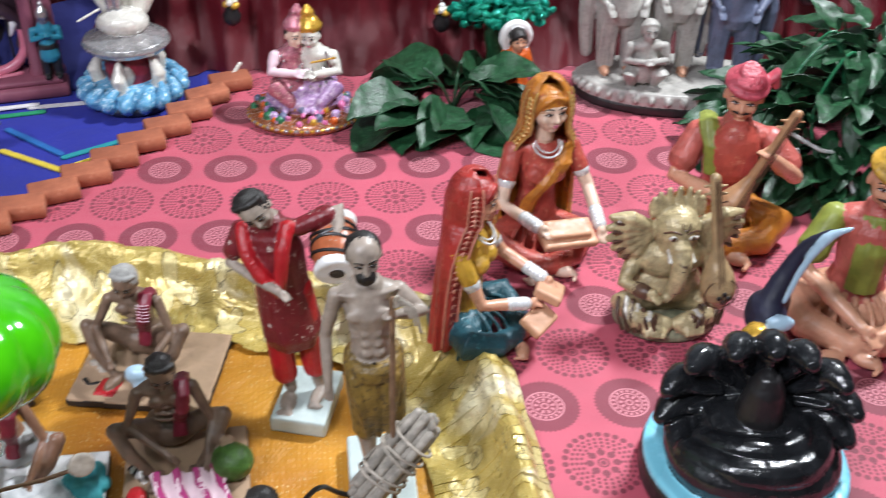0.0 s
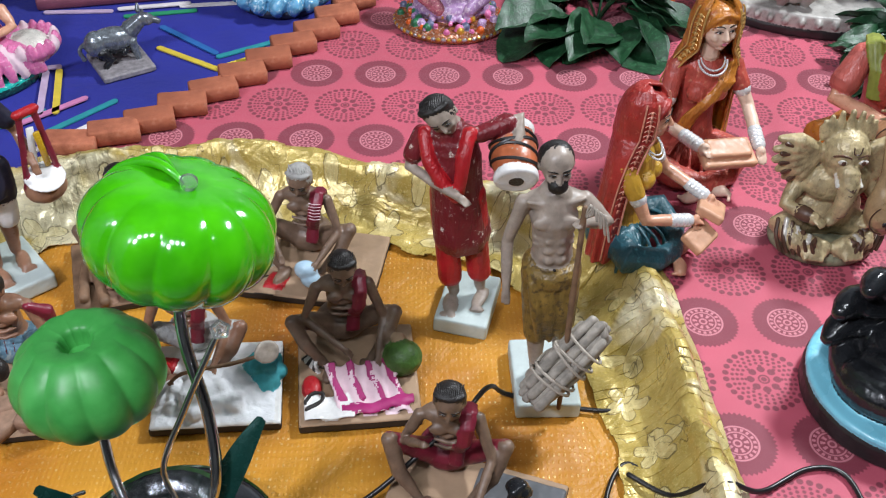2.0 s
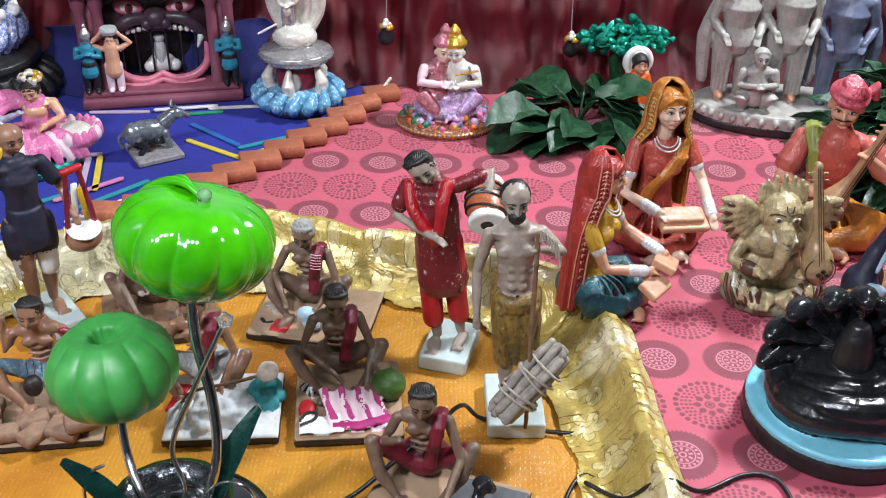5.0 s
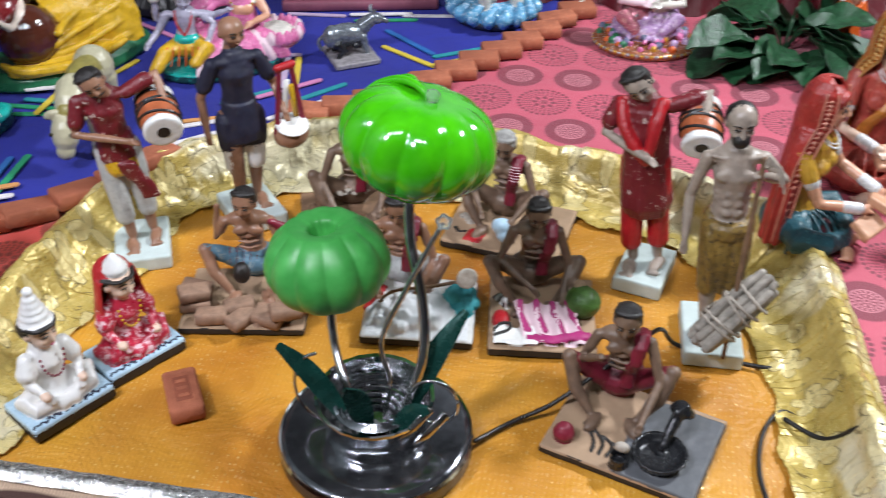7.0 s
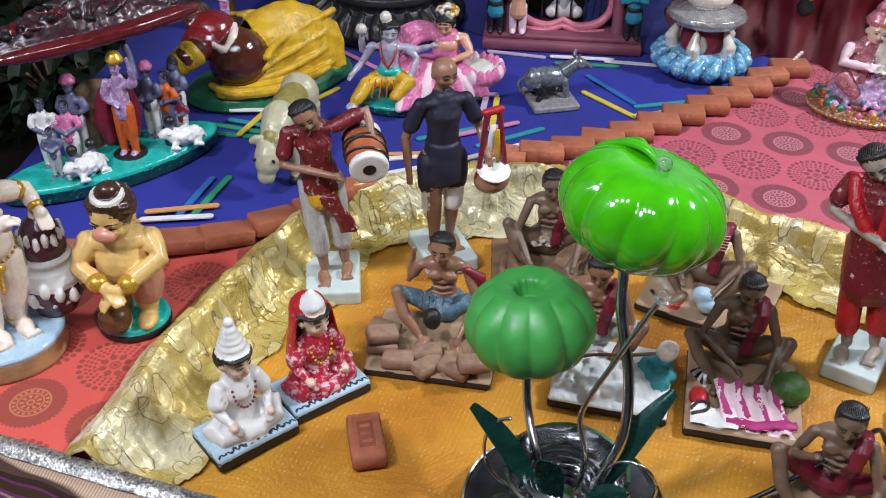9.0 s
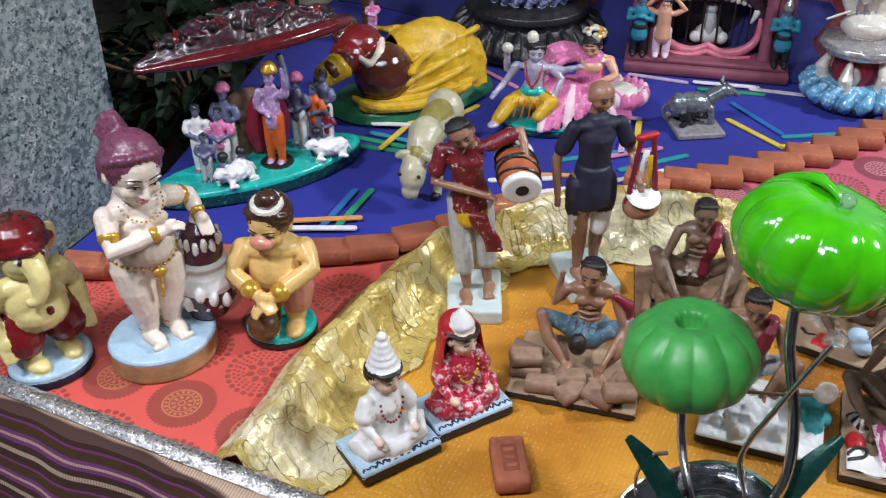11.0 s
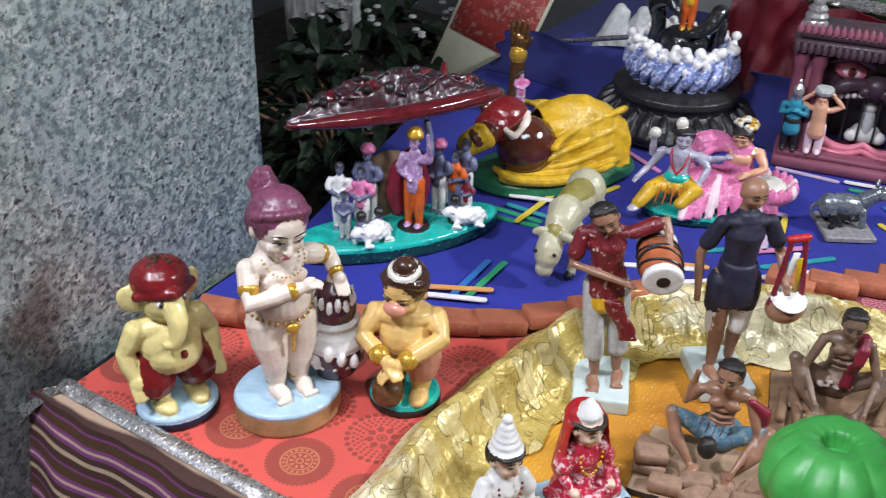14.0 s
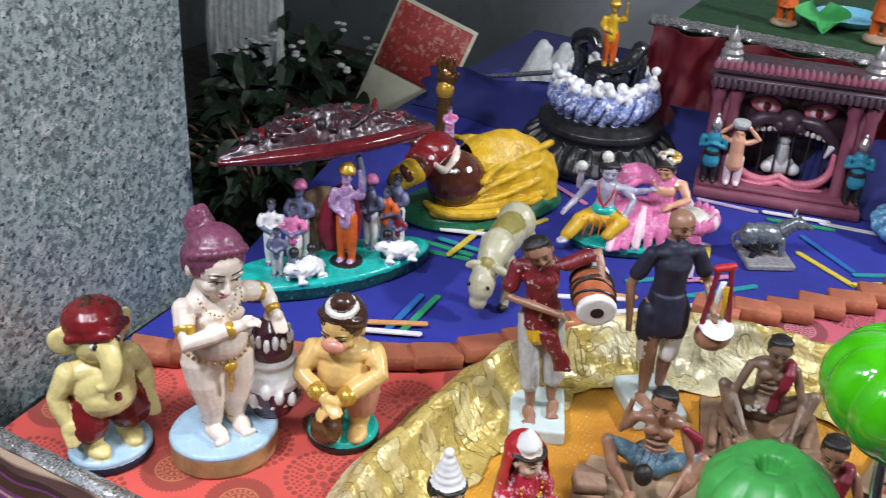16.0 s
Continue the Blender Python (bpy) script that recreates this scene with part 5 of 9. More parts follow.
# woman drummer in red
M = Mesh()
plinth(M, 0.060, 0.086, 0.021)
b = Mesh()
standing(b, 0.020, 0.280, CLAYG, HAIR, SPECKLE, SPECKLE, CRIMSON, "short", 6, 26, ((0.043, -0.143, 0.614), (0.214, -0.021, 0.750)), ((-0.143, -0.036, 0.657), (0.221, 0.079, 0.811)), 0.24, tilt=-26, bow=(-0.004, -0.008, -0.012))
b.lathe([(0.0245, 0.098), (0.0285, 0.112), (0.0260, 0.150), (0.0240, 0.180), (0.0260, 0.210), (0.0210, 0.236)], SPECKLE, (0, 0.002, 0.0), 24, lambda q, k: 1 + 0.06 * math.sin(7 * q) * (1 - k))
b.bend([(-0.022, -0.006, 0.244), (-0.017, -0.022, 0.222), (-0.002, -0.029, 0.196), (0.006, -0.026, 0.178)], [0.006, 0.007, 0.007, 0.005], CRIMSON, 6, 10)
b.bend([(0.020, -0.006, 0.246), (0.016, -0.022, 0.226), (0.012, -0.029, 0.200), (0.010, -0.026, 0.184)], [0.006, 0.007, 0.006, 0.004], CRIMSON, 6, 10)
drum(b, (0.062, -0.022, 0.206), (0.050, 0.029, 0.226), 0.0205, DRUMW, WHITE, SOOT)
joined(M, b, pose(0.002, 0, 0, 0, -7, 0) @ Matrix.Diagonal((1.10, 1.05, 1, 1)))
M.statue("musician_figurine", "clay drummer in red speckled clothes on a pale mint plinth", "figurine", pose(0.114, -0.438, YZ, 0, 0, -14), PERFORM)

# farmer with a staff and a bundle of wood
M = Mesh()
plinth(M, 0.066, 0.094, 0.021)
b = Mesh()
standing(b, 0.020, 0.292, CLAYG, HAIR, None, None, DHOTI, "balding", 4, 12, ((-0.150, -0.03, 0.44), (0.070, -0.13, 0.785)), ((-0.142, 0.02, 0.61), (0.165, -0.04, 0.715)), 0.42)
for k in range(5):
    b.bend([(-0.020 + 0.010 * k, -0.020, 0.164), (-0.016 + 0.007 * k + 0.004 * (k % 2), -0.026, 0.132), (-0.012 + 0.005 * k, -0.020, 0.088 + 0.008 * (k % 2))], [0.005, 0.0065, 0.003], DHOTI, 6, 8)
b.lathe([(0.024, 0.155), (0.029, 0.162), (0.0285, 0.172), (0.024, 0.178)], DHOTI, (0, 0.0, 0), 22)
b.ell((0, -0.0150, 0.2750), (0.0098, 0.0088, 0.0080), HAIR)
b.tube([(0.006, -0.052, 0.022), (0.013, -0.047, 0.16), (0.020, -0.043, 0.272)], [0.0028, 0.0032, 0.0028], WOODBIT, 10)
for k in range(5):
    b.crisp().bend([(0.020, -0.044, 0.262), (0.024 + 0.003 * k, -0.046, 0.276 - 0.003 * k), (0.026 + 0.004 * k, -0.048, 0.268 - 0.008 * k)], 0.0012, ROPE, 5, 5)
rnd = random.Random(11)
a0, b0 = Vector((-0.018, -0.064, 0.060)), Vector((0.040, -0.040, 0.114))
ax = (b0 - a0).normalized()
e1 = ax.orthogonal().normalized()
e2 = ax.cross(e1)
for k in range(17):
    q, d = 2.4 * k, 0.0165 * math.sqrt((k + 0.5) / 17)
    o, j = e1 * d * math.cos(q) + e2 * d * math.sin(q), rnd.uniform(-0.010, 0.010)
    w = e1 * rnd.uniform(-0.003, 0.003) + e2 * rnd.uniform(-0.003, 0.003)
    b.crisp().tube([a0 + o + ax * j, a0.lerp(b0, 0.5) + o + w, b0 + o + ax * rnd.uniform(-0.010, 0.010)], [rnd.uniform(0.0042, 0.0058), rnd.uniform(0.0046, 0.0062), rnd.uniform(0.0040, 0.0056)], TWIG, 9)
b.tube([a0, b0], 0.013, TWIG, 10)
for t in (0.22, 0.30, 0.55, 0.62, 0.80):
    c, sl = a0.lerp(b0, t), rnd.uniform(-0.3, 0.3)
    b.crisp().bend([c + (e1 * math.cos(q) + e2 * math.sin(q)) * 0.0222 + ax * 0.010 * sl * math.cos(q) for q in [6.283 * i / 16 for i in range(17)]], 0.0016, ROPE, 3, 6)
b.crisp().bend([a0.lerp(b0, 0.3) + e1 * 0.022, a0.lerp(b0, 0.45) + (e1 - e2) * 0.018, a0.lerp(b0, 0.62) - e2 * 0.0225], 0.0017, ROPE, 6, 6)
joined(M, b, pose(0.004, 0, 0, 0, -3.5, 0))
M.statue("farmer_figurine", "clay bare-chested farmer with staff and bundle of sticks on plinth", "figurine", pose(0.190, -0.548, YZ, 0, 0, 2), PERFORM)

# male drummer
M = Mesh()
plinth(M, 0.068, 0.092, 0.021)
b = Mesh()
standing(b, 0.020, 0.262, TAN, HAIR, SPECKLE, SPECKLE, GREYCLOTH, "short", 2, 18, ((0.073, -0.137, 0.615), (0.237, -0.031, 0.740)), ((-0.137, -0.038, 0.641), (0.229, 0.046, 0.824)), 0.30, moustache=HAIR, tilt=-20, bow=(-0.002, -0.012, -0.012))
b.lathe([(0.0185, 0.126), (0.0215, 0.133), (0.0205, 0.146), (0.018, 0.153)], YELLOW, (0, 0.0, 0.0), 22, lambda q, k: 1 + 0.05 * math.sin(6 * q))
b.lathe([(0.0205, 0.142), (0.0225, 0.149), (0.0195, 0.176)], SPECKLE, (0, 0.002, 0.0), 22)
ribbon(b, [(0.012, -0.024, 0.146), (0.017, -0.024, 0.118), (0.020, -0.021, 0.090)], 0.020, SPECKLE, 0.005)
drum(b, (0.056, -0.0400, 0.190), (0.050, 0.017, 0.2005), 0.0212, DRUMW, WHITE, SOOT)
joined(M, b, pose(0.006, 0, 0, 0, -5, 0) @ Matrix.Diagonal((1.10, 1.06, 1, 1)))
M.statue("musician_figurine", "clay drummer in maroon print shirt and grey trousers on mint plinth", "figurine", pose(-0.518, -0.500, YZ, 0, 0, 24), PERFORM)

# musician with a stringed instrument
M = Mesh()
plinth(M, 0.060, 0.085, 0.021)
standing(M, 0.020, 0.268, TAN, TAN, NAVY, NAVY, None, "bald", 10, 10, ((-0.150, -0.01, 0.44), (0.160, -0.10, 0.52)), ((-0.150, 0.03, 0.61), (0.160, 0.0, 0.62)))
M.lathe([(0.0215, 0.122), (0.0230, 0.134), (0.0215, 0.156), (0.0195, 0.176)], NAVY, (0, 0.0, 0), 22)
for sx in (-1, 1):
    M.tube([(sx * 0.013, 0.002, 0.150), (sx * 0.0135, 0.0, 0.128), (sx * 0.0135, 0.002, 0.114)], [0.0165, 0.0158, 0.0152], NAVY, 14)
    M.tube([(sx * 0.0132, 0.000, 0.112), (sx * 0.0130, 0.000, 0.082)], [0.0130, 0.0112], WHITE, 12)
M.ell((0.050, -0.022, 0.122), (0.021, 0.019, 0.019), TAN, seg=18)
M.lathe([(0.0, 0), (0.019, 0.0), (0.020, 0.003), (0.0, 0.005)], WHITE, (0.050, -0.027, 0.136), 20, rot=(22, 0, 0))
for x0, x1 in ((0.033, 0.044), (0.067, 0.058)):
    M.tube([(x0, -0.022, 0.126), ((x0 + x1) / 2, -0.021, 0.170), (x1, -0.018, 0.214)], 0.0034, MAROON, 8)
M.tube([(0.042, -0.018, 0.214), (0.060, -0.018, 0.216)], 0.0052, CRIMSON, 8)
M.crisp().box((0.0475, -0.021, 0.172), (0.0070, 0.003, 0.056), WHITE, (6, 4, 0))
M.crisp().box((0.0560, -0.022, 0.168), (0.0060, 0.003, 0.050), YELLOW, (6, -6, 0))
M.statue("musician_figurine", "clay bald musician in navy shirt carrying a red stringed instrument", "figurine", pose(-0.408, -0.396, YZ, 0, 0, 40) @ Matrix.Diagonal((1.13, 1.06, 1, 1)), PERFORM)

# ---- green glass flower lamp ----
GLASS_IN = Net("green_glass", 0.12, 0.0, 0.5)
GLASS_IN.bsdf.inputs["Coat Roughness"].default_value = 0.03
GLASS_IN.bsdf.inputs["Subsurface Weight"].default_value = 0.0
GREEN_GLASS = GLASS_IN.colour(GLASS_IN.mix(GLASS_IN.span(GLASS_IN.noise(30, 3), 0.3, 0.7), (0.035, 0.33, 0.003), (0.065, 0.47, 0.005)))
FROST_N = Net("frosted_green_glass", 0.42, 0.0, 0.0)
FROST = FROST_N.colour(FROST_N.mix(FROST_N.span(FROST_N.noise(40, 3), 0.3, 0.7), (0.035, 0.26, 0.045), (0.07, 0.38, 0.08)))
CHROME = paint("chrome", (0.62, 0.63, 0.64), 0.09, 1.0, 0.1, 60, bump=0.05)
DARKCHROME = paint("dark_polished_metal", (0.16, 0.165, 0.18), 0.14, 0.9, 0.4, 50, bump=0.08)
GLEAF = paint("dark_green_metal_leaf", (0.010, 0.058, 0.046), 0.30, 0.4, 0.3, 60)
CLEAR_N = Net("clear_plastic", 0.05)
CLEAR_N.bsdf.inputs["Transmission Weight"].default_value = 0.9
CLEAR = CLEAR_N.colour((0.9, 0.95, 0.92))
CORD = paint("black_cord", (0.012, 0.011, 0.012), 0.4)
lamp = holder("table_lamp", "chrome lamp with two green pumpkin-shaped glass shades", "lamp", pose(-0.152, -0.772, FLOOR))


def pumpkin(r, squash, deep, dimple, well=0.0):
    """A squashed, ribbed glass globe with a sunk crown and a turned-in mouth."""
    def wave(q, k):
        rib = math.sqrt(math.cos(q * 5.5) ** 2 + 0.012)
        return 1 - deep * (1 - min(1.0, rib) ** 0.7) * min(1, 5 * k + 0.15, 5 * (1.06 - k))
    prof = [(0.012 * r, squash * r * (1 - 1.15 * dimple)), (0.10 * r, squash * r * (1 - 1.05 * dimple))]
    for i in range(2, 23):
        a = math.pi * (0.03 + 0.83 * i / 22)
        sink = dimple * max(0.0, 1 - i / 7.0) ** 1.4
        prof.append((r * math.sin(a) ** 0.80, squash * r * (math.cos(a) - sink)))
    if well:
        top = squash * r
        crown = [(k * r, top * (0.93 - 1.05 * (k - 0.52) ** 2)) for k in (0.26, 0.30, 0.36, 0.43, 0.50, 0.57)]
        prof = [(0.012 * r, top * (0.84 - well)), (0.10 * r, top * (0.845 - well)), (0.17 * r, top * (0.87 - well)), (0.21 * r, top * 0.76), (0.235 * r, top * 0.83)] + crown + [p for p in prof if p[0] > 0.63 * r and p[1] < top * 0.93 or p[1] < 0]
    prof += [(prof[-1][0] * 0.96, prof[-1][1] - 0.003), (prof[-1][0] * 0.90, prof[-1][1] + 0.001)]
    return prof, wave


prof, wave = pumpkin(0.0765, 0.66, 0.085, 0.12)
Mesh().lathe(prof, GREEN_GLASS, (0, 0, 0), 264, wave, caps=True).part("shade", lamp, "glossy bright green glass shade", m=pose(0.024, 0.1115, 0.298, -4, 14, 20))
M = Mesh()
M.lathe([(0.003, -0.005), (0.0055, 0.0), (0.0072, 0.005), (0.0064, 0.009), (0.003, 0.0115), (0.001, 0.012)], CLEAR, seg=20)
M.part("finial", lamp, "clear glass knob", m=pose(0.0365, 0.110, 0.3405, -4, 14, 0))
M = Mesh()
M.bend([(0.034, 0.112, 0.342), (0.020, 0.122, 0.350), (0.002, 0.134, 0.347), (-0.020, 0.138, 0.338), (-0.034, 0.130, 0.330)], [0.0022, 0.0040, 0.0050, 0.0040, 0.0015], GREEN_GLASS, 6, 8)
M.bend([(0.030, 0.116, 0.342), (0.012, 0.140, 0.347), (-0.008, 0.152, 0.338)], [0.0020, 0.0036, 0.0014], GREEN_GLASS, 6, 8)
M.part("tendril", lamp, "curled green glass tendril")
prof, wave = pumpkin(0.0635, 0.72, 0.085, 0.0, 0.34)
Mesh().lathe(prof, FROST, (0, 0, 0), 264, wave, caps=True).part("shade", lamp, "frosted pale green glass shade", m=pose(-0.062, 0.076, 0.170, -4, -5, 8))
M = Mesh()
M.bend([(0.020, 0.0, 0.03), (0.034, 0.004, 0.07), (0.046, 0.016, 0.115), (0.040, 0.044, 0.16), (0.022, 0.078, 0.205), (0.017, 0.100, 0.245), (0.020, 0.108, 0.285)], 0.0052, CHROME, 12, 12)
M.part("stem", lamp, "tall bent chrome stem")
M = Mesh()
M.bend([(-0.01, 0.0, 0.03), (-0.030, 0.012, 0.06), (-0.050, 0.042, 0.088), (-0.060, 0.068, 0.12), (-0.061, 0.075, 0.145)], 0.0044, CHROME, 10, 12)
M.part("stem", lamp, "short bent chrome stem")
M = Mesh()
M.lathe([(0.0, -0.004), (0.006, -0.003), (0.011, 0.002), (0.0125, 0.006), (0.010, 0.006), (0.005, 0.001), (0.0, 0.0)], CLEAR, (0, 0, 0), 24, lambda q, k: 1 + 0.10 * math.sin(5 * q))
M.part("flower", lamp, "small clear glass flower", m=pose(0.058, 0.056, 0.246, 52, 0, 12) @ Matrix.Scale(0.6, 4))
M = Mesh()
M.bend([(0.012, -0.01, 0.05), (0.016, 0.0, 0.09), (0.006, 0.012, 0.13), (0.026, 0.030, 0.18), (0.046, 0.048, 0.222), (0.057, 0.056, 0.243)], 0.0026, CHROME, 10, 8)
M.part("wire", lamp, "thin curling chrome wire")
M = Mesh()
M.bend([(0.06 + 0.024 * math.cos(q), -0.005, 0.075 + 0.028 * math.sin(q)) for q in [0.3 + 6.1 * k / 14 for k in range(15)]], 0.0016, CHROME, 4, 8)
M.part("ring", lamp, "chrome wire ring")
M = Mesh()
M.bend([(-0.05 - 0.03 * math.sin(q), -0.004, 0.075 + 0.045 * math.cos(q)) for q in [0.2 + 2.8 * k / 8 for k in range(9)]], 0.0018, CHROME, 4, 8)
M.part("ring", lamp)
for a, b, w, tw, lab in (((-0.028, -0.01, 0.045), (-0.092, -0.006, 0.128), 0.022, 20, ""), ((-0.005, -0.012, 0.04), (-0.020, -0.03, 0.105), 0.026, 0, ""), ((0.03, 0.0, 0.05), (0.082, 0.05, 0.150), 0.024, -30, ""), ((0.022, -0.022, 0.045), (0.060, -0.03, 0.092), 0.020, 15, "")):
    a, b = Vector(a), Vector(b)
    s = (b - a).cross(Vector((0, -0.6, 0.8))).normalized()
    M = Mesh()
    M.grid(lambda u, v: a.lerp(b, u) + s * (v - 0.5) * w * 0.72 * (0.35 + 1.3 * math.sin(math.pi * min(1, 0.12 + 0.86 * u)) * 0.75) + Vector((0, 0, 0.010 * math.sin(math.pi * u) - 0.006 * abs(v - 0.5))), 14, 6, GLEAF, 0.0015)
    M.part("leaf", lamp, "dark green metal leaf")
for k in range(2):
    M = Mesh()
    M.box((0.048 + 0.015 * k, -0.036, 0.072 - 0.004 * k), (0.0080, 0.0025, 0.046), CHROME, (-20, 38, 0), 0.002)
    M.part("clip", lamp, "silver spring clip")
M = Mesh()
M.lathe([(0.040, 0.020), (0.043, 0.021), (0.0445, 0.030), (0.043, 0.034), (0.046, 0.044), (0.049, 0.066), (0.0515, 0.068), (0.0515, 0.071), (0.0485, 0.070), (0.044, 0.045), (0.038, 0.038), (0.0, 0.036)], CHROME, (0, 0, 0), 64, lambda q, k: 1 + 0.006 * math.sin(22 * q), caps=False)
M.part("cup", lamp, "embossed chrome cup", m=Matrix.Diagonal((1.15, 1.15, 1.0, 1.0)))
M = Mesh()
for k in range(6):
    M.lathe([(0.012 + 0.005 * k, 0.040 + 0.0035 * k), (0.0135 + 0.005 * k, 0.0425 + 0.0035 * k), (0.016 + 0.005 * k, 0.041 + 0.0035 * k)], DARKCHROME, (0, 0, 0), 40, caps=False)
M.part("coil", lamp, "dark ribbed metal insert")
Mesh().lathe([(0.0, 0.0), (0.094, 0.0), (0.0985, 0.003), (0.0985, 0.016), (0.096, 0.021), (0.088, 0.0235), (0.060, 0.024), (0.0, 0.024)], DARKCHROME, (0, 0, 0), 80).part("base", lamp, "dark polished round metal base")
Mesh().lathe([(0.0975, 0.018), (0.0995, 0.0195), (0.0975, 0.0225), (0.0955, 0.0215)], CHROME, (0, 0, 0), 80, caps=False).part("rim", lamp, "bright chrome rim")
M = Mesh()
cz = FLOOR + 0.004
M.bend([(-0.052, -0.758, FLOOR + 0.008), (-0.022, -0.724, cz), (0.02, -0.70, cz + 0.012), (0.06, -0.675, 0.0), (0.10, -0.645, 0.02), (0.128, -0.600, 0.012), (0.150, -0.570, cz + 0.004), (0.195, -0.580, cz), (0.247, -0.588, cz), (0.295, -0.586, cz), (0.318, -0.604, cz + 0.006), (0.316, -0.645, cz + 0.01), (0.292, -0.672, cz + 0.004), (0.262, -0.655, cz), (0.240, -0.690, cz), (0.232, -0.745, cz), (0.24, -0.80, cz), (0.25, -0.86, cz)], 0.0026, CORD, 8, 8)
M.thing("lamp_cord", "thin black lamp cord looping over the cloth", "cord")
M = Mesh()
M.bend([(0.262, -0.672, cz + 0.006), (0.297, -0.70, cz + 0.012), (0.322, -0.712, 0.010), (0.338, -0.722, 0.026), (0.372, -0.716, 0.006), (0.423, -0.689, 0.004), (0.457, -0.70, 0.004), (0.462, -0.78, 0.004), (0.45, -0.86, 0.004)], 0.0026, CORD, 8, 8)
M.thing("extension_cord", "thin black cord trailing over the gold border", "cord")

# ---- large seated musicians on the pink cloth ----


def seated_big(M, H, skin, dress, skirt, top=None, hands=((-0.12, -0.30, 0.30), (0.16, -0.30, 0.30)), elbows=((-0.27, -0.08, 0.36), (0.27, -0.08, 0.36)), bangle=None, sleeve=None, feet=True, sp=1.0):
    def p(x, y, k):
        return (x * H, y * H, k * H)
    M.ell(p(0, 0.05, 0.10), (0.25 * H * sp, 0.20 * H * sp, 0.12 * H), skirt, seg=22, rings=12)
    for sx in (-1, 1):
        M.tube([p(sx * 0.11 * sp, 0.03, 0.11), p(sx * 0.28 * sp, -0.09 * sp, 0.13), p(sx * 0.20 * sp, -0.20 * sp, 0.10), p(-sx * 0.02, -0.27 * sp, 0.07)], [0.11 * H * sp, 0.095 * H * sp, 0.08 * H * sp, 0.055 * H], skirt, 14)
        if feet:
            M.ell(p(-sx * 0.08, -0.33 * sp - 0.02 * sx, 0.045), (0.075 * H, 0.045 * H, 0.035 * H), skin, (0, 0, sx * 20), seg=12)
            for t in range(4):
                M.ell(p(-sx * 0.145 + 0.01 * t * sx, -0.34 * sp - 0.018 * t, 0.04), 0.015 * H, skin, seg=6, rings=5)
    for k in range(9):
        q = math.pi * (1.08 + 0.84 * k / 8)
        M.bend([p(0.10 * math.cos(q), -0.02, 0.22), p(0.25 * sp * math.cos(q), 0.28 * sp * math.sin(q) * 0.7, 0.16), p(0.30 * sp * math.cos(q), 0.32 * sp * math.sin(q) * 0.8, 0.03)], 0.014 * H, skirt, 5, 6)
    M.tube([p(0, 0.05, 0.16), p(0, 0.055, 0.28), p(0, 0.03, 0.42), p(0, 0.025, 0.55), p(0, 0.03, 0.63)], [0.15 * H, 0.115 * H, 0.135 * H, 0.130 * H, 0.075 * H], dress, 20)
    M.ell(p(0, 0.03, 0.575), (0.185 * H, 0.09 * H, 0.065 * H), top or dress, seg=18)
    for i, sx in enumerate((-1, 1)):
        arm(M, p(sx * 0.175, 0.03, 0.56), p(*elbows[i]), p(*hands[i]), 0.047 * H, skin, sleeve, bangle)


BIG = "seated musician dolls"


def wrap_veil(M, H, m, edge, flare=1.0, wrap=0.2, side=1.0):
    """A long veil over the crown, falling straight down the back, with a woven border."""
    prof = ((0.960, 0.012, 0.012, 0.02), (0.948, 0.060, 0.060, 0.022), (0.895, 0.098, 0.098, 0.024), (0.82, 0.114, 0.116, 0.028), (0.72, 0.112, 0.118, 0.034), (0.63, 0.150, 0.112, 0.046), (0.52, 0.176, 0.104, 0.056), (0.38, 0.184, 0.100, 0.066), (0.20, 0.192, 0.102, 0.074), (0.02, 0.200, 0.106, 0.080))

    def fn(u, v):
        k = u * (len(prof) - 1)
        i = min(int(k), len(prof) - 2)
        t = k - i
        z, rx, ry, yc = (prof[i][j] * (1 - t) + prof[i + 1][j] * t for j in range(4))
        wide = 0.80 + (wrap - 0.80) * min(1.0, max(0.0, (0.7 - z) * 4))
        rx, ry = rx * (1.07 if z > 0.7 else side), ry * (1.07 if z > 0.7 else 1.0)
        a = -wide + (math.pi + 2 * wide) * v
        f = 1 + flare * 0.045 * math.sin(11 * a + 2 * z) * max(0.0, min(1.0, (0.66 - z) * 3))
        return (H * rx * f * math.cos(a), H * (yc + ry * f * math.sin(a)), H * z)
    M.grid(fn, 60, 44, m, 0.0035)
    f = M.crisp()
    for e, s in ((0.0, 1), (1.0, -1)):
        pts = [Vector(fn(0.2 + 0.78 * k / 26, e)) for k in range(27)]
        nxt = [Vector(fn(0.2 + 0.78 * k / 26, e + s * 0.11)) for k in range(27)]
        out = []
        for p, q in zip(pts, nxt):
            c = Vector((0, 0.05 * H, p.z))
            out.append((p + (p - c).normalized() * 0.0026, q + (q - c).normalized() * 0.0026))
        f.bend([o[0] for o in out], 0.0013, edge, 2, 6)
        f.bend([o[1] for o in out], 0.0011, edge, 2, 6)
        for k in range(2, 26):
            a, b = out[k]
            mid = (a + b) / 2
            f.ell(mid, (0.0022, 0.0016, 0.0030), edge, (0, 30 * (k % 2 * 2 - 1), 0), 7, 5)
            f.tube([a.lerp(b, 0.2), mid + Vector((0, 0, 0.003)), a.lerp(b, 0.8)], 0.0006, edge, 4)


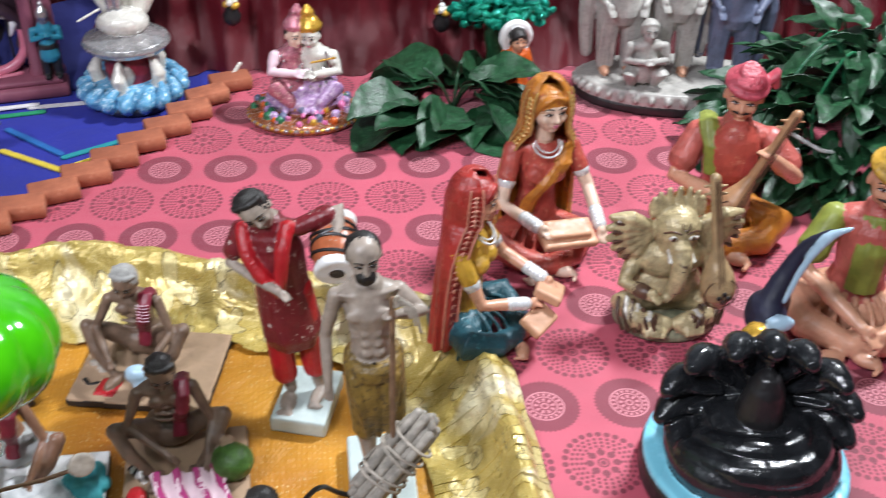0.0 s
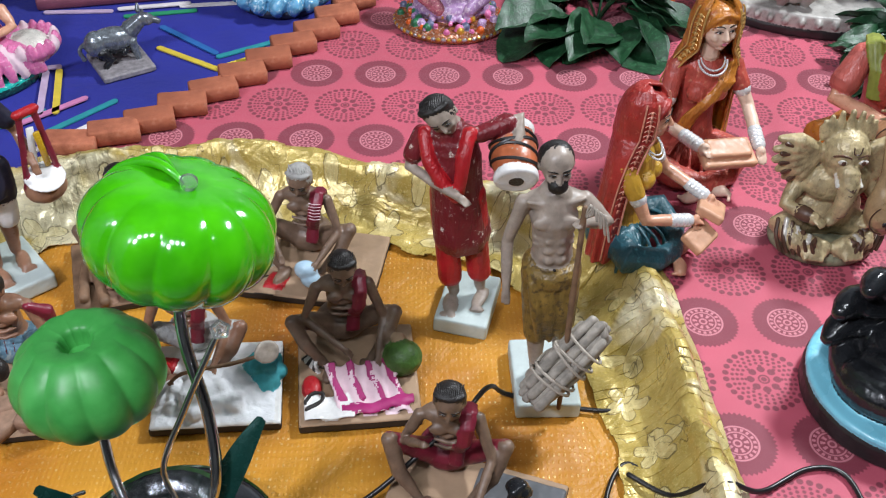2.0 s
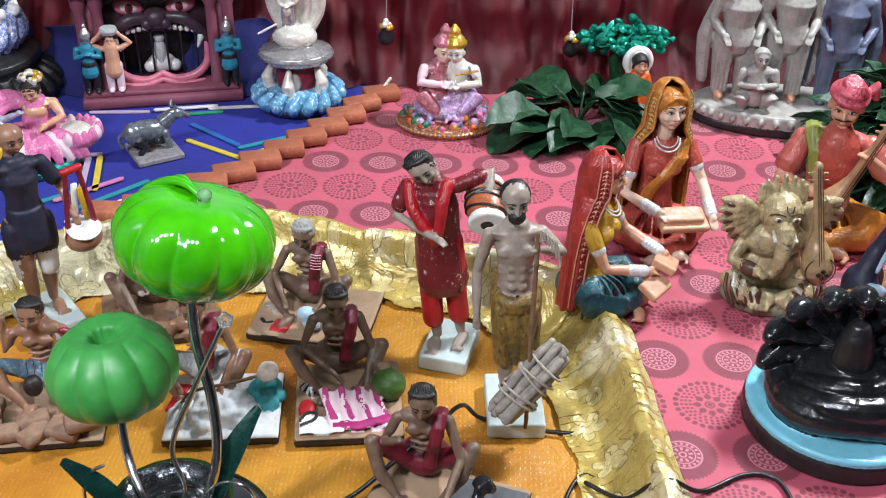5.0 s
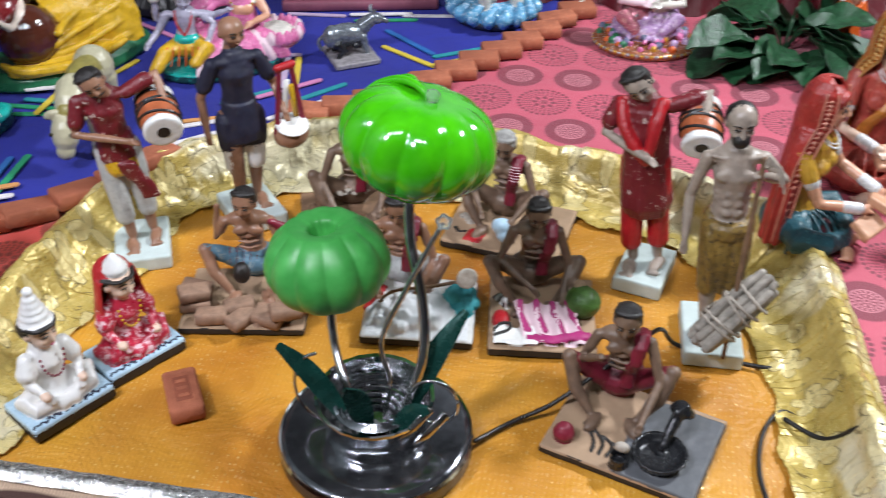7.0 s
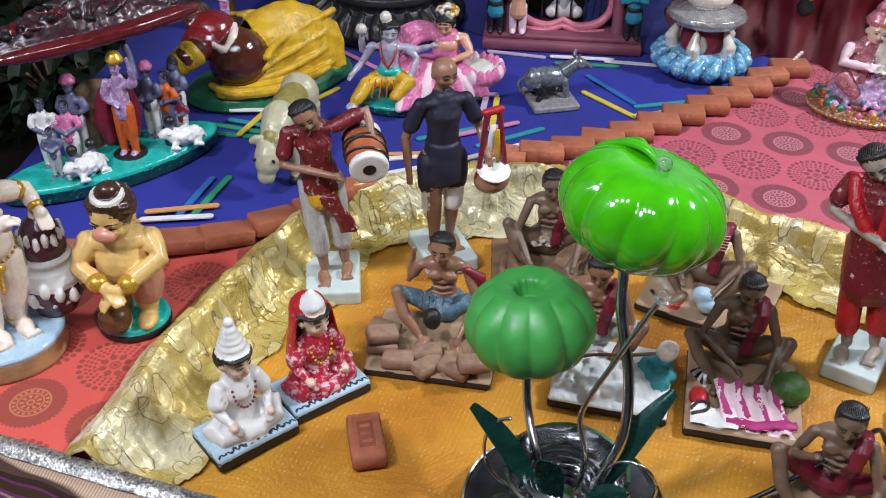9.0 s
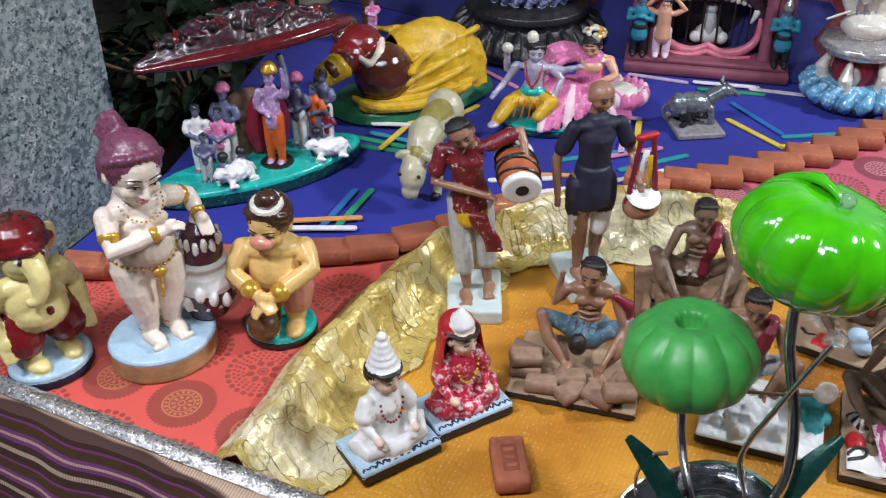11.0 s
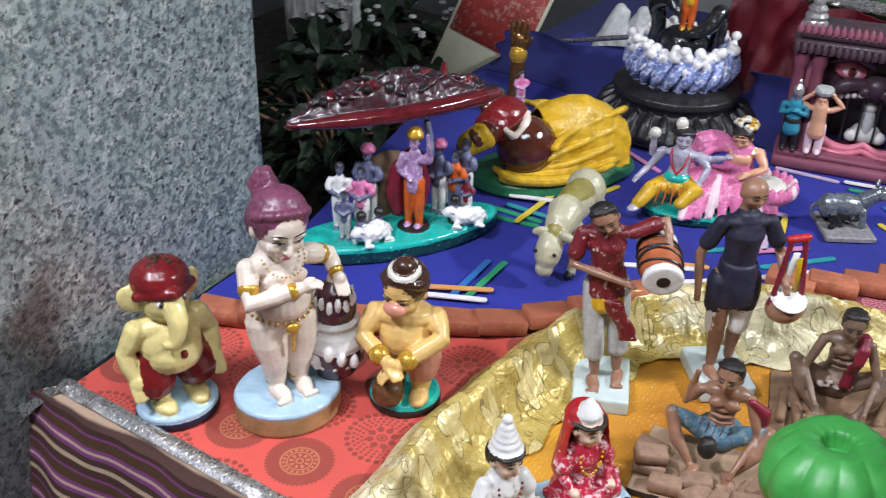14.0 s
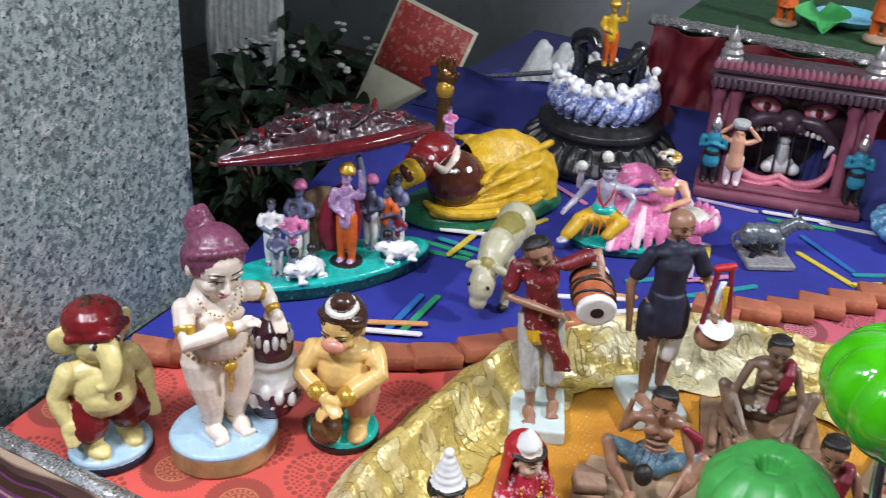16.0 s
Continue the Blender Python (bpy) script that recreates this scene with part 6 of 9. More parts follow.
def lady(M, H, skin, blouse, skirt, drape, hands, elbows, turn, nod, cover):
    def p(x, y, k):
        return (x * H, y * H, k * H)
    M.ell(p(0, 0.05, 0.09), (0.20 * H, 0.17 * H, 0.11 * H), skirt, seg=22, rings=12)
    for sx in (-1, 1):
        M.tube([p(sx * 0.09, 0.03, 0.11), p(sx * 0.23, -0.09, 0.115), p(sx * 0.13, -0.20, 0.085), p(-sx * 0.02, -0.25, 0.06)], [0.095 * H, 0.080 * H, 0.062 * H, 0.045 * H], skirt, 14)
        M.ell(p(-sx * 0.07, -0.29 - 0.02 * sx, 0.038), (0.066 * H, 0.034 * H, 0.030 * H), skin, (0, 0, sx * 20), seg=12)
        for t in range(4):
            M.ell(p(-sx * 0.13 + 0.008 * t * sx, -0.295 - 0.016 * t, 0.034), 0.012 * H, skin, seg=6, rings=5)
    for k in range(11):
        q = math.pi * (1.05 + 0.9 * k / 10)
        M.bend([p(0.08 * math.cos(q), -0.03, 0.20), p(0.20 * math.cos(q), 0.22 * math.sin(q) * 0.75, 0.15), p(0.25 * math.cos(q), 0.27 * math.sin(q) * 0.85, 0.02)], 0.010 * H, skirt, 5, 6)
    M.tube([p(0, 0.05, 0.15), p(0, 0.05, 0.26), p(0, 0.045, 0.36), p(0, 0.030, 0.48), p(0, 0.035, 0.58), p(0, 0.04, 0.66)], [0.125 * H, 0.098 * H, 0.088 * H, 0.108 * H, 0.098 * H, 0.050 * H], skin if blouse is None else blouse, 20)
    for sx in (-1, 1):
        M.ell(p(sx * 0.052, -0.055, 0.475), (0.050 * H, 0.045 * H, 0.050 * H), blouse, seg=14)
    M.ell(p(0, 0.04, 0.585), (0.150 * H, 0.065 * H, 0.046 * H), blouse, seg=18)
    M.tube([p(0, 0.035, 0.62), p(0, 0.02, 0.74)], [0.046 * H, 0.040 * H], skin, 12)
    f = M.crisp()
    for i, sx in enumerate((-1, 1)):
        sh, el, wr = Vector(p(sx * 0.140, 0.035, 0.575)), Vector(p(*elbows[i])), Vector(p(*hands[i]))
        arm(M, sh, el, wr, 0.036 * H, skin)
        M.tube([sh, sh.lerp(el, 0.3), sh.lerp(el, 0.55)], [0.050 * H, 0.048 * H, 0.045 * H], blouse, 12)
        d = (wr - el).normalized()
        for k in (0.60, 0.68, 0.76, 0.84, 0.92):
            c = el.lerp(wr, k)
            f.tube([c - d * 0.0011, c + d * 0.0011], 0.0345 * H, BANGLE, 14)
        c, d = sh.lerp(el, 0.60), (el - sh).normalized()
        f.tube([c - d * 0.0016, c + d * 0.0016], 0.043 * H, BANGLE, 14)
    if drape:
        ribbon(M, [p(0.10, -0.02, 0.62), p(0.07, -0.085, 0.54), p(0.0, -0.115, 0.44), p(-0.06, -0.09, 0.34), p(-0.08, -0.08, 0.24)], 0.085 * H, drape, 0.004)
    head(M, p(0, -0.012, 0.805), 0.102 * H, skin, cover, turn, nod, 0, "parted", lips=LIPPINK, eye=0.85)
    for k in range(25):
        q = math.pi * k / 24
        f.ell(p(0.070 * math.cos(q), -0.045 - 0.055 * math.sin(q), 0.640 - 0.050 * math.sin(q)), 0.0015, BANGLE, seg=7, rings=5)
        f.ell(p(0.058 * math.cos(q), -0.040 - 0.048 * math.sin(q), 0.650 - 0.040 * math.sin(q)), 0.0012, BANGLE, seg=6, rings=5)


GOLDTHREAD = paint("gold_thread_border", (0.58, 0.36, 0.12), 0.4, 0.3, 0.3, 120)
DULLTHREAD = paint("pink_thread_border", (0.62, 0.26, 0.18), 0.5, 0.1, 0.3, 120)
H = 0.250
M = Mesh()
lady(M, H, IVORY, BRICKRED, BRICKRED, ORANGESARI, ((-0.08, -0.30, 0.33), (0.24, -0.25, 0.27)), ((-0.21, -0.08, 0.34), (0.23, -0.04, 0.38)), 10, -2, ORANGESARI)
wrap_veil(M, H, ORANGESARI, GOLDTHREAD)
M.box((0.014, -0.074, 0.070), (0.070, 0.040, 0.011), TANBOARD, (20, 4, 8), 0.002)
M.box((0.014, -0.076, 0.079), (0.056, 0.026, 0.009), TANBOARD, (20, 4, 8), 0.002)
M.statue("singer_doll", "seated woman doll in orange veil holding a tan tray", "doll", pose(0.399, -0.208, 0, 0, 0, 6), BIG, 0.0014)

H = 0.240
M = Mesh()
lady(M, H, PEACH, MUSTARD, TEALSKIRT, None, ((-0.02, -0.30, 0.30), (0.16, -0.32, 0.33)), ((-0.18, -0.12, 0.34), (0.20, -0.08, 0.40)), 6, 0, REDSARI)
wrap_veil(M, H, REDSARI, DULLTHREAD, 1.4, 0.75, 1.18)
M.box((0.030, -0.086, 0.070), (0.042, 0.034, 0.012), TANBOARD, (20, 10, 10), 0.002)
M.box((-0.004, -0.086, 0.052), (0.042, 0.030, 0.012), TANBOARD, (30, -6, -14), 0.002)
M.statue("singer_doll", "seated woman doll in long red veil playing wooden clappers", "doll", pose(0.298, -0.368, 0, 0, 0, 62) @ Matrix.Scale(0.94, 4), BIG, 0.0014)


def tambura(M, base, tip, r, m):
    a, b = Vector(base), Vector(tip)
    d = (b - a).normalized()
    M.tube([a - d * r * 0.9, a - d * r * 0.5, a, a + d * r * 0.8, a + d * r * 1.6, a + d * r * 2.3], [r * 0.45, r * 0.86, r, r * 0.86, r * 0.5, r * 0.30], m, 18)
    M.tube([a + d * r * 2.0, a.lerp(b, 0.7), b], [r * 0.30, r * 0.26, r * 0.30], m, 12)
    for s in (-1, 1):
        for k in (0.86, 0.93):
            M.tube([a.lerp(b, k), a.lerp(b, k) + Vector((s * r * 0.6, 0, 0))], r * 0.1, m, 6)
    f = a + Vector((0, -r * 0.95, 0))
    for k in range(4):
        q = k * 1.57
        M.crisp().ell(f + Vector((r * 0.25 * math.cos(q), 0, r * 0.25 * math.sin(q))), (r * 0.15, r * 0.08, r * 0.15), BLACKEDGE, seg=8, rings=5)
    for s in (-1, 0, 1):
        M.crisp().tube([f + Vector((s * r * 0.14, -0.002, -r * 0.3)), b + Vector((s * r * 0.14, -r * 0.40, 0))], 0.0006, ANTIQUED, 5)
    M.crisp().bend([a + Vector((r * 0.9 * math.cos(q), -r * 0.55, r * 0.95 * math.sin(q))) for q in [6.283 * t / 16 for t in range(17)]], 0.0008, ANTIQUED, 2, 5)


H = 0.236
M = Mesh()
seated_big(M, H, PEACH, ROSE, ORANGESARI, ROSE, ((-0.02, -0.28, 0.36), (0.14, -0.24, 0.60)), ((-0.27, -0.08, 0.36), (0.32, -0.06, 0.40)), None, ROSE)
M.ell((0, -0.012, 0.118), (0.030, 0.022, 0.044), BRICKRED, seg=16)
ribbon(M, [(-0.032, 0.03, 0.150), (-0.033, -0.004, 0.154), (-0.026, -0.024, 0.128), (-0.022, -0.028, 0.092)], 0.022, OLIVEGRN, 0.005)
head(M, (0, 0.0, 0.790 * H), 0.110 * H, PEACH, PINKTURBAN, -8, 6, 0, "turban", moustache=HAIR)
tambura(M, (-0.002, -0.072, 0.076), (0.050, -0.060, 0.200), 0.020, WOODTAN)
M.statue("musician_doll", "seated man doll in rose turban holding a long-necked lute", "doll", pose(0.645, -0.180, 0, 0, 0, -14) @ Matrix.Scale(1.06, 4), BIG)
H = 0.238
M = Mesh()
seated_big(M, H, PEACH, ROSE, PEACH, ROSE, ((0.02, -0.32, 0.22), (0.12, -0.30, 0.20)), ((-0.27, -0.10, 0.34), (0.27, -0.10, 0.34)), None, OLIVEGRN)
ribbon(M, [(0, -0.014, 0.150), (0, -0.030, 0.112), (0, -0.030, 0.06)], 0.034, OLIVEGRN, 0.006)
head(M, (0, 0.0, 0.790 * H), 0.110 * H, PEACH, MUSTARD, 0, 6, 0, "turban", moustache=HAIR)
M.statue("musician_doll", "seated man doll in mustard turban with folded hands", "doll", pose(0.742, -0.375, 0, 0, 0, -22) @ Matrix.Scale(1.04, 4), BIG)

# elephant-headed figure with a lute
LUTE = paint("antique_lute_wood", (0.40, 0.27, 0.14), 0.42, 0.05, 0.35, 60, dirt=0.5)
M = Mesh()
M.lathe([(0.058, 0), (0.062, 0.004), (0.062, 0.010), (0.056, 0.016), (0.0, 0.017)], STONEGRN, seg=36, sy=0.82)
base, M = M, Mesh()
M.ell((0, 0.012, 0.048), (0.045, 0.036, 0.036), ANTIQUE, seg=20)
for sx in (-1, 1):
    M.tube([(sx * 0.018, 0, 0.034), (sx * 0.050, -0.014, 0.034), (sx * 0.040, -0.034, 0.028), (sx * 0.008, -0.042, 0.024)], [0.018, 0.017, 0.013, 0.010], ANTIQUE, 12)
    for k in range(6):
        M.tube([(sx * (0.050 - 0.006 * k), -0.020 - 0.004 * k, 0.050 - 0.003 * k), (sx * (0.054 - 0.006 * k), -0.032 - 0.003 * k, 0.036), (sx * (0.050 - 0.006 * k), -0.036 - 0.002 * k, 0.020)], 0.0026, ANTIQUED if k % 2 else PEARL, 6)
        M.crisp().bend([(sx * (0.058 - 0.007 * k), -0.016 - 0.0045 * k, 0.046 - 0.003 * k), (sx * (0.062 - 0.007 * k), -0.030 - 0.004 * k, 0.034), (sx * (0.056 - 0.007 * k), -0.038 - 0.003 * k, 0.018)], 0.0023, ANTIQUED, 4, 6)
    M.ell((sx * 0.022, -0.045, 0.021), (0.017, 0.012, 0.008), ANTIQUE, (0, 0, sx * 15))
    for t in range(4):
        M.ell((sx * (0.014 + 0.006 * t), -0.055 + 0.001 * t, 0.019), (0.0035, 0.006, 0.004), ANTIQUE, seg=6, rings=5)
    arm(M, (sx * 0.040, 0.0, 0.088), (sx * 0.054, -0.014, 0.066), (sx * 0.034, -0.036, 0.066), 0.0095, ANTIQUE, None, ANTIQUED)
    for k in range(6):
        a = 0.5 - 0.30 * k
        M.tube([(sx * 0.026, 0.002, 0.128), (sx * (0.026 + 0.032 * math.cos(a)), -0.004, 0.130 + 0.034 * math.sin(a)), (sx * (0.026 + 0.050 * math.cos(a - 0.2)), 0.002, 0.130 + 0.048 * math.sin(a - 0.2))], [0.008, 0.0088, 0.0045], ANTIQUE, 8)
        b2 = a - 0.15
        M.crisp().tube([(sx * (0.026 + 0.016 * math.cos(b2)), -0.0065, 0.128 + 0.016 * math.sin(b2)), (sx * (0.026 + 0.046 * math.cos(b2)), -0.007, 0.128 + 0.044 * math.sin(b2))], [0.0014, 0.0026], ANTIQUED, 5)
    M.crisp().ell((sx * 0.0115, -0.0268, 0.132), (0.0056, 0.002, 0.0030), PEARL, (0, -sx * 12, 0), 10, 6)
    M.crisp().ell((sx * 0.0110, -0.0285, 0.132), (0.0026, 0.0012, 0.0028), ANTIQUED, seg=8, rings=5)
    M.crisp().bend([(sx * 0.004, -0.0275, 0.138), (sx * 0.012, -0.0262, 0.1405), (sx * 0.020, -0.0205, 0.136)], 0.0011, ANTIQUED, 4, 5)
    M.tube([(sx * 0.011, -0.024, 0.112), (sx * 0.014, -0.036, 0.106)], [0.0036, 0.0022], PEARL, 8)
M.ell((0, 0.0, 0.090), (0.040, 0.026, 0.026), ANTIQUE, seg=18)
M.ell((0, -0.004, 0.130), (0.026, 0.024, 0.028), ANTIQUE, seg=20)
M.ell((0, -0.008, 0.115), (0.021, 0.018, 0.016), ANTIQUE, seg=16)
M.bend([(0, -0.026, 0.118), (0, -0.036, 0.100), (-0.003, -0.038, 0.080), (-0.007, -0.036, 0.066), (-0.013, -0.040, 0.060)], [0.0125, 0.011, 0.0095, 0.008, 0.006], ANTIQUE, 6, 14)
for k in range(7):
    M.tube([(-0.009, -0.036 - 0.0008 * k, 0.108 - 0.006 * k), (0, -0.046, 0.107 - 0.006 * k), (0.009, -0.036, 0.108 - 0.006 * k)], 0.0008, ANTIQUED, 5)
    M.crisp().bend([(-0.007 - 0.0008 * k, -0.0400, 0.109 - 0.0062 * k), (-0.0008 * k, -0.0475 + 0.0003 * k, 0.107 - 0.0062 * k), (0.007 - 0.0008 * k, -0.0400, 0.109 - 0.0062 * k)], 0.0006, ANTIQUED, 4, 5)
for k in range(9):
    q = math.pi * k / 8
    M.tube([(0.026 * math.cos(q), 0.004, 0.146 + 0.008 * math.sin(q)), (0.030 * math.cos(q), 0.006, 0.156 + 0.020 * math.sin(q))], [0.006, 0.003], ANTIQUE, 8)
M.crisp().bend([(-0.0045, -0.0285, 0.152), (-0.003, -0.0300, 0.145), (0.003, -0.0300, 0.145), (0.0045, -0.0285, 0.152)], 0.0008, ANTIQUED, 4, 5)
tambura(M, (0.040, -0.050, 0.080), (0.024, -0.022, 0.205), 0.0205, LUTE)
M = joined(base, M, pose(-0.006, 0, 0, 0, 0, 0))
M.statue("elephant_idol", "antique gold seated elephant-headed idol playing a lute", "idol", pose(0.529, -0.354, 0, 0, 0, 2))

# black serpent idol on a cyan disc
M = Mesh()
M.lathe([(0.094, 0), (0.100, 0.004), (0.100, 0.022), (0.097, 0.026)], SOOT, seg=56)
M.lathe([(0.097, 0.024), (0.099, 0.029), (0.096, 0.033), (0.0, 0.034)], CYANBASE, seg=56)
M.bend([(0.066 * math.cos(q), 0.062 * math.sin(q), 0.050 + 0.004 * math.sin(3 * q)) for q in [6.283 * t / 22 for t in range(23)]], [0.019 + 0.003 * math.sin(t) for t in range(23)], JET, 3, 14)
M.bend([(-0.062, -0.03, 0.058), (-0.02, -0.058, 0.066), (0.03, -0.052, 0.068), (0.056, -0.018, 0.070), (0.048, 0.02, 0.074)], [0.012, 0.015, 0.016, 0.016, 0.012], JET, 8, 12)
M.bend([(-0.05, -0.02, 0.066), (-0.015, -0.042, 0.078), (0.03, -0.034, 0.080), (0.044, 0.0, 0.082)], [0.010, 0.013, 0.013, 0.009], JET, 8, 12)
M.ell((0, 0.004, 0.066), (0.056, 0.052, 0.030), JET, seg=20)
M.lathe([(0.020, 0.075), (0.022, 0.095), (0.017, 0.125), (0.010, 0.140), (0.0, 0.145)], SOOT, (0, -0.006, 0), 20)
for k in range(9):
    a = math.pi * (-0.06 + 1.12 * k / 8)
    c, s = math.cos(a), math.sin(a)
    L = 0.088 if k not in (3, 4, 5) else 0.078
    M.bend([(0.020 * c, 0.026, 0.085 + 0.02 * s), (0.050 * c, 0.026, 0.090 + 0.046 * s), (L * 0.86 * c, 0.012, 0.088 + 0.072 * s), (L * c, -0.004, 0.084 + 0.080 * s)], [0.011, 0.015, 0.016, 0.009], JET, 7, 12)
    M.bend([(0.036 * c, 0.012, 0.088 + 0.034 * s), (L * 0.7 * c, 0.002, 0.088 + 0.060 * s)], [0.004, 0.004], JET, 5, 8)
M.statue("serpent_idol", "glossy black coiled many-hooded serpent idol on a cyan disc", "idol", pose(0.540, -0.600, 0, 0, 0, -14))
M = Mesh()
M.lathe([(0.030, 0), (0.033, 0.006), (0.028, 0.014), (0.020, 0.030), (0.018, 0.060)], SOOT, seg=24)
M.ell((0, 0, 0.085), (0.017, 0.024, 0.021), NAVY, (25, 0, 0), seg=18)
M.ell((-0.014, -0.02, 0.074), (0.014, 0.016, 0.018), GOLDPAINT)
M.ell((0.006, -0.028, 0.064), (0.010, 0.012, 0.016), GOLDPAINT)
M.bend([(0, 0.0, 0.095), (0.012, 0.008, 0.125), (0.022, 0.006, 0.152), (0.034, -0.004, 0.172)], [0.013, 0.008, 0.006, 0.004], NAVY, 8, 12)
M.bend([(0.006, -0.012, 0.110), (0.016, -0.006, 0.138), (0.030, -0.006, 0.168), (0.044, -0.012, 0.182)], [0.0025, 0.0030, 0.0045, 0.002], PALEBLUE, 8, 10)
M.bend([(0.010, 0.016, 0.10), (0.022, 0.024, 0.085), (0.028, 0.028, 0.055)], [0.010, 0.009, 0.005], SOOT, 7, 10)
M.ell((0.004, -0.020, 0.094), (0.012, 0.006, 0.008), PALEBLUE)
M.statue("peacock_idol", "small navy and gold peacock idol on a black stand", "idol", pose(0.586, -0.482, 0, 0, 0, 0) @ Matrix.Scale(1.22, 4))

# ---- grey family group on an oval base ----
M = Mesh()
M.lathe([(0.156, 0), (0.162, 0.004), (0.162, 0.014), (0.158, 0.016)], SOOT, seg=60, sy=0.5)
M.lathe([(0.158, 0.016), (0.160, 0.020), (0.158, 0.034), (0.154, 0.038), (0.0, 0.039)], GREYSTONE, seg=60, sy=0.5)
for k in range(40):
    q = 2 * math.pi * k / 40
    M.ell((0.160 * math.cos(q), 0.080 * math.sin(q), 0.027), (0.009, 0.006, 0.007), GREYSTONE, (0, 40, math.degrees(q)), 6, 5)


def elder(M, x, y, h, m, legs, tw=0):
    b = Mesh()
    for sx in (-1, 1):
        b.tube([(sx * 0.016, 0, 0.45 * h), (sx * 0.020, -0.004, 0.25 * h), (sx * 0.019, 0.0, 0.03 * h)], [0.024, 0.017, 0.011], legs, 12)
        b.ell((sx * 0.02, -0.012, 0.008), (0.009, 0.019, 0.008), PEACH if legs is GREYSTONE else legs, seg=10, rings=6)
        for k in range(4):
            b.tube([(sx * (0.006 + 0.008 * k), -0.014, 0.48 * h), (sx * (0.010 + 0.007 * k), -0.017, 0.28 * h), (sx * (0.009 + 0.007 * k), -0.012, 0.06 * h)], 0.0035, legs, 6)
        arm(b, (sx * 0.032, 0, 0.76 * h), (sx * 0.044, 0.004, 0.58 * h), (sx * 0.030, -0.026, 0.50 * h), 0.0095, m)
        b.bend([(sx * 0.034, 0.012, 0.74 * h), (sx * 0.05, 0.014, 0.45 * h), (sx * 0.046, 0.01, 0.12 * h)], [0.008, 0.014, 0.010], m, 7, 8)
    b.tube([(0, 0, 0.42 * h), (0, 0, 0.55 * h), (0, 0, 0.68 * h), (0, 0, 0.80 * h)], [0.031, 0.026, 0.033, 0.018], m, 16)
    b.ell((0, 0, 0.75 * h), (0.038, 0.020, 0.018), m, seg=16)
    head(b, (0, -0.004, 0.88 * h), 0.020, m, m, 0, 0, 0, "bun")
    b.lathe([(0.018, 0), (0.020, 0.01), (0.012, 0.03), (0.004, 0.05)], GOLDPAINT, (0, 0.002, 0.92 * h), 16)
    joined(M, b, pose(x, y, 0.038, 0, 0, tw))


elder(M, -0.100, 0.008, 0.24, GREYSTONE, GREYSTONE, 8)
elder(M, -0.012, 0.012, 0.255, GREYSTONE, GREYSTONE, 0)
elder(M, 0.078, 0.006, 0.24, BLUEGREY, BLUEGREY, -8)
b = Mesh()
for sx in (-1, 1):
    b.tube([(sx * 0.012, 0.01, 0.03), (sx * 0.026, -0.014, 0.024), (sx * 0.018, 0.0, 0.008)], [0.013, 0.012, 0.009], GREYSTONE, 12)
    arm(b, (sx * 0.026, 0, 0.068), (sx * 0.032, -0.004, 0.046), (sx * 0.006, -0.022, 0.050), 0.007, GREYSTONE)
b.tube([(0, 0.006, 0.02), (0, 0.004, 0.05), (0, 0.002, 0.072)], [0.02, 0.019, 0.014], GREYSTONE, 14)
b.ell((0, 0.002, 0.068), (0.027, 0.014, 0.011), GREYSTONE)
head(b, (0, -0.002, 0.092), 0.016, GREYSTONE, GREYSTONE, 0, 0, 0, "bun")
joined(M, b, pose(-0.062, -0.046, 0.038, 0, 0, 4))
M.statue("family_idol", "grey stone standing group idol on an oval base", "idol", pose(0.692, 0.198, 0, 0, 0, -6))

# couple on a round jewelled base
M = Mesh()
M.lathe([(0.086, 0), (0.091, 0.004), (0.091, 0.012), (0.084, 0.018), (0.0, 0.02)], JEWEL, seg=50, sy=0.78)
for k in range(70):
    q = 2 * math.pi * k / 70
    M.ell((0.0915 * math.cos(q), 0.0715 * math.sin(q), 0.010), 0.0030, SILVERP if k % 2 else GOLDPAINT, seg=6, rings=5)
rnd = random.Random(21)
for k in range(110):
    q, d = rnd.uniform(0, 6.283), 0.045 + 0.038 * rnd.random()
    c = rnd.choice((LILAC, LILAC, PINKP, ORANGECLOTH, GOLDPAINT, MIDGREEN, SLATEBLUE))
    M.ell((d * math.cos(q), d * 0.78 * math.sin(q), 0.020 + 0.012 * (0.083 - d) / 0.038), rnd.uniform(0.004, 0.0075), c, seg=7, rings=5)
M.ell((0, 0.005, 0.035), (0.062, 0.046, 0.026), LILAC, seg=22)
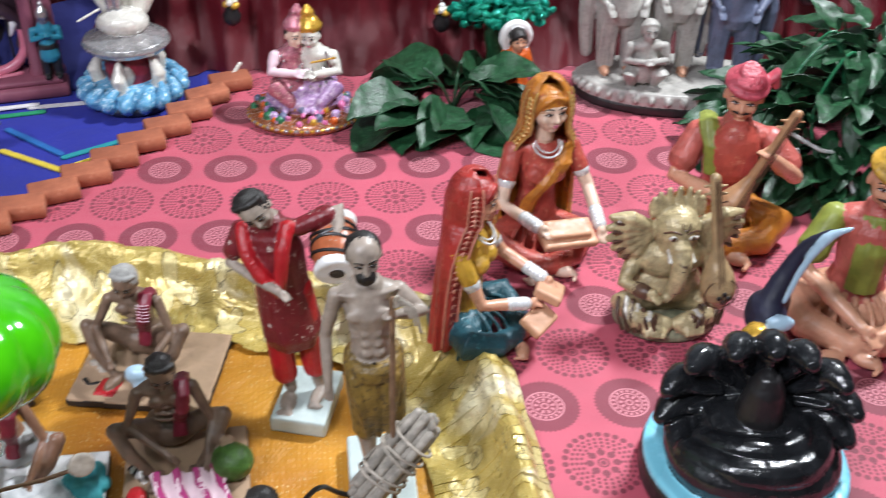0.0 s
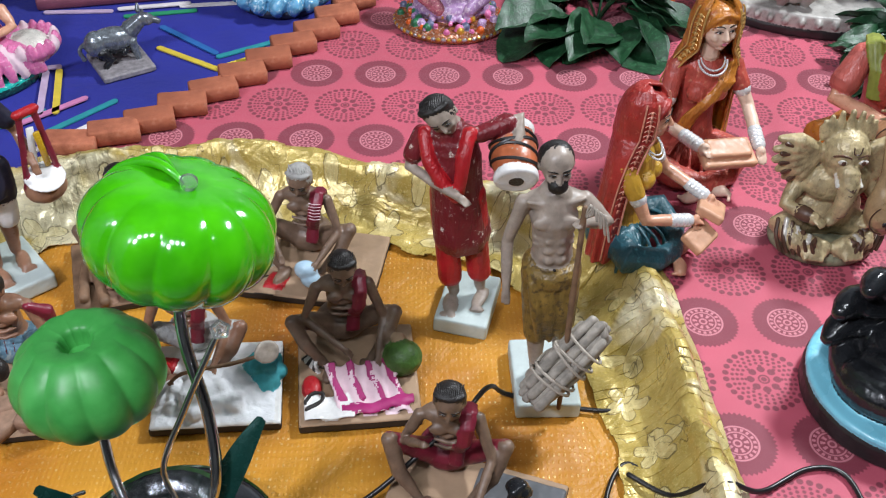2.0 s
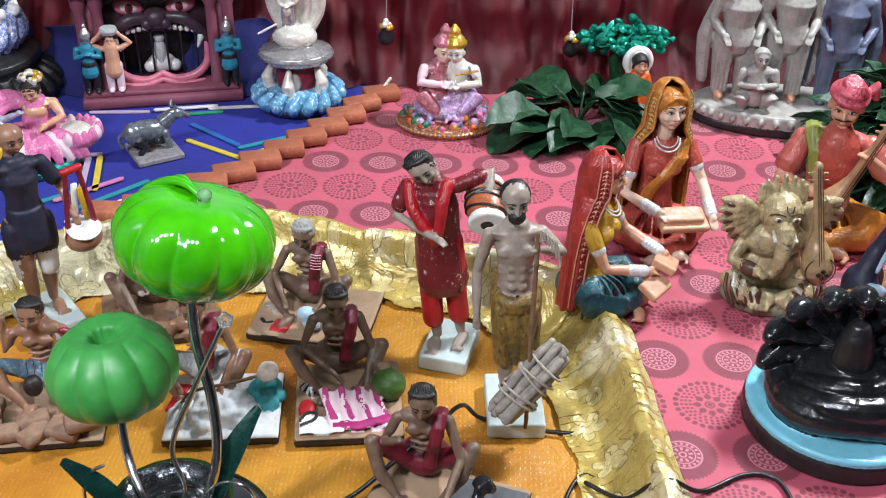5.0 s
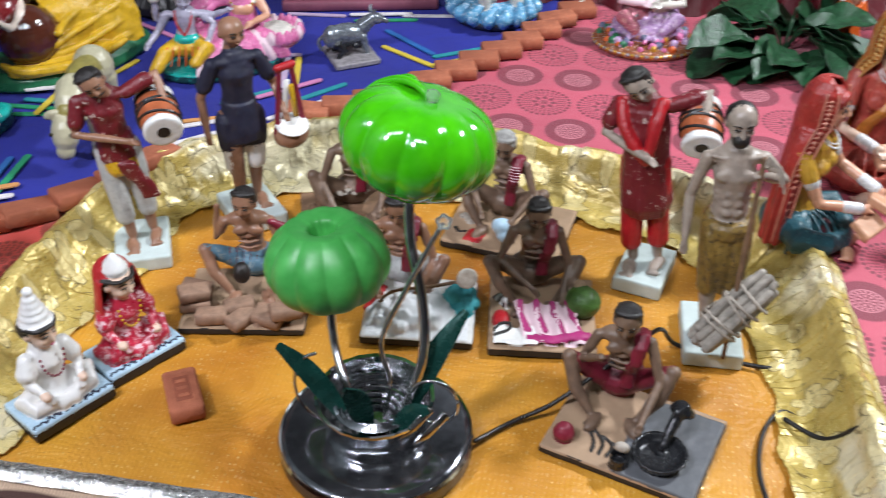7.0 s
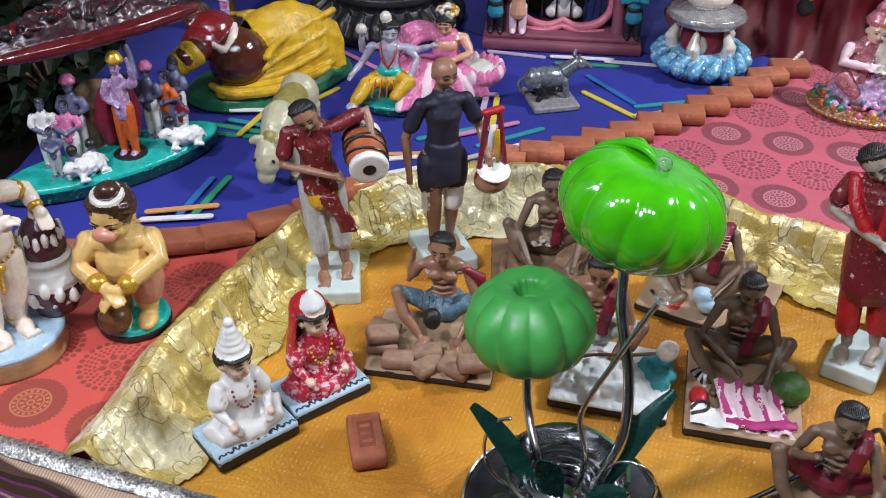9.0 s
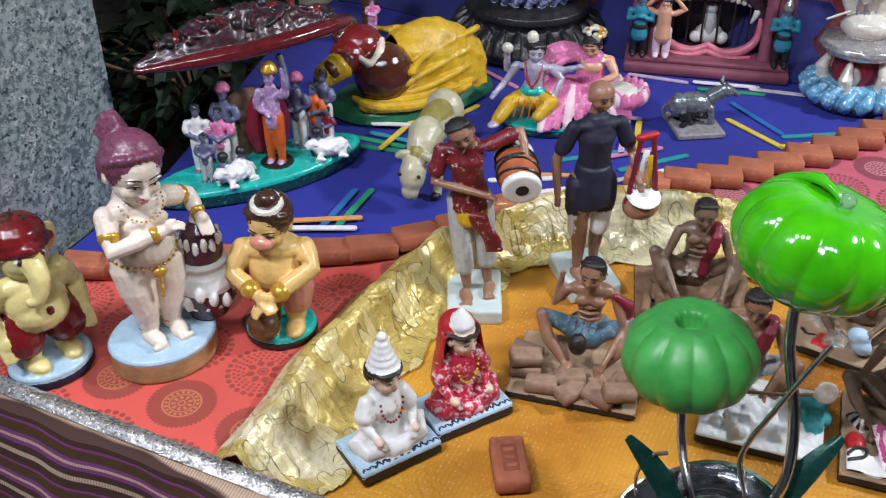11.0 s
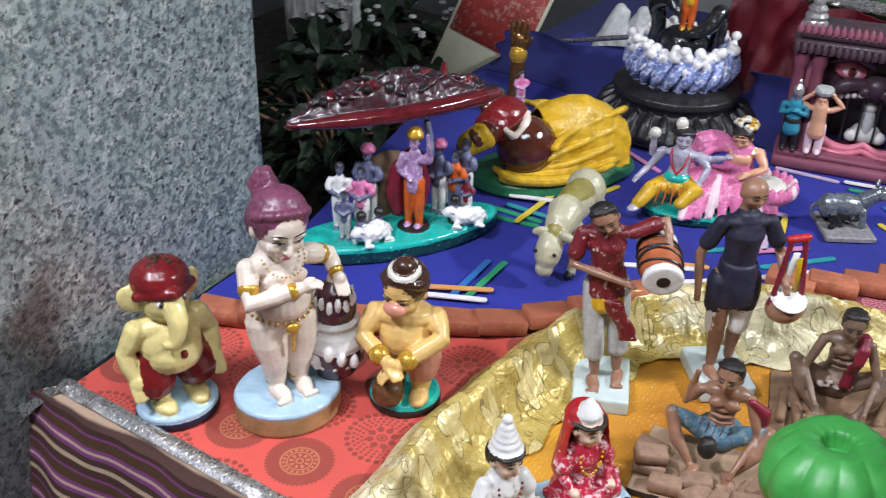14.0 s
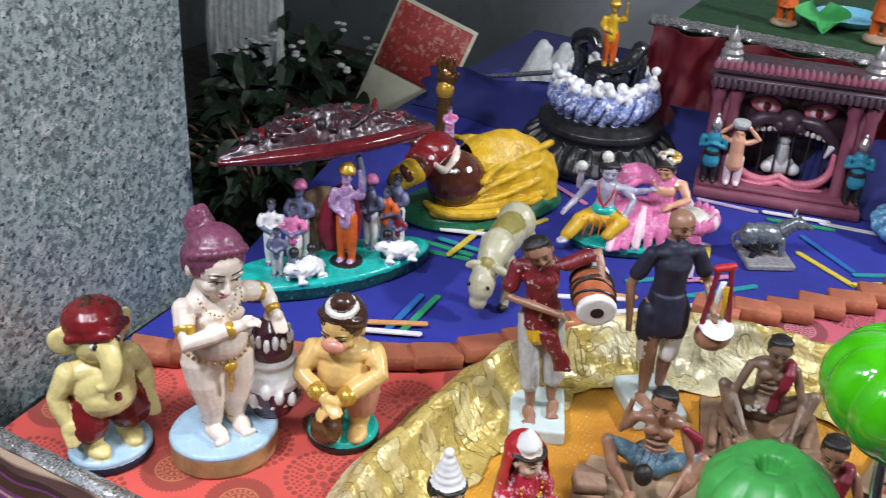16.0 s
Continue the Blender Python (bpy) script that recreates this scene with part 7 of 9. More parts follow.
for x, col, skin, tw, lean in ((-0.028, ROSEGLIT, BLUSH, 24, 8), (0.028, PEARL, PEARL, -14, -6)):
    b = Mesh()
    b.ell((0, 0, 0.055), (0.032, 0.030, 0.022), col if x < 0 else LILAC, seg=16)
    b.tube([(0, 0, 0.055), (0, 0, 0.085), (0, 0, 0.112)], [0.024, 0.020, 0.018], col, 16)
    b.ell((0, 0, 0.106), (0.032, 0.018, 0.014), col, seg=14)
    for sx in (-1, 1):
        arm(b, (sx * 0.030, 0, 0.105), (sx * 0.040, -0.010, 0.082), (sx * 0.006, -0.032, 0.086), 0.0085, skin if x > 0 else BLUSH)
        b.tube([(sx * 0.012, 0, 0.052), (sx * 0.034, -0.020, 0.058), (sx * 0.012, -0.036, 0.04)], [0.017, 0.014, 0.01], col if x < 0 else LILAC, 12)
    head(b, (0, -0.003, 0.137), 0.0185, skin if x > 0 else IVORY, HAIR, 0, 4, 0, "balding", lips=LIPPINK)
    b.lathe([(0.018, 0), (0.020, 0.006), (0.013, 0.018), (0.009, 0.022), (0.010, 0.028), (0.003, 0.040)], ROSEGLIT if x < 0 else GOLDPAINT, (0, 0.002, 0.147), 16)
    for k in range(26):
        q = rnd.uniform(0, 6.283)
        b.ell((0.024 * math.cos(q), -0.012 + 0.016 * math.sin(q), rnd.uniform(0.06, 0.115)), 0.0026, SILVERP, seg=6, rings=4)
    joined(M, b, pose(x, 0.004, 0, 0, lean, tw))
M.bend([(0.014, -0.03, 0.108), (0.052, -0.034, 0.118)], 0.0022, GOLDPAINT, 4, 8)
M.statue("couple_idol", "glittering rose and lilac seated couple idol on jewelled round base", "idol", pose(0.102, 0.150, 0, 0, 0, 0) @ Matrix.Scale(0.95, 4))


def leaf_bunch(M, c, n, spread, size, m, seed, rise=0.06, low=0.2, tilt=(10, 70), parent=None, wide=(0.42, 0.62)):
    rnd = random.Random(seed)
    for k in range(n):
        q = 2 * math.pi * (k + rnd.random()) / n * 3
        d = spread * (low + (1 - low) * math.sqrt(rnd.random()))
        L = size * rnd.uniform(0.7, 1.25)
        W = L * rnd.uniform(*wide)
        fold = rnd.uniform(0.1, 0.35)
        t = pose(c[0] + d * math.cos(q), c[1] + d * math.sin(q) * 0.8, c[2] + rise * (1 - (d / spread) ** 1.5) * rnd.uniform(0.4, 1.1) + 0.01, 0, 0, math.degrees(q) - 90 + rnd.uniform(-35, 35)) @ pose(0, 0, 0, rnd.uniform(*tilt) - 40, rnd.uniform(-30, 30), 0)
        droop = rnd.uniform(0.1, 0.6)

        def fn(u, v):
            w = W * math.sin(math.pi * min(1, u * 0.93 + 0.05)) ** 0.8
            s = v - 0.5
            p = t @ Vector((s * w, L * u, fold * abs(s) * w * 2 - droop * L * u * u + 0.035 * L * math.sin(u * 16 + 4 * s + k) * (0.3 + abs(s))))
            return (p.x, p.y, max(p.z, 0.0015))
        if parent:
            Mesh().grid(fn, 10, 6, m, 0.0006).part("leaf", parent)
        else:
            M.grid(fn, 10, 6, m, 0.0006)
    return M


spray = holder("leaf_spray", "spray of dark green fabric leaves lying on the cloth", "plant", pose(0.330, 0.165, 0) @ Matrix.Scale(0.86, 4))
M = Mesh()
leaf_bunch(M, (0, 0, 0.0), 30, 0.085, 0.125, FOLIAGE, 31, 0.075, 0.05, parent=spray, wide=(0.55, 0.80))
for k in range(5):
    M.bend([(0, 0, 0), (0.03 * math.cos(k * 1.3), 0.02 * math.sin(k * 1.3), 0.05), (0.06 * math.cos(k * 1.3), 0.05 * math.sin(k * 1.3), 0.07)], 0.0025, FOLIAGE, 5, 6)
M.part("stem", spray, "thin green stems")
# tinsel-topped toy tree and the saint under it
tree = holder("toy_tree", "small toy tree with glittering teal tinsel crown", "toy tree", pose(0.405, 0.275, 0))
M = Mesh()
M.bend([(0, 0, 0), (0.004, 0.002, 0.04), (-0.004, 0, 0.08), (0.0, 0, 0.115)], [0.018, 0.014, 0.013, 0.010], FOLIAGE, 6, 10)
M.bend([(0, 0, 0.07), (0.02, -0.004, 0.10)], [0.008, 0.005], FOLIAGE, 5, 8)
M.part("trunk", tree)
M = Mesh()
rnd = random.Random(77)
for k in range(170):
    q, d = rnd.uniform(0, 6.283), math.sqrt(rnd.random())
    x, y, z = 0.012 + 0.082 * d * math.cos(q), 0.045 * d * math.sin(q), 0.112 + 0.034 * (1 - d * d) * rnd.random() + rnd.uniform(-0.016, 0.012)
    M.ell((x, y, z), (rnd.uniform(0.008, 0.016), rnd.uniform(0.006, 0.011), rnd.uniform(0.003, 0.008)), TINSEL, (rnd.uniform(-50, 50), rnd.uniform(-50, 50), rnd.uniform(0, 180)), 6, 5)
M.part("crown", tree, "crumpled teal tinsel foliage")
M = Mesh()
M.lathe([(0.026, 0), (0.028, 0.01), (0.022, 0.03), (0.017, 0.055), (0.018, 0.072), (0.010, 0.082)], ORANGECLOTH, seg=20, wave=lambda q, k: 1 + 0.07 * math.sin(7 * q))
for sx in (-1, 1):
    arm(M, (sx * 0.017, 0, 0.072), (sx * 0.024, -0.006, 0.052), (sx * 0.004, -0.02, 0.056), 0.006, ORANGECLOTH)
head(M, (0, -0.010, 0.096), 0.0165, PEACH, HAIR, 0, 0, 0, "parted", eye=0.8)
M.bend([(0.021 * math.cos(q), 0.004, 0.096 + 0.022 * math.sin(q)) for q in [-0.7 + 4.54 * k / 14 for k in range(15)]], 0.0068, WHITE, 4, 10)
M.ell((0, 0.010, 0.098), (0.020, 0.012, 0.021), WHITE, seg=16)
M.statue("saint_idol", "small standing saint idol in saffron robe and white hood", "idol", pose(0.432, 0.215, 0, 0, 0, 8))
# large ivy by the curtain
ivy = holder("ivy_plant", "bushy trailing ivy with dark green fabric leaves", "plant", pose(0.895, 0.0, 0))
M = leaf_bunch(Mesh(), (0, 0, 0.015), 420, 0.19, 0.062, FOLIAGE, 41, 0.19, 0.05, (0, 90))
M.part("foliage", ivy)
M = Mesh()
rnd = random.Random(5)
for k in range(12):
    q = rnd.uniform(0, 6.283)
    r = rnd.uniform(0.08, 0.17)
    M.bend([(0, 0, 0.01), (0.5 * r * math.cos(q), 0.5 * r * math.sin(q), 0.19), (r * math.cos(q), r * math.sin(q) * 0.8, 0.12), (1.15 * r * math.cos(q + 0.3), r * math.sin(q + 0.3) * 0.8, 0.02)], 0.0022, MIDGREEN, 8, 6)
M.part("vine", ivy, "thin green vines")
M = Mesh()
for s in (-1, 1):
    M.bend([(-0.14, -0.1 + 0.03 * s, 0.09), (-0.11, -0.13, 0.06 + 0.03 * s), (-0.08, -0.12, 0.075), (-0.06, -0.14 + 0.02 * s, 0.04)], 0.0028, GREYCLOTH, 8, 6)
M.part("tendril", ivy, "pale curled tendrils")

# ---- three infants on the red cloth ----
M = Mesh()
M.lathe([(0.048, 0), (0.051, 0.004), (0.051, 0.011), (0.048, 0.013)], NAVY, seg=40, sy=0.86)
M.lathe([(0.049, 0.012), (0.050, 0.016), (0.047, 0.020), (0.0, 0.021)], PALEBLUE, seg=40, sy=0.86)
for sx in (-1, 1):
    M.tube([(sx * 0.018, 0.004, 0.075), (sx * 0.021, 0.0, 0.050), (sx * 0.021, 0.0, 0.028)], [0.019, 0.016, 0.012], STRAW, 14)
    M.ell((sx * 0.022, -0.014, 0.026), (0.013, 0.022, 0.009), STRAW, (0, 0, -sx * 12), seg=12)
    M.tube([(sx * 0.014, 0.004, 0.088), (sx * 0.024, 0.002, 0.070), (sx * 0.027, 0.0, 0.056)], [0.026, 0.026, 0.027], DEEPRED, 16)
    arm(M, (sx * 0.036, 0.004, 0.128), (sx * 0.052, 0.006, 0.100), (sx * 0.050, -0.008, 0.074), 0.0125, STRAW)
    M.ell((sx * 0.034, 0.008, 0.168), (0.018, 0.006, 0.018), STRAW, (0, sx * 20, sx * 30), seg=12)
    M.ell((sx * 0.013, -0.0235, 0.170), (0.0055, 0.003, 0.0035), WHITE, seg=8, rings=6)
    M.ell((sx * 0.013, -0.0265, 0.170), (0.0032, 0.002, 0.0032), HAIR, seg=8, rings=6)
    M.tube([(sx * 0.006, -0.028, 0.176), (sx * 0.018, -0.024, 0.178)], 0.0013, HAIR, 6)
M.ell((0, 0.0, 0.105), (0.037, 0.033, 0.036), STRAW, seg=22, rings=14)
M.ell((0, -0.012, 0.094), (0.033, 0.026, 0.026), STRAW, seg=20)
M.ell((0, 0.004, 0.128), (0.040, 0.024, 0.016), STRAW, seg=18)
M.ell((0, 0.0, 0.165), (0.029, 0.029, 0.031), STRAW, seg=20)
M.bend([(0, -0.022, 0.166), (0, -0.034, 0.150), (-0.003, -0.038, 0.137), (-0.009, -0.039, 0.126), (-0.017, -0.037, 0.124)], [0.014, 0.0125, 0.0105, 0.008, 0.006], STRAW, 6, 12)
M.ell((0, 0.006, 0.186), (0.034, 0.033, 0.025), DEEPRED, seg=22)
M.tube([(-0.033, -0.004, 0.176), (0, -0.031, 0.182), (0.033, -0.004, 0.176)], [0.006, 0.007, 0.006], DEEPRED, 10)
heap(M, (0.0, 0.006, 0.206), (0.012, 0.012, 0.006), BROWNHAIR, 16, 0.005, 3)
M.ell((0.002, -0.036, 0.103), (0.004, 0.003, 0.006), DEEPRED)
M.statue("infant_idol", "straw yellow infant elephant-headed doll in red cap and shorts", "doll", pose(-0.872, -0.857, 0, 0, 0, 70) @ Matrix.Scale(0.93, 4), "infant dolls")

M = Mesh()
M.lathe([(0.064, 0), (0.066, 0.004), (0.066, 0.026), (0.064, 0.028)], paint("worn_gold_base", (0.42, 0.27, 0.12), 0.5, 0.1, 0.3, 50, dirt=0.3), seg=48, sy=0.88)
M.lathe([(0.065, 0.027), (0.067, 0.031), (0.064, 0.035), (0.0, 0.036)], PALEBLUE, seg=48, sy=0.88)
for sx in (-1, 1):
    M.tube([(sx * 0.018, 0.006, 0.135), (sx * 0.019, 0.0, 0.108), (sx * 0.016, -0.004, 0.080), (sx * 0.0145, 0.0, 0.048)], [0.0265, 0.0225, 0.0165, 0.0120], PALE, 16)
    M.ell((sx * 0.016, -0.014, 0.042), (0.011, 0.022, 0.009), PALE, (0, 0, -sx * 10), seg=12)
    for t in range(4):
        M.ell((sx * 0.017 + (t - 1.5) * 0.0048, -0.034 + 0.0008 * abs(t - 1), 0.040), (0.0028, 0.0042, 0.0036), PALE, seg=6, rings=5)
    M.crisp().tube([(sx * 0.0145, 0.0, 0.053), (sx * 0.0145, 0.0, 0.056)], 0.0132, GOLDPAINT, 14)
    M.ell((sx * 0.013, -0.018, 0.202), (0.014, 0.007, 0.010), PALE, seg=12)
M.ell((0, 0.008, 0.148), (0.038, 0.034, 0.034), PALE, seg=22, rings=14)
M.ell((0, -0.005, 0.168), (0.033, 0.031, 0.030), PALE, seg=22, rings=14)
M.tube([(0, 0.004, 0.165), (0, 0.003, 0.195), (0, 0.004, 0.222)], [0.030, 0.028, 0.020], PALE, 18)
M.ell((0, 0.004, 0.214), (0.037, 0.022, 0.019), PALE, seg=18)
for sh, el, wr in (((-0.037, 0.004, 0.213), (-0.047, -0.022, 0.182), (0.010, -0.040, 0.198)), ((0.037, 0.004, 0.213), (0.066, 0.012, 0.200), (0.066, -0.012, 0.184))):
    arm(M, sh, el, wr, 0.0118, PALE)
    a, b, c = Vector(sh), Vector(el), Vector(wr)
    M.crisp().tube([a.lerp(b, 0.55), a.lerp(b, 0.60)], 0.0126, GOLDPAINT, 14)
    M.crisp().tube([b.lerp(c, 0.80), b.lerp(c, 0.84)], 0.0094, GOLDPAINT, 14)
for k in range(28):
    q = 2 * math.pi * k / 28
    M.crisp().ell((0.0385 * math.cos(q), 0.008 + 0.036 * math.sin(q), 0.149 + 0.003 * math.cos(2 * q)), 0.0022, GOLDPAINT, seg=7, rings=5)
M.crisp().ell((0, -0.031, 0.140), (0.009, 0.004, 0.007), GOLDPAINT, seg=10, rings=6)
for k in range(8):
    M.crisp().ell((0.0, -0.0315 + 0.0006 * k, 0.134 - 0.004 * k), 0.0026, GOLDPAINT, seg=6, rings=5)
for k in range(17):
    q = math.pi * k / 16
    M.crisp().ell((0.025 * math.cos(q), -0.012 - 0.020 * math.sin(q), 0.229 - 0.018 * math.sin(q)), 0.0014, GOLDPAINT, seg=6, rings=5)
head(M, (0, -0.006, 0.264), 0.0375, PALE, PLUMHAIR, 2, 18, 6, "bun", lips=LIPPINK, eye=0.72)
for k in range(4):
    M.bend([(-0.004 + (0.013 - 0.0025 * k) * math.cos(q), 0.022 + (0.013 - 0.0025 * k) * math.sin(q), 0.302 + 0.005 * k + 0.003 * math.sin(3 * q)) for q in [6.283 * t / 12 for t in range(13)]], 0.0055, PLUMHAIR, 3, 8)
M.ell((-0.004, 0.022, 0.308), (0.012, 0.012, 0.011), PLUMHAIR)
rnd = random.Random(8)
for k in range(90):
    a, e = rnd.uniform(0.0, 3.14), rnd.uniform(-0.1, 1.3)
    c0, s0 = math.cos(a), math.sin(a)
    M.crisp().bend([(0.0325 * c0 * math.cos(e + d), 0.001 + 0.0335 * s0 * math.cos(e + d), 0.2685 + 0.0335 * math.sin(e + d)) for d in (-0.35, 0.0, 0.35)], [0.0012, 0.0028, 0.0014], PLUMHAIR, 4, 6)
# butter pot at his side
PLUM = paint("plum_pot", (0.07, 0.022, 0.035), 0.25, 0, 0.25, 60)
pot = Mesh()
pot.lathe([(0.022, 0.036), (0.026, 0.040), (0.036, 0.062), (0.037, 0.082)], PLUM, seg=30)
pot.lathe([(0.037, 0.082), (0.038, 0.090), (0.034, 0.104), (0.026, 0.112)], WHITE, seg=30)
pot.lathe([(0.022, 0.110), (0.025, 0.114), (0.023, 0.120), (0.027, 0.126), (0.028, 0.136), (0.022, 0.146)], PLUM, seg=28)
pot.lathe([(0.029, 0.112), (0.031, 0.117), (0.026, 0.122)], WHITE, seg=28)
pot.lathe([(0.020, 0.144), (0.024, 0.150), (0.020, 0.162), (0.009, 0.172), (0.0, 0.174)], PLUM, seg=24)
pot.ell((0, 0, 0.176), 0.008, PALE)
for k in range(14):
    q = 2 * math.pi * k / 14
    pot.ell((0.0375 * math.cos(q), 0.0375 * math.sin(q), 0.086 - 0.008 * (k % 3)), (0.006, 0.006, 0.011), WHITE, seg=8, rings=6)
    pot.ell((0.0355 * math.cos(q + 0.2), 0.0355 * math.sin(q + 0.2), 0.062), 0.0026, WHITE, seg=6, rings=5)
    pot.ell((0.0245 * math.cos(q), 0.0245 * math.sin(q), 0.150 - 0.004 * (k % 2)), (0.004, 0.004, 0.009), WHITE, seg=6, rings=5)
joined(M, pot, pose(0.066, 0.000, 0) @ Matrix.Scale(0.98, 4))
M.statue("infant_idol", "pale plump infant doll with plum hair leaning on a butter pot", "doll", pose(-0.773, -0.784, 0, 0, 0, 64) @ Matrix.Scale(0.91, 4), "infant dolls", 0.0014)

M = Mesh()
M.lathe([(0.041, 0), (0.044, 0.003), (0.044, 0.009), (0.042, 0.011)], SOOT, seg=40, sy=0.95)
M.lathe([(0.042, 0.010), (0.043, 0.013), (0.040, 0.017), (0.0, 0.018)], TEAL, seg=40, sy=0.95)
AMBER = paint("amber_skin", (0.74, 0.48, 0.17), 0.35, 0, 0.15, 50, dirt=0.1)
SALMON = paint("salmon_wrap", (0.60, 0.25, 0.17), 0.4, 0, 0.2, 50)
M.tube([(0.018, 0.0, 0.075), (0.020, -0.006, 0.048), (0.020, -0.006, 0.026)], [0.020, 0.016, 0.012], AMBER, 14)
M.tube([(0.016, 0.002, 0.085), (0.021, -0.004, 0.066), (0.022, -0.006, 0.052)], [0.025, 0.024, 0.020], SALMON, 14)
M.tube([(-0.014, 0.002, 0.075), (-0.012, 0.0, 0.050), (-0.010, 0.002, 0.026)], [0.020, 0.016, 0.012], AMBER, 14)
for x in (0.020, -0.010):
    M.ell((x, -0.022, 0.022), (0.012, 0.020, 0.008), AMBER, seg=12)
M.ell((0, 0.002, 0.096), (0.032, 0.029, 0.034), AMBER, seg=20)
M.ell((0, 0.004, 0.122), (0.036, 0.024, 0.016), AMBER, seg=16)
arm(M, (-0.034, 0.004, 0.120), (-0.046, -0.016, 0.098), (-0.016, -0.042, 0.084), 0.0125, AMBER)
M.crisp().tube([(-0.0265, -0.034, 0.0885), (-0.0235, -0.0365, 0.0870)], 0.0122, GOLDPAINT, 14)
arm(M, (0.034, 0.004, 0.120), (0.046, -0.016, 0.104), (-0.002, -0.044, 0.080), 0.0125, AMBER)
M.crisp().tube([(0.0105, -0.0370, 0.0860), (0.0075, -0.0388, 0.0845)], 0.0122, GOLDPAINT, 14)
head(M, (0, -0.004, 0.160), 0.0300, AMBER, BROWNHAIR, -20, 20, 0, "bun", lips=LIPPINK, eye=0.85)
M.ell((-0.008, -0.027, 0.146), (0.015, 0.009, 0.009), SALMON, (0, 0, -20), seg=14)
M.bend([(0.016 * math.cos(q), 0.002 + 0.016 * math.sin(q) - 0.012, 0.189 + 0.004 * math.sin(q)) for q in [6.283 * t / 14 for t in range(15)]], 0.0032, PEARL, 3, 8)
M.ell((0, -0.008, 0.191), (0.013, 0.013, 0.012), BROWNHAIR)
M.lathe([(0.014, 0.018), (0.019, 0.026), (0.018, 0.040), (0.009, 0.052), (0.006, 0.062)], paint("brown_club", (0.13, 0.055, 0.02), 0.35, 0, 0.4, 70), (-0.016, -0.030, 0), 20)
M.bend([(-0.012, -0.034, 0.058), (-0.014, -0.046, 0.07), (-0.01, -0.042, 0.084)], [0.009, 0.007, 0.006], WOODBIT, 6, 10)
M.statue("infant_idol", "amber infant monkey doll bending over a brown club", "doll", pose(-0.677, -0.693, 0, 0, 0, 27) @ Matrix.Scale(0.95, 4), "infant dolls")

# ---- idols on the blue cloth ----


def tiny(M, c, h, skin, top, low, hat=None, turn=0, raised=0, wide=0.84):
    b = Mesh()
    for sx in (-1, 1):
        b.tube([(sx * 0.06, 0, 0.48), (sx * 0.07, 0.0, 0.25), (sx * 0.07, 0.0, 0.03)], [0.085, 0.07, 0.05], low, 10)
        b.ell((sx * 0.07, -0.04, 0.025), (0.045, 0.08, 0.03), skin, seg=8, rings=6)
    b.tube([(0, 0, 0.45), (0, 0, 0.6), (0, 0, 0.76)], [0.115, 0.10, 0.08], top, 12)
    b.ell((0, 0, 0.72), (0.15, 0.075, 0.06), top, seg=12)
    arm(b, (-0.15, 0, 0.72), (-0.19, -0.03, 0.58), (-0.05, -0.12, 0.56), 0.04, skin, top)
    arm(b, (0.15, 0, 0.72), (0.21, -0.02, 0.62 + 0.14 * raised), (0.08 + 0.13 * raised, -0.1, 0.58 + 0.38 * raised), 0.04, skin, top)
    head(b, (0, -0.01, 0.89), 0.085, skin, HAIR, 0, 4, 0, "short")
    if hat:
        b.lathe([(0.10, 0), (0.115, 0.03), (0.07, 0.09), (0.0, 0.11)], hat, (0, 0.01, 0.93), 14)
        b.tube([(-0.1, 0, 0.945), (0, -0.09, 0.955), (0.1, 0, 0.945)], 0.025, hat, 8)
    joined(M, b, pose(*c, 0, 0, turn) @ Matrix.Diagonal((h * 1.2 * wide, h * 1.2 * wide, h * 1.2, 1)))


def lamb(M, c, s, m, turn=0):
    b = Mesh()
    b.ell((0, 0, 0.55), (0.62, 0.32, 0.32), m, seg=14)
    for x in (-0.4, 0.4):
        for y in (-0.2, 0.2):
            b.tube([(x, y, 0.42), (x + 0.16, y * 1.5, 0.30), (x - 0.08, y * 1.6, 0.26)], [0.12, 0.10, 0.08], m, 8)
    b.ell((0.68, -0.05, 0.72), (0.24, 0.17, 0.18), m, (0, 25, 0))
    b.tube([(0.45, 0, 0.62), (0.62, -0.03, 0.72)], [0.2, 0.17], m, 10)
    b.ell((0.58, -0.2, 0.80), (0.07, 0.12, 0.05), m)
    b.ell((0.58, 0.14, 0.80), (0.07, 0.12, 0.05), m)
    b.ell((0.86, -0.06, 0.66), (0.08, 0.09, 0.08), BLACKEDGE, seg=8, rings=6)
    b.tube([(-0.6, 0, 0.6), (-0.7, 0.02, 0.35)], 0.05, m, 6)
    rnd = random.Random(int(abs(c[0]) * 1e4))
    for _ in range(40):
        q, e = rnd.uniform(0, 6.283), rnd.uniform(-0.5, 1.4)
        b.ell((0.6 * math.cos(q) * math.cos(e), 0.29 * math.sin(q) * math.cos(e), 0.55 + 0.29 * math.sin(e)), 0.085, m, seg=6, rings=5)
    joined(M, b, pose(c[0], c[1], c[2] - 0.19 * s, 0, 0, turn) @ Matrix.Scale(s, 4))


HILLRED = paint("dark_red_rock", (0.050, 0.009, 0.014), 0.36, 0, 0.5, 60, second=(0.028, 0.022, 0.028), amount=0.52, coat=0.2)
HILLRED2 = paint("glossy_red_ledge", (0.11, 0.010, 0.014), 0.22, 0, 0.4, 70, coat=0.5)
M = Mesh()
oval = lambda q, k: 1 + 0.10 * math.cos(2 * q) + 0.05 * math.sin(3 * q)
M.lathe([(0.150, 0), (0.158, 0.004), (0.158, 0.022)], DKTEAL, seg=60, sy=0.40, wave=oval)
M.lathe([(0.158, 0.021), (0.158, 0.026), (0.150, 0.030), (0.0, 0.031)], TEAL, seg=60, sy=0.40, wave=oval)
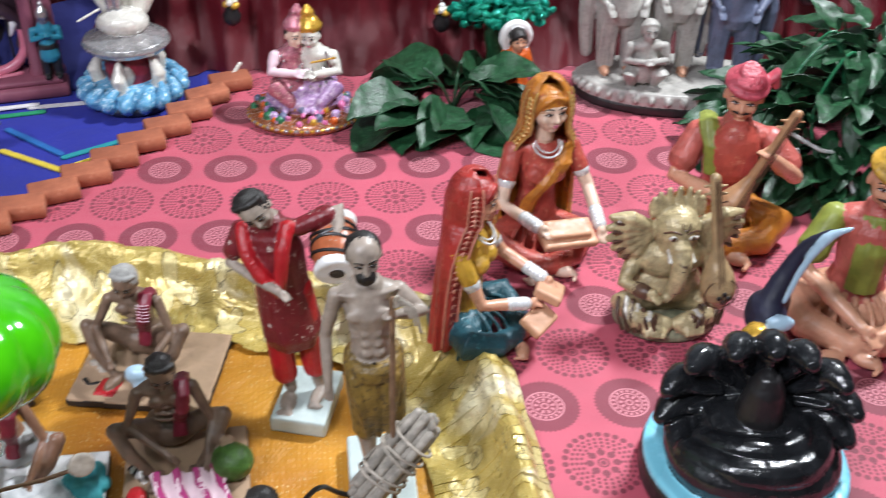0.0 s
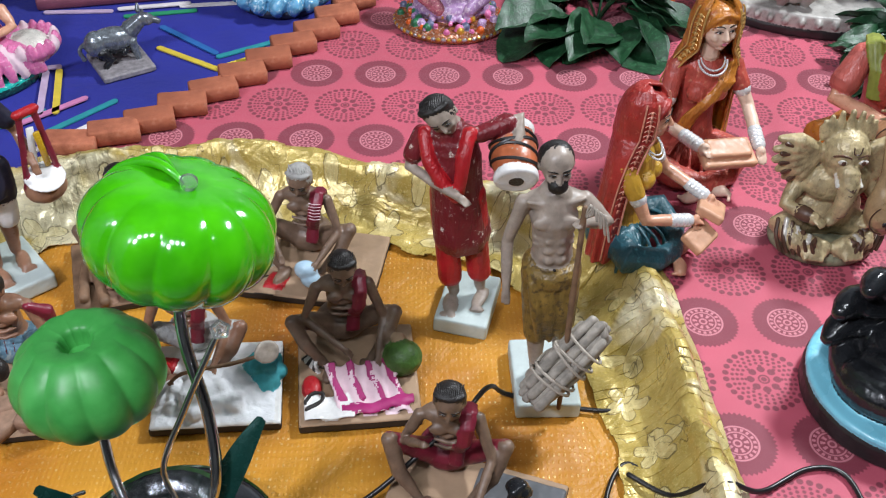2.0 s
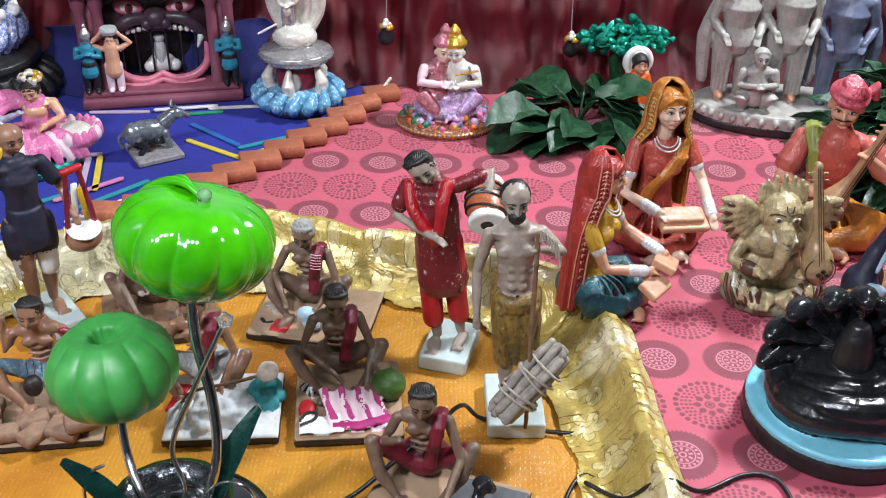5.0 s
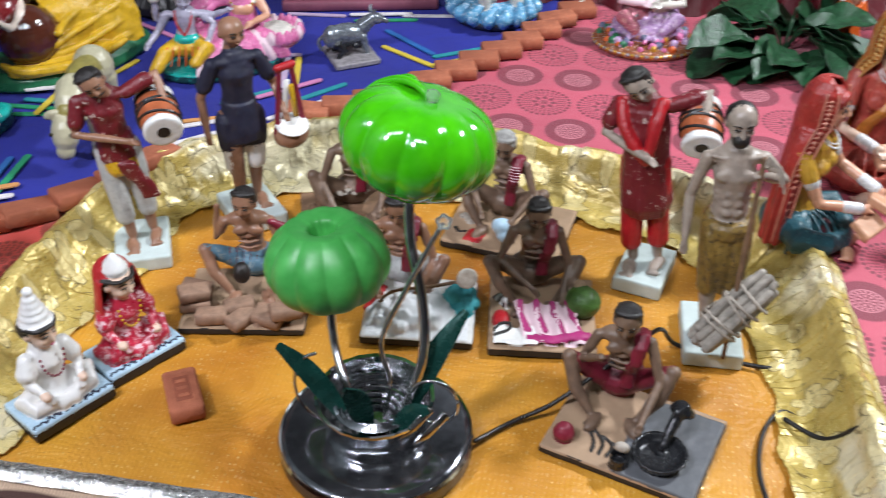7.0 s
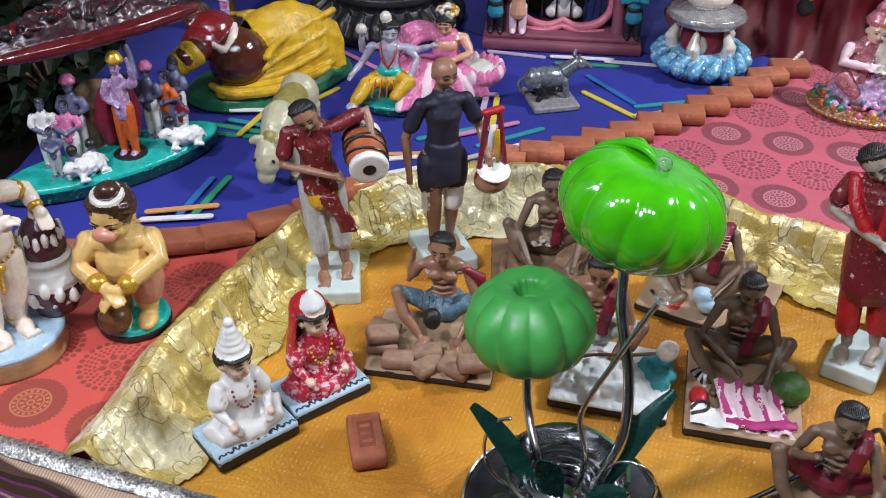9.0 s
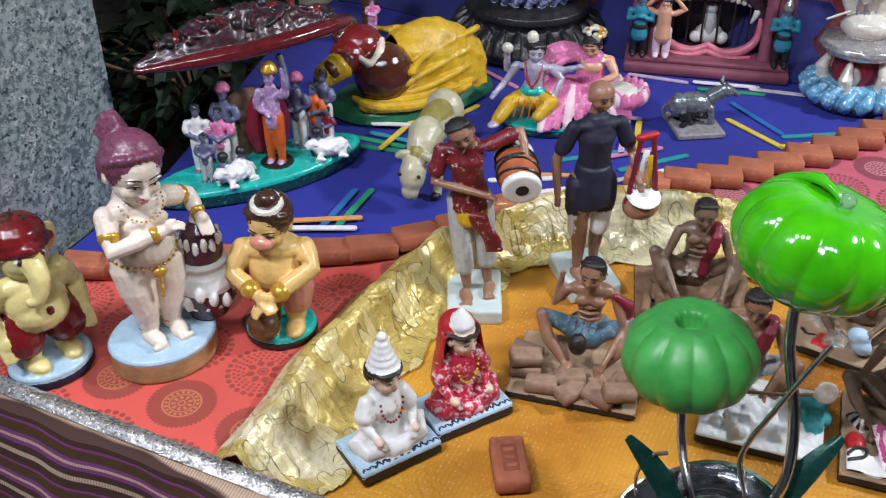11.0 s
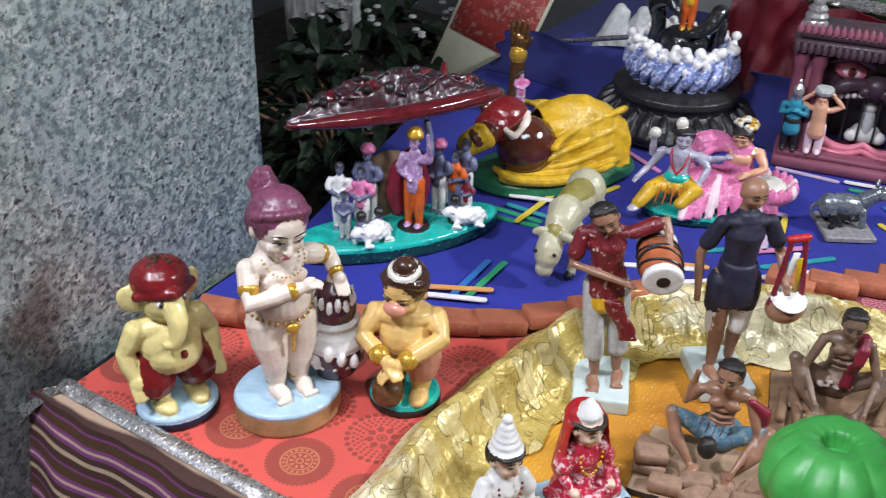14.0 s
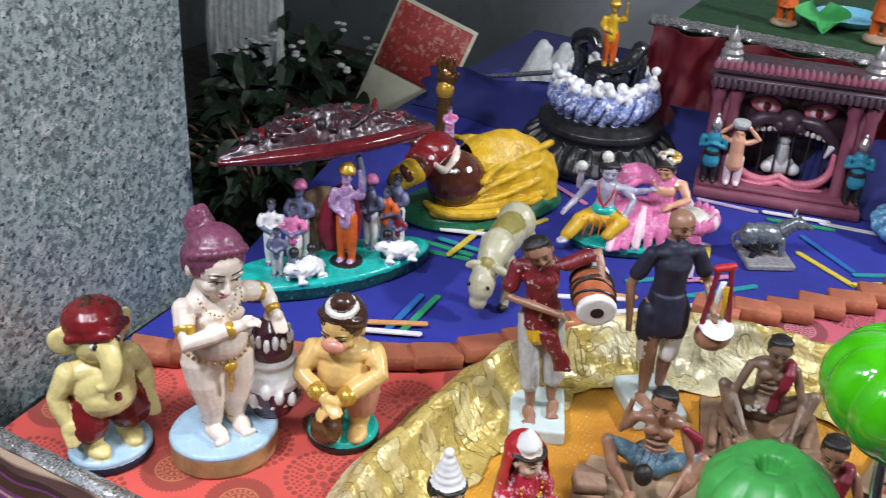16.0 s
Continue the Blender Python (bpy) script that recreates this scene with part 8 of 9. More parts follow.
tiny(M, (0.022, -0.012, 0.030), 0.138, LILAC, LILAC, ORANGECLOTH, GOLDPAINT, -42, 1, 0.74)
M.lathe([(0.024, 0.030), (0.026, 0.033), (0.0, 0.035)], SOOT, (0.022, -0.012, 0), 20)
M.bend([(0.038, 0.012, 0.13), (0.044, 0.016, 0.09), (0.040, 0.014, 0.05)], [0.010, 0.016, 0.012], MAROON, 6, 8)
M.bend([(0.006, 0.012, 0.13), (0.0, 0.016, 0.09), (0.004, 0.014, 0.05)], [0.010, 0.016, 0.012], MAROON, 6, 8)
for x, y, h, top, low, hat, tr in ((-0.088, 0.020, 0.098, WHITE, WHITE, None, -30), (-0.060, 0.000, 0.094, PINKP, WHITE, None, -38), (-0.040, 0.028, 0.11, SLATEBLUE, WHITE, PINKP, -45), (-0.092, -0.014, 0.070, SLATEBLUE, GREYCLOTH, None, -30), (0.076, 0.018, 0.105, SLATEBLUE, WHITE, PINKP, -60), (0.098, 0.004, 0.095, ORANGECLOTH, SLATEBLUE, None, -60), (0.122, 0.018, 0.105, SLATEBLUE, WHITE, None, -70), (0.112, -0.014, 0.064, MAROON, GREYCLOTH, None, -60)):
    tiny(M, (x, y, 0.030), h, SLATEBLUE, top, low, hat, tr)
for x, y in ((-0.070, -0.026), (-0.040, -0.022), (0.086, -0.024)):
    M.ell((x, y, 0.040), (0.012, 0.010, 0.012), SOOT, seg=12)
    M.ell((x, y, 0.056), (0.008, 0.007, 0.011), SLATEBLUE, seg=12)
    M.ell((x, y - 0.001, 0.073), 0.0085, SOOT, seg=12)
lamb(M, (-0.052, -0.036, 0.030), 0.048, WHITE, -160)
lamb(M, (0.104, -0.036, 0.030), 0.046, WHITE, 170)
M.ell((-0.02, 0.042, 0.06), (0.035, 0.014, 0.045), WOODBIT, seg=16)
M.ell((0.0, 0.046, 0.09), (0.05, 0.014, 0.05), WOODBIT, seg=16)
M.ell((0.04, 0.046, 0.09), (0.03, 0.012, 0.05), DEEPRED, seg=16)


def hill(u, v):
    """A long leaf-shaped overhang, low at one tip and rising to the other."""
    x = -0.165 + 0.335 * u
    w = 0.040 * math.sin(math.pi * min(1.0, 0.02 + u * 0.92)) ** 0.9
    s = 2 * v - 1
    top = 0.222 + 0.012 * math.sin(2.2 * u) + (0.044 + 0.014 * nz(x * 40, s * 2, 2)) * (1 - s * s) * math.sin(math.pi * min(1, u + 0.02)) ** 1.1
    return (x, 0.024 + w * s, top + 0.004 * nz(x * 90, s * 5, 3))


M.grid(hill, 80, 20, HILLRED, 0.008)
lip = [(-0.166 + 0.335 * k / 12, 0.022 - 0.040 * math.sin(math.pi * min(1.0, 0.02 + k / 12 * 0.92)) ** 0.9, 0.216 + 0.012 * math.sin(2.2 * k / 12)) for k in range(13)]
M.bend(lip, [0.003, 0.006, 0.009] + [0.0115] * 9 + [0.008], HILLRED2, 3, 10)
rnd = random.Random(13)
for k in range(60):
    u, s = rnd.uniform(0.12, 0.95), rnd.uniform(0.15, 0.8)
    p = hill(u, s)
    M.ell((p[0], p[1], p[2] + 0.002), (rnd.uniform(0.006, 0.018), rnd.uniform(0.004, 0.008), rnd.uniform(0.003, 0.008)), rnd.choice((HILLRED, HILLRED, HILLRED2, SOOT, SOOT)), (rnd.uniform(-30, 30), rnd.uniform(-30, 30), rnd.uniform(0, 90)), 8, 6)
M.bend([(0.045, -0.02, 0.155), (0.048, -0.01, 0.175), (0.046, 0.0, 0.2)], 0.006, SLATEBLUE, 5, 8)
M.statue("hill_scene_idol", "teal oval scene of cowherds and lambs under a dark red hill", "idol", pose(-0.891, -0.410, 0, 0, 0, 56) @ Matrix.Scale(0.905, 4))

# reclining giant in gold
M = Mesh()
M.lathe([(0.150, 0), (0.156, 0.006), (0.150, 0.020), (0.135, 0.030), (0.0, 0.034)], MIDGREEN, seg=50, sy=0.52, wave=lambda q, k: 1 + 0.05 * math.sin(3 * q + 1))


def gown(u, v):
    a = math.pi * v
    w = 0.060 * (1 - 0.35 * u) * (1 + 0.06 * math.sin(8 * a + 9 * u))
    h = (0.046 + 0.078 * math.sin(math.pi * (0.26 + 0.64 * u))) * (1 + 0.05 * nz(u * 6, v * 5))
    return (-0.03 + 0.165 * u, 0.004 - w * math.cos(a), 0.026 + h * math.sin(a) ** 0.8)


M.grid(gown, 40, 30, YELLOW, 0.004)
M.ell((-0.020, -0.042, 0.034), (0.098, 0.034, 0.018), YELLOW, (0, 0, 4), seg=24)
M.bend([(-0.116, -0.030, 0.044), (-0.096, -0.064, 0.040), (-0.040, -0.080, 0.036), (0.03, -0.076, 0.036), (0.09, -0.056, 0.040)], [0.006, 0.009, 0.010, 0.009, 0.005], YELLOW, 8, 8)
for k in range(0, 7, 2):
    M.bend([(-0.05 + 0.004 * k, -0.052 - 0.003 * k, 0.030 + 0.010 * k), (0.01, -0.066 + 0.004 * k, 0.030 + 0.012 * k), (0.06 + 0.01 * k, -0.056 + 0.008 * k, 0.036 + 0.014 * k), (0.12, -0.030 + 0.006 * k, 0.04 + 0.012 * k)], 0.0065, YELLOW, 8, 8)
for k in range(9):
    q = -0.9 + 0.34 * k
    M.bend([(-0.030 + 0.056 * math.cos(q), -0.046 + 0.012 * k, 0.078 + 0.052 * math.sin(q)), (-0.01 + 0.085 * math.cos(q), -0.044 + 0.010 * k, 0.070 + 0.068 * math.sin(q) * 0.9), (0.05 + 0.075 * math.cos(q), -0.030 + 0.006 * k, 0.055 + 0.055 * math.sin(q))], [0.004, 0.0055, 0.003], YELLOW, 6, 8)
CHOC = paint("glossy_brown_belly", (0.085, 0.022, 0.012), 0.18, 0, 0.25, 40, coat=0.4)
M.ell((-0.062, -0.030, 0.082), (0.052, 0.046, 0.052), CHOC, seg=26, rings=16)
M.ell((-0.092, 0.0, 0.124), (0.042, 0.038, 0.036), DEEPRED, seg=22, rings=14)
M.ell((-0.118, -0.020, 0.116), (0.036, 0.026, 0.028), DEEPRED, (0, 20, 0), seg=18)
M.tube([(-0.132, -0.03, 0.112), (-0.156, -0.036, 0.104), (-0.172, -0.028, 0.088)], [0.024, 0.020, 0.015], CHOC, 14)
for k in range(4):
    M.crisp().tube([(-0.138 - 0.008 * k, -0.032, 0.110 - 0.004 * k), (-0.1415 - 0.008 * k, -0.033, 0.108 - 0.004 * k)], 0.0245 - 0.0010 * k, YELLOW, 14)
M.bend([(-0.108, -0.040, 0.122), (-0.092, -0.052, 0.112), (-0.072, -0.044, 0.128), (-0.058, -0.020, 0.138)], [0.004, 0.007, 0.007, 0.004], PALE, 6, 8)
head(M, (-0.112, 0.022, 0.146), 0.026, CHOC, HAIR, -40, -50, 0, "short", moustache=HAIR)
tiny(M, (-0.062, 0.012, 0.132), 0.058, LILAC, PINKP, LILAC, None, -10, 0)
M.statue("giant_idol", "glossy reclining giant idol in golden gown on green mound", "idol", pose(-0.812, -0.096, 0, 0, 0, 50) @ Matrix.Scale(0.92, 4))
M = Mesh()
M.tube([(0, 0, 0), (0, 0, 0.05), (0, 0, 0.13)], [0.020, 0.017, 0.014], BRONZE, 16)
M.tube([(0, 0, 0.128), (0, 0, 0.136)], 0.018, GOLDPAINT, 16)
M.ell((0, 0, 0.155), (0.019, 0.010, 0.022), BRONZE)
for k in range(4):
    M.tube([(-0.014 + 0.0095 * k, 0, 0.170), (-0.017 + 0.0115 * k, -0.002, 0.202 - 0.004 * abs(k - 1.5))], [0.0052, 0.004], BRONZE, 8)
M.tube([(0.016, 0, 0.15), (0.027, -0.004, 0.170)], [0.0055, 0.004], BRONZE, 8)
M.statue("hand_ornament", "bronze raised hand ornament with gold cuff", "ornament", pose(-0.983, 0.080, 0, 0, 0, 10) @ Matrix.Scale(0.91, 4))

# black pedestal with churning waves
M = Mesh()
M.lathe([(0.136, 0), (0.146, 0.006), (0.146, 0.020), (0.134, 0.040), (0.118, 0.052), (0.112, 0.058), (0.114, 0.066), (0.120, 0.074), (0.118, 0.084), (0.104, 0.094), (0.092, 0.098), (0.0, 0.099)], SOOT, seg=56)
for k in range(26):
    q = 2 * math.pi * k / 26
    M.bend([(0.142 * math.cos(q), 0.142 * math.sin(q), 0.022), (0.132 * math.cos(q), 0.132 * math.sin(q), 0.042), (0.116 * math.cos(q), 0.116 * math.sin(q), 0.055)], [0.011, 0.010, 0.006], SOOT, 5, 8)
WAVE = paint("lavender_wave", (0.18, 0.24, 0.52), 0.3, 0, 0.4, 70, second=(0.66, 0.68, 0.80), amount=0.53)
M.lathe([(0.080, 0.095), (0.090, 0.115), (0.094, 0.145), (0.088, 0.165), (0.070, 0.155), (0.060, 0.140), (0.0, 0.138)], WAVE, seg=48, wave=lambda q, k: 1 + 0.05 * math.sin(9 * q + 5 * k))
rnd = random.Random(19)
for k in range(24):
    q = 2 * math.pi * k / 24
    M.bend([(0.086 * math.cos(q), 0.086 * math.sin(q), 0.100), (0.098 * math.cos(q + 0.15), 0.098 * math.sin(q + 0.15), 0.125), (0.092 * math.cos(q + 0.35), 0.092 * math.sin(q + 0.35), 0.158)], [0.006, 0.010, 0.005], WAVE, 6, 8)
for k in range(230):
    q, zz = rnd.uniform(0, 6.283), rnd.choice((0.132, 0.158, 0.164, 0.168))
    r = rnd.uniform(0.080, 0.096)
    M.ell((r * math.cos(q), r * math.sin(q), zz + rnd.uniform(-0.008, 0.006) + 0.004 * math.sin(7 * q)), rnd.uniform(0.005, 0.0105), WHITE, seg=8, rings=6)
M.bend([(-0.055, 0.03, 0.14), (-0.05, 0.02, 0.19), (-0.058, 0.01, 0.225), (-0.035, -0.01, 0.24), (-0.02, -0.03, 0.225)], [0.014, 0.014, 0.016, 0.015, 0.008], JET, 8, 12)
M.bend([(0.055, 0.03, 0.14), (0.06, 0.02, 0.19), (0.056, 0.0, 0.222), (0.04, -0.02, 0.20), (0.01, -0.04, 0.19)], [0.014, 0.014, 0.015, 0.014, 0.008], JET, 8, 12)
M.ell((0.0, 0.01, 0.16), (0.045, 0.04, 0.03), JET, seg=18)
tiny(M, (0.0, 0.0, 0.185), 0.10, GOLDPAINT, YELLOW, ORANGECLOTH, GOLDPAINT, 0, 1)
M.statue("ocean_idol", "lavender wave idol with serpents on a round black pedestal", "idol", pose(-0.736, 0.227, 0, 0, 0, 20) @ Matrix.Scale(0.96, 4))

# gate house with a demon face
GATE = pose(-0.415, 0.270, 0, 0, 0, 13) @ Matrix.Diagonal((0.85, 0.9, 0.955, 1))
gate = holder("gate_house", "mauve toy gate house with a gaping painted demon face", "toy house", GATE)
Mesh().box((0, -0.004, 0.010), (0.325, 0.165, 0.020), MAUVE, b=0.003).box((0, 0.0, 0.024), (0.31, 0.15, 0.010), MAUVE, b=0.002).part("base", gate)
w = Mesh()
w.box((0, 0.045, 0.118), (0.290, 0.03, 0.19), MAUVE)
w.box((-0.128, 0.005, 0.118), (0.036, 0.09, 0.19), MAUVE)
w.box((0.128, 0.005, 0.118), (0.036, 0.09, 0.19), MAUVE)
w.part("wall", gate)
for x in (-0.145, -0.112, 0.112, 0.145):
    Mesh().lathe([(0.015, 0.028), (0.016, 0.034), (0.012, 0.040), (0.0115, 0.175), (0.015, 0.182), (0.016, 0.20)], MAUVE, (x, -0.042, 0), 18).part("column", gate)
f = Mesh()
f.box((0, 0.012, 0.165), (0.222, 0.05, 0.10), DKMAUVE, b=0.008)
f.ell((0, -0.022, 0.150), (0.026, 0.024, 0.020), DKMAUVE, seg=18)
for sx in (-1, 1):
    f.ell((sx * 0.018, -0.030, 0.142), (0.013, 0.014, 0.011), DKMAUVE)
    f.bend([(sx * 0.014, -0.026, 0.186), (sx * 0.05, -0.030, 0.200), (sx * 0.098, -0.020, 0.182)], [0.008, 0.010, 0.006], DKMAUVE, 7, 10)
    f.bend([(sx * 0.016, -0.022, 0.150), (sx * 0.06, -0.030, 0.146), (sx * 0.098, -0.020, 0.105), (sx * 0.09, -0.018, 0.07)], [0.010, 0.012, 0.010, 0.007], DKMAUVE, 7, 10)
f.part("face", gate, "dark sculpted demon brow and nose")
Mesh().box((0, 0.028, 0.085), (0.19, 0.006, 0.12), SOOT).part("mouth", gate, "black open mouth")
for sx in (-1, 1):
    e = Mesh()
    e.ell((sx * 0.052, -0.016, 0.170), (0.031, 0.011, 0.017), LIPPINK, (0, -sx * 8, 0), seg=18)
    e.ell((sx * 0.051, -0.0205, 0.170), (0.021, 0.0085, 0.0115), BLUSH, (0, -sx * 8, 0), seg=16)
    e.part("eye", gate, "pink painted eye")
    Mesh().ell((sx * 0.050, -0.0275, 0.170), (0.0085, 0.003, 0.0085), DEEPRED, seg=12).ell((sx * 0.050, -0.0300, 0.170), 0.0035, HAIR, seg=8, rings=6).part("pupil", gate)
    t = Mesh()
    for k in range(5):
        t.box((sx * (0.024 + 0.012 * k), -0.022, 0.131 - 0.002 * k), (0.010, 0.008, 0.011), PEARL, b=0.003)
    t.part("teeth", gate, "row of cream teeth")
    Mesh().bend([(sx * 0.088, -0.022, 0.128), (sx * 0.086, -0.028, 0.11), (sx * 0.078, -0.024, 0.090)], [0.006, 0.007, 0.002], WHITE, 6, 10).part("tusk", gate, "white curved tusk")
    l = Mesh()
    l.bend([(0, -0.034, 0.046), (sx * 0.03, -0.036, 0.034), (sx * 0.07, -0.032, 0.040), (sx * 0.094, -0.026, 0.062), (sx * 0.096, -0.024, 0.10)], [0.006, 0.008, 0.009, 0.008, 0.005], LIPPINK, 8, 12)
    l.bend([(0, -0.040, 0.036), (sx * 0.04, -0.044, 0.027), (sx * 0.085, -0.040, 0.031)], [0.005, 0.006, 0.003], LIPPINK, 7, 10)
    l.part("lip", gate, "bright pink lip")
for k in range(6):
    Mesh().tube([(-0.075 + 0.03 * k, -0.020, 0.044), (-0.075 + 0.03 * k, -0.016, 0.128)], 0.0022, SOOT, 8).part("bar", gate)
s = Mesh()
s.ell((0, 0.0, 0.055), (0.030, 0.016, 0.020), WHITE).tube([(0, 0.0, 0.06), (0, 0.0, 0.09)], [0.016, 0.012], GREYCLOTH, 12).ell((0, 0, 0.104), 0.012, GREYCLOTH)
s.ell((-0.024, -0.004, 0.05), (0.014, 0.012, 0.012), WHITE).ell((0.026, -0.004, 0.05), (0.014, 0.012, 0.012), WHITE)
s.part("seated_figure", gate, "pale seated figure behind the bars")
c = Mesh()
c.box((0, 0.0, 0.218), (0.33, 0.12, 0.014), DKMAUVE, b=0.003)
c.box((0, 0.0, 0.232), (0.315, 0.11, 0.012), DKMAUVE, b=0.003)
for k in range(26):
    x = -0.158 + 0.316 * k / 25
    c.lathe([(0.006, 0.205), (0.0075, 0.213), (0.003, 0.222)], DKMAUVE, (x, -0.062, 0), 8)
    c.lathe([(0.0065, 0.236), (0.0075, 0.243), (0.001, 0.254)], MAUVE, (x, -0.052, 0), 8)
c.part("cornice", gate, "toothed mauve cornice")
for x in (-0.135, 0.135):
    Mesh().lathe([(0.022, 0.238), (0.024, 0.246), (0.020, 0.252), (0.022, 0.258), (0.017, 0.264), (0.018, 0.270), (0.011, 0.277), (0.012, 0.284), (0.004, 0.295), (0.001, 0.305)], SILVERP, (x, -0.02, 0), 22).part("spire", gate, "stepped silver spire")


def guard(x, y, h, m, low, hat, label, up=False):
    M = Mesh()
    for sx in (-1, 1):
        M.tube([(sx * 0.008, 0, 0.45 * h), (sx * 0.009, 0, 0.22 * h), (sx * 0.009, 0, 0.03 * h)], [0.009, 0.008, 0.007], low, 10)
        M.ell((sx * 0.009, -0.006, 0.004), (0.006, 0.011, 0.005), low, seg=8, rings=6)
    M.tube([(0, 0, 0.34 * h), (0, 0, 0.55 * h), (0, 0, 0.76 * h)], [0.0165, 0.013, 0.013], m, 14)
    M.ell((0, 0, 0.72 * h), (0.020, 0.010, 0.008), m)
    for sx in (-1, 1):
        if up:
            arm(M, (sx * 0.018, 0, 0.72 * h), (sx * 0.036, 0, 0.80 * h), (sx * 0.020, -0.002, 0.94 * h), 0.0052, m)
        else:
            arm(M, (sx * 0.019, 0, 0.72 * h), (sx * 0.023, -0.002, 0.58 * h), (sx * 0.003, -0.015, 0.66 * h), 0.0055, m)
    head(M, (0, -0.001, 0.86 * h), 0.0105, PEACH if up else SLATEBLUE, HAIR, 0, 4, 0, "short")
    if hat:
        M.lathe([(0.010, 0), (0.009, 0.008), (0.003, 0.018), (0.004, 0.021), (0.001, 0.026)], hat, (0, 0.001, 0.91 * h), 12)
        M.tube([(0, 0, 0.46 * h), (0, 0, 0.49 * h)], 0.0150, SOOT, 14)
    else:
        M.lathe([(0.013, 0), (0.017, 0.008), (0.015, 0.014), (0.0, 0.016)], GREYCLOTH, (0, 0, 0.95 * h), 14)
    M.statue("guard_figurine", label, "figurine", GATE @ pose(x, y, 0.0295) @ Matrix.Diagonal((1.08, 1.02, 0.96, 1)), "gate guard figurines", 0.001, 0.0002)


guard(-0.138, -0.066, 0.120, CYANCOAT, SOOT, SILVERP, "small guard figurine in cyan coat and silver pointed hat")
guard(0.140, -0.066, 0.120, CYANCOAT, SOOT, SILVERP, "small guard figurine in cyan coat and silver pointed hat")
guard(-0.092, -0.066, 0.118, PEACH, BLUSH, None, "small bare-chested figurine carrying a grey load overhead", True)

# lotus pedestal idol
M = Mesh()
M.lathe([(0.066, 0), (0.072, 0.004), (0.074, 0.012), (0.066, 0.020)], NAVY, seg=44)
M.lathe([(0.066, 0.010), (0.074, 0.018), (0.070, 0.032), (0.052, 0.042), (0.0, 0.044)], ICEBLUE, seg=44, wave=lambda q, k: 1 + 0.06 * math.sin(11 * q))
for k in range(16):
    q = 2 * math.pi * k / 16
    M.bend([(0.068 * math.cos(q), 0.068 * math.sin(q), 0.014), (0.080 * math.cos(q), 0.080 * math.sin(q), 0.028), (0.066 * math.cos(q + 0.15), 0.066 * math.sin(q + 0.15), 0.044)], [0.010, 0.012, 0.006], ICEBLUE, 6, 8)
for k in range(5):
    q = 2 * math.pi * k / 5 - 0.5
    M.tube([(0.050 * math.cos(q), 0.050 * math.sin(q), 0.030), (0.056 * math.cos(q), 0.056 * math.sin(q), 0.060), (0.046 * math.cos(q), 0.046 * math.sin(q), 0.082)], [0.011, 0.012, 0.006], PEARL, 10)
M.lathe([(0.036, 0.04), (0.040, 0.06), (0.036, 0.086)], MAROON, seg=28)
M.ell((0, -0.040, 0.060), (0.012, 0.008, 0.017), GREYSTONE, seg=14)
M.lathe([(0.006, -0.001), (0.010, 0.0), (0.0, 0.002)], SOOT, (0, -0.036, 0.06), 14, rot=(90, 0, 0))
M.lathe([(0.034, 0.084), (0.062, 0.094), (0.070, 0.104), (0.066, 0.112), (0.030, 0.122), (0.0, 0.124)], SILVERP, seg=44, sy=0.9)
M.ell((0.0, -0.004, 0.138), (0.042, 0.030, 0.022), PEARL, seg=20)
tiny(M, (-0.010, -0.006, 0.140), 0.085, PEARL, PEARL, SILVERP, GOLDPAINT, 0, 0)
M.tube([(-0.03, -0.02, 0.165), (-0.062, -0.03, 0.150)], 0.0025, PEARL, 8)
for k in range(5):
    x = -0.044 + 0.022 * k
    M.bend([(x * 0.4, 0.026, 0.130), (x * 0.9, 0.030, 0.175), (x, 0.022, 0.222 - 0.2 * abs(x)), (x, 0.006, 0.232 - 0.2 * abs(x))], [0.010, 0.013, 0.013, 0.008], PEARL, 7, 12)
M.statue("lotus_idol", "silver and pearl idol under serpent hoods on ice-blue waves", "idol", pose(-0.163, 0.216, 0, 0, 0, 0) @ Matrix.Scale(0.94, 4))

# pink reclining couple
M = Mesh()
M.lathe([(0.092, 0), (0.097, 0.004), (0.096, 0.014)], DKTEAL, seg=46, sy=0.55)
M.lathe([(0.096, 0.013), (0.094, 0.018), (0.0, 0.021)], TEAL, seg=46, sy=0.55)
M.ell((0.01, 0.012, 0.045), (0.075, 0.036, 0.036), PINKP, seg=22)
for k in range(12):
    q = math.pi * (1.0 + k / 11)
    M.bend([(0.02 + 0.03 * math.cos(q), -0.006, 0.07), (0.02 + 0.055 * math.cos(q), -0.03, 0.05), (0.02 + 0.07 * math.cos(q), -0.044 + 0.01 * math.cos(q), 0.022)], [0.007, 0.010, 0.006], PINKP if k % 4 else BLUSH, 6, 8)
b = Mesh()
SILVERLILAC = paint("silver_lilac_skin", (0.44, 0.42, 0.52), 0.35, 0.1, 0.3, 60, dirt=0.2)
b.ell((0, 0, 0.040), (0.028, 0.024, 0.020), YELLOW, seg=16)
b.tube([(0.010, 0, 0.042), (0.030, -0.022, 0.046), (0.012, -0.038, 0.026)], [0.016, 0.013, 0.009], YELLOW, 12)
b.tube([(-0.010, 0, 0.042), (-0.030, -0.024, 0.040), (-0.046, -0.040, 0.016)], [0.016, 0.013, 0.010], YELLOW, 12)
b.ell((-0.050, -0.046, 0.010), (0.008, 0.014, 0.006), SILVERLILAC, (0, 0, -30), seg=10)
for k in range(6):
    b.crisp().bend([(-0.026 + 0.009 * k, -0.030, 0.052), (-0.030 + 0.010 * k, -0.036, 0.036), (-0.034 + 0.011 * k, -0.038, 0.022)], 0.0011, ORANGECLOTH, 4, 5)
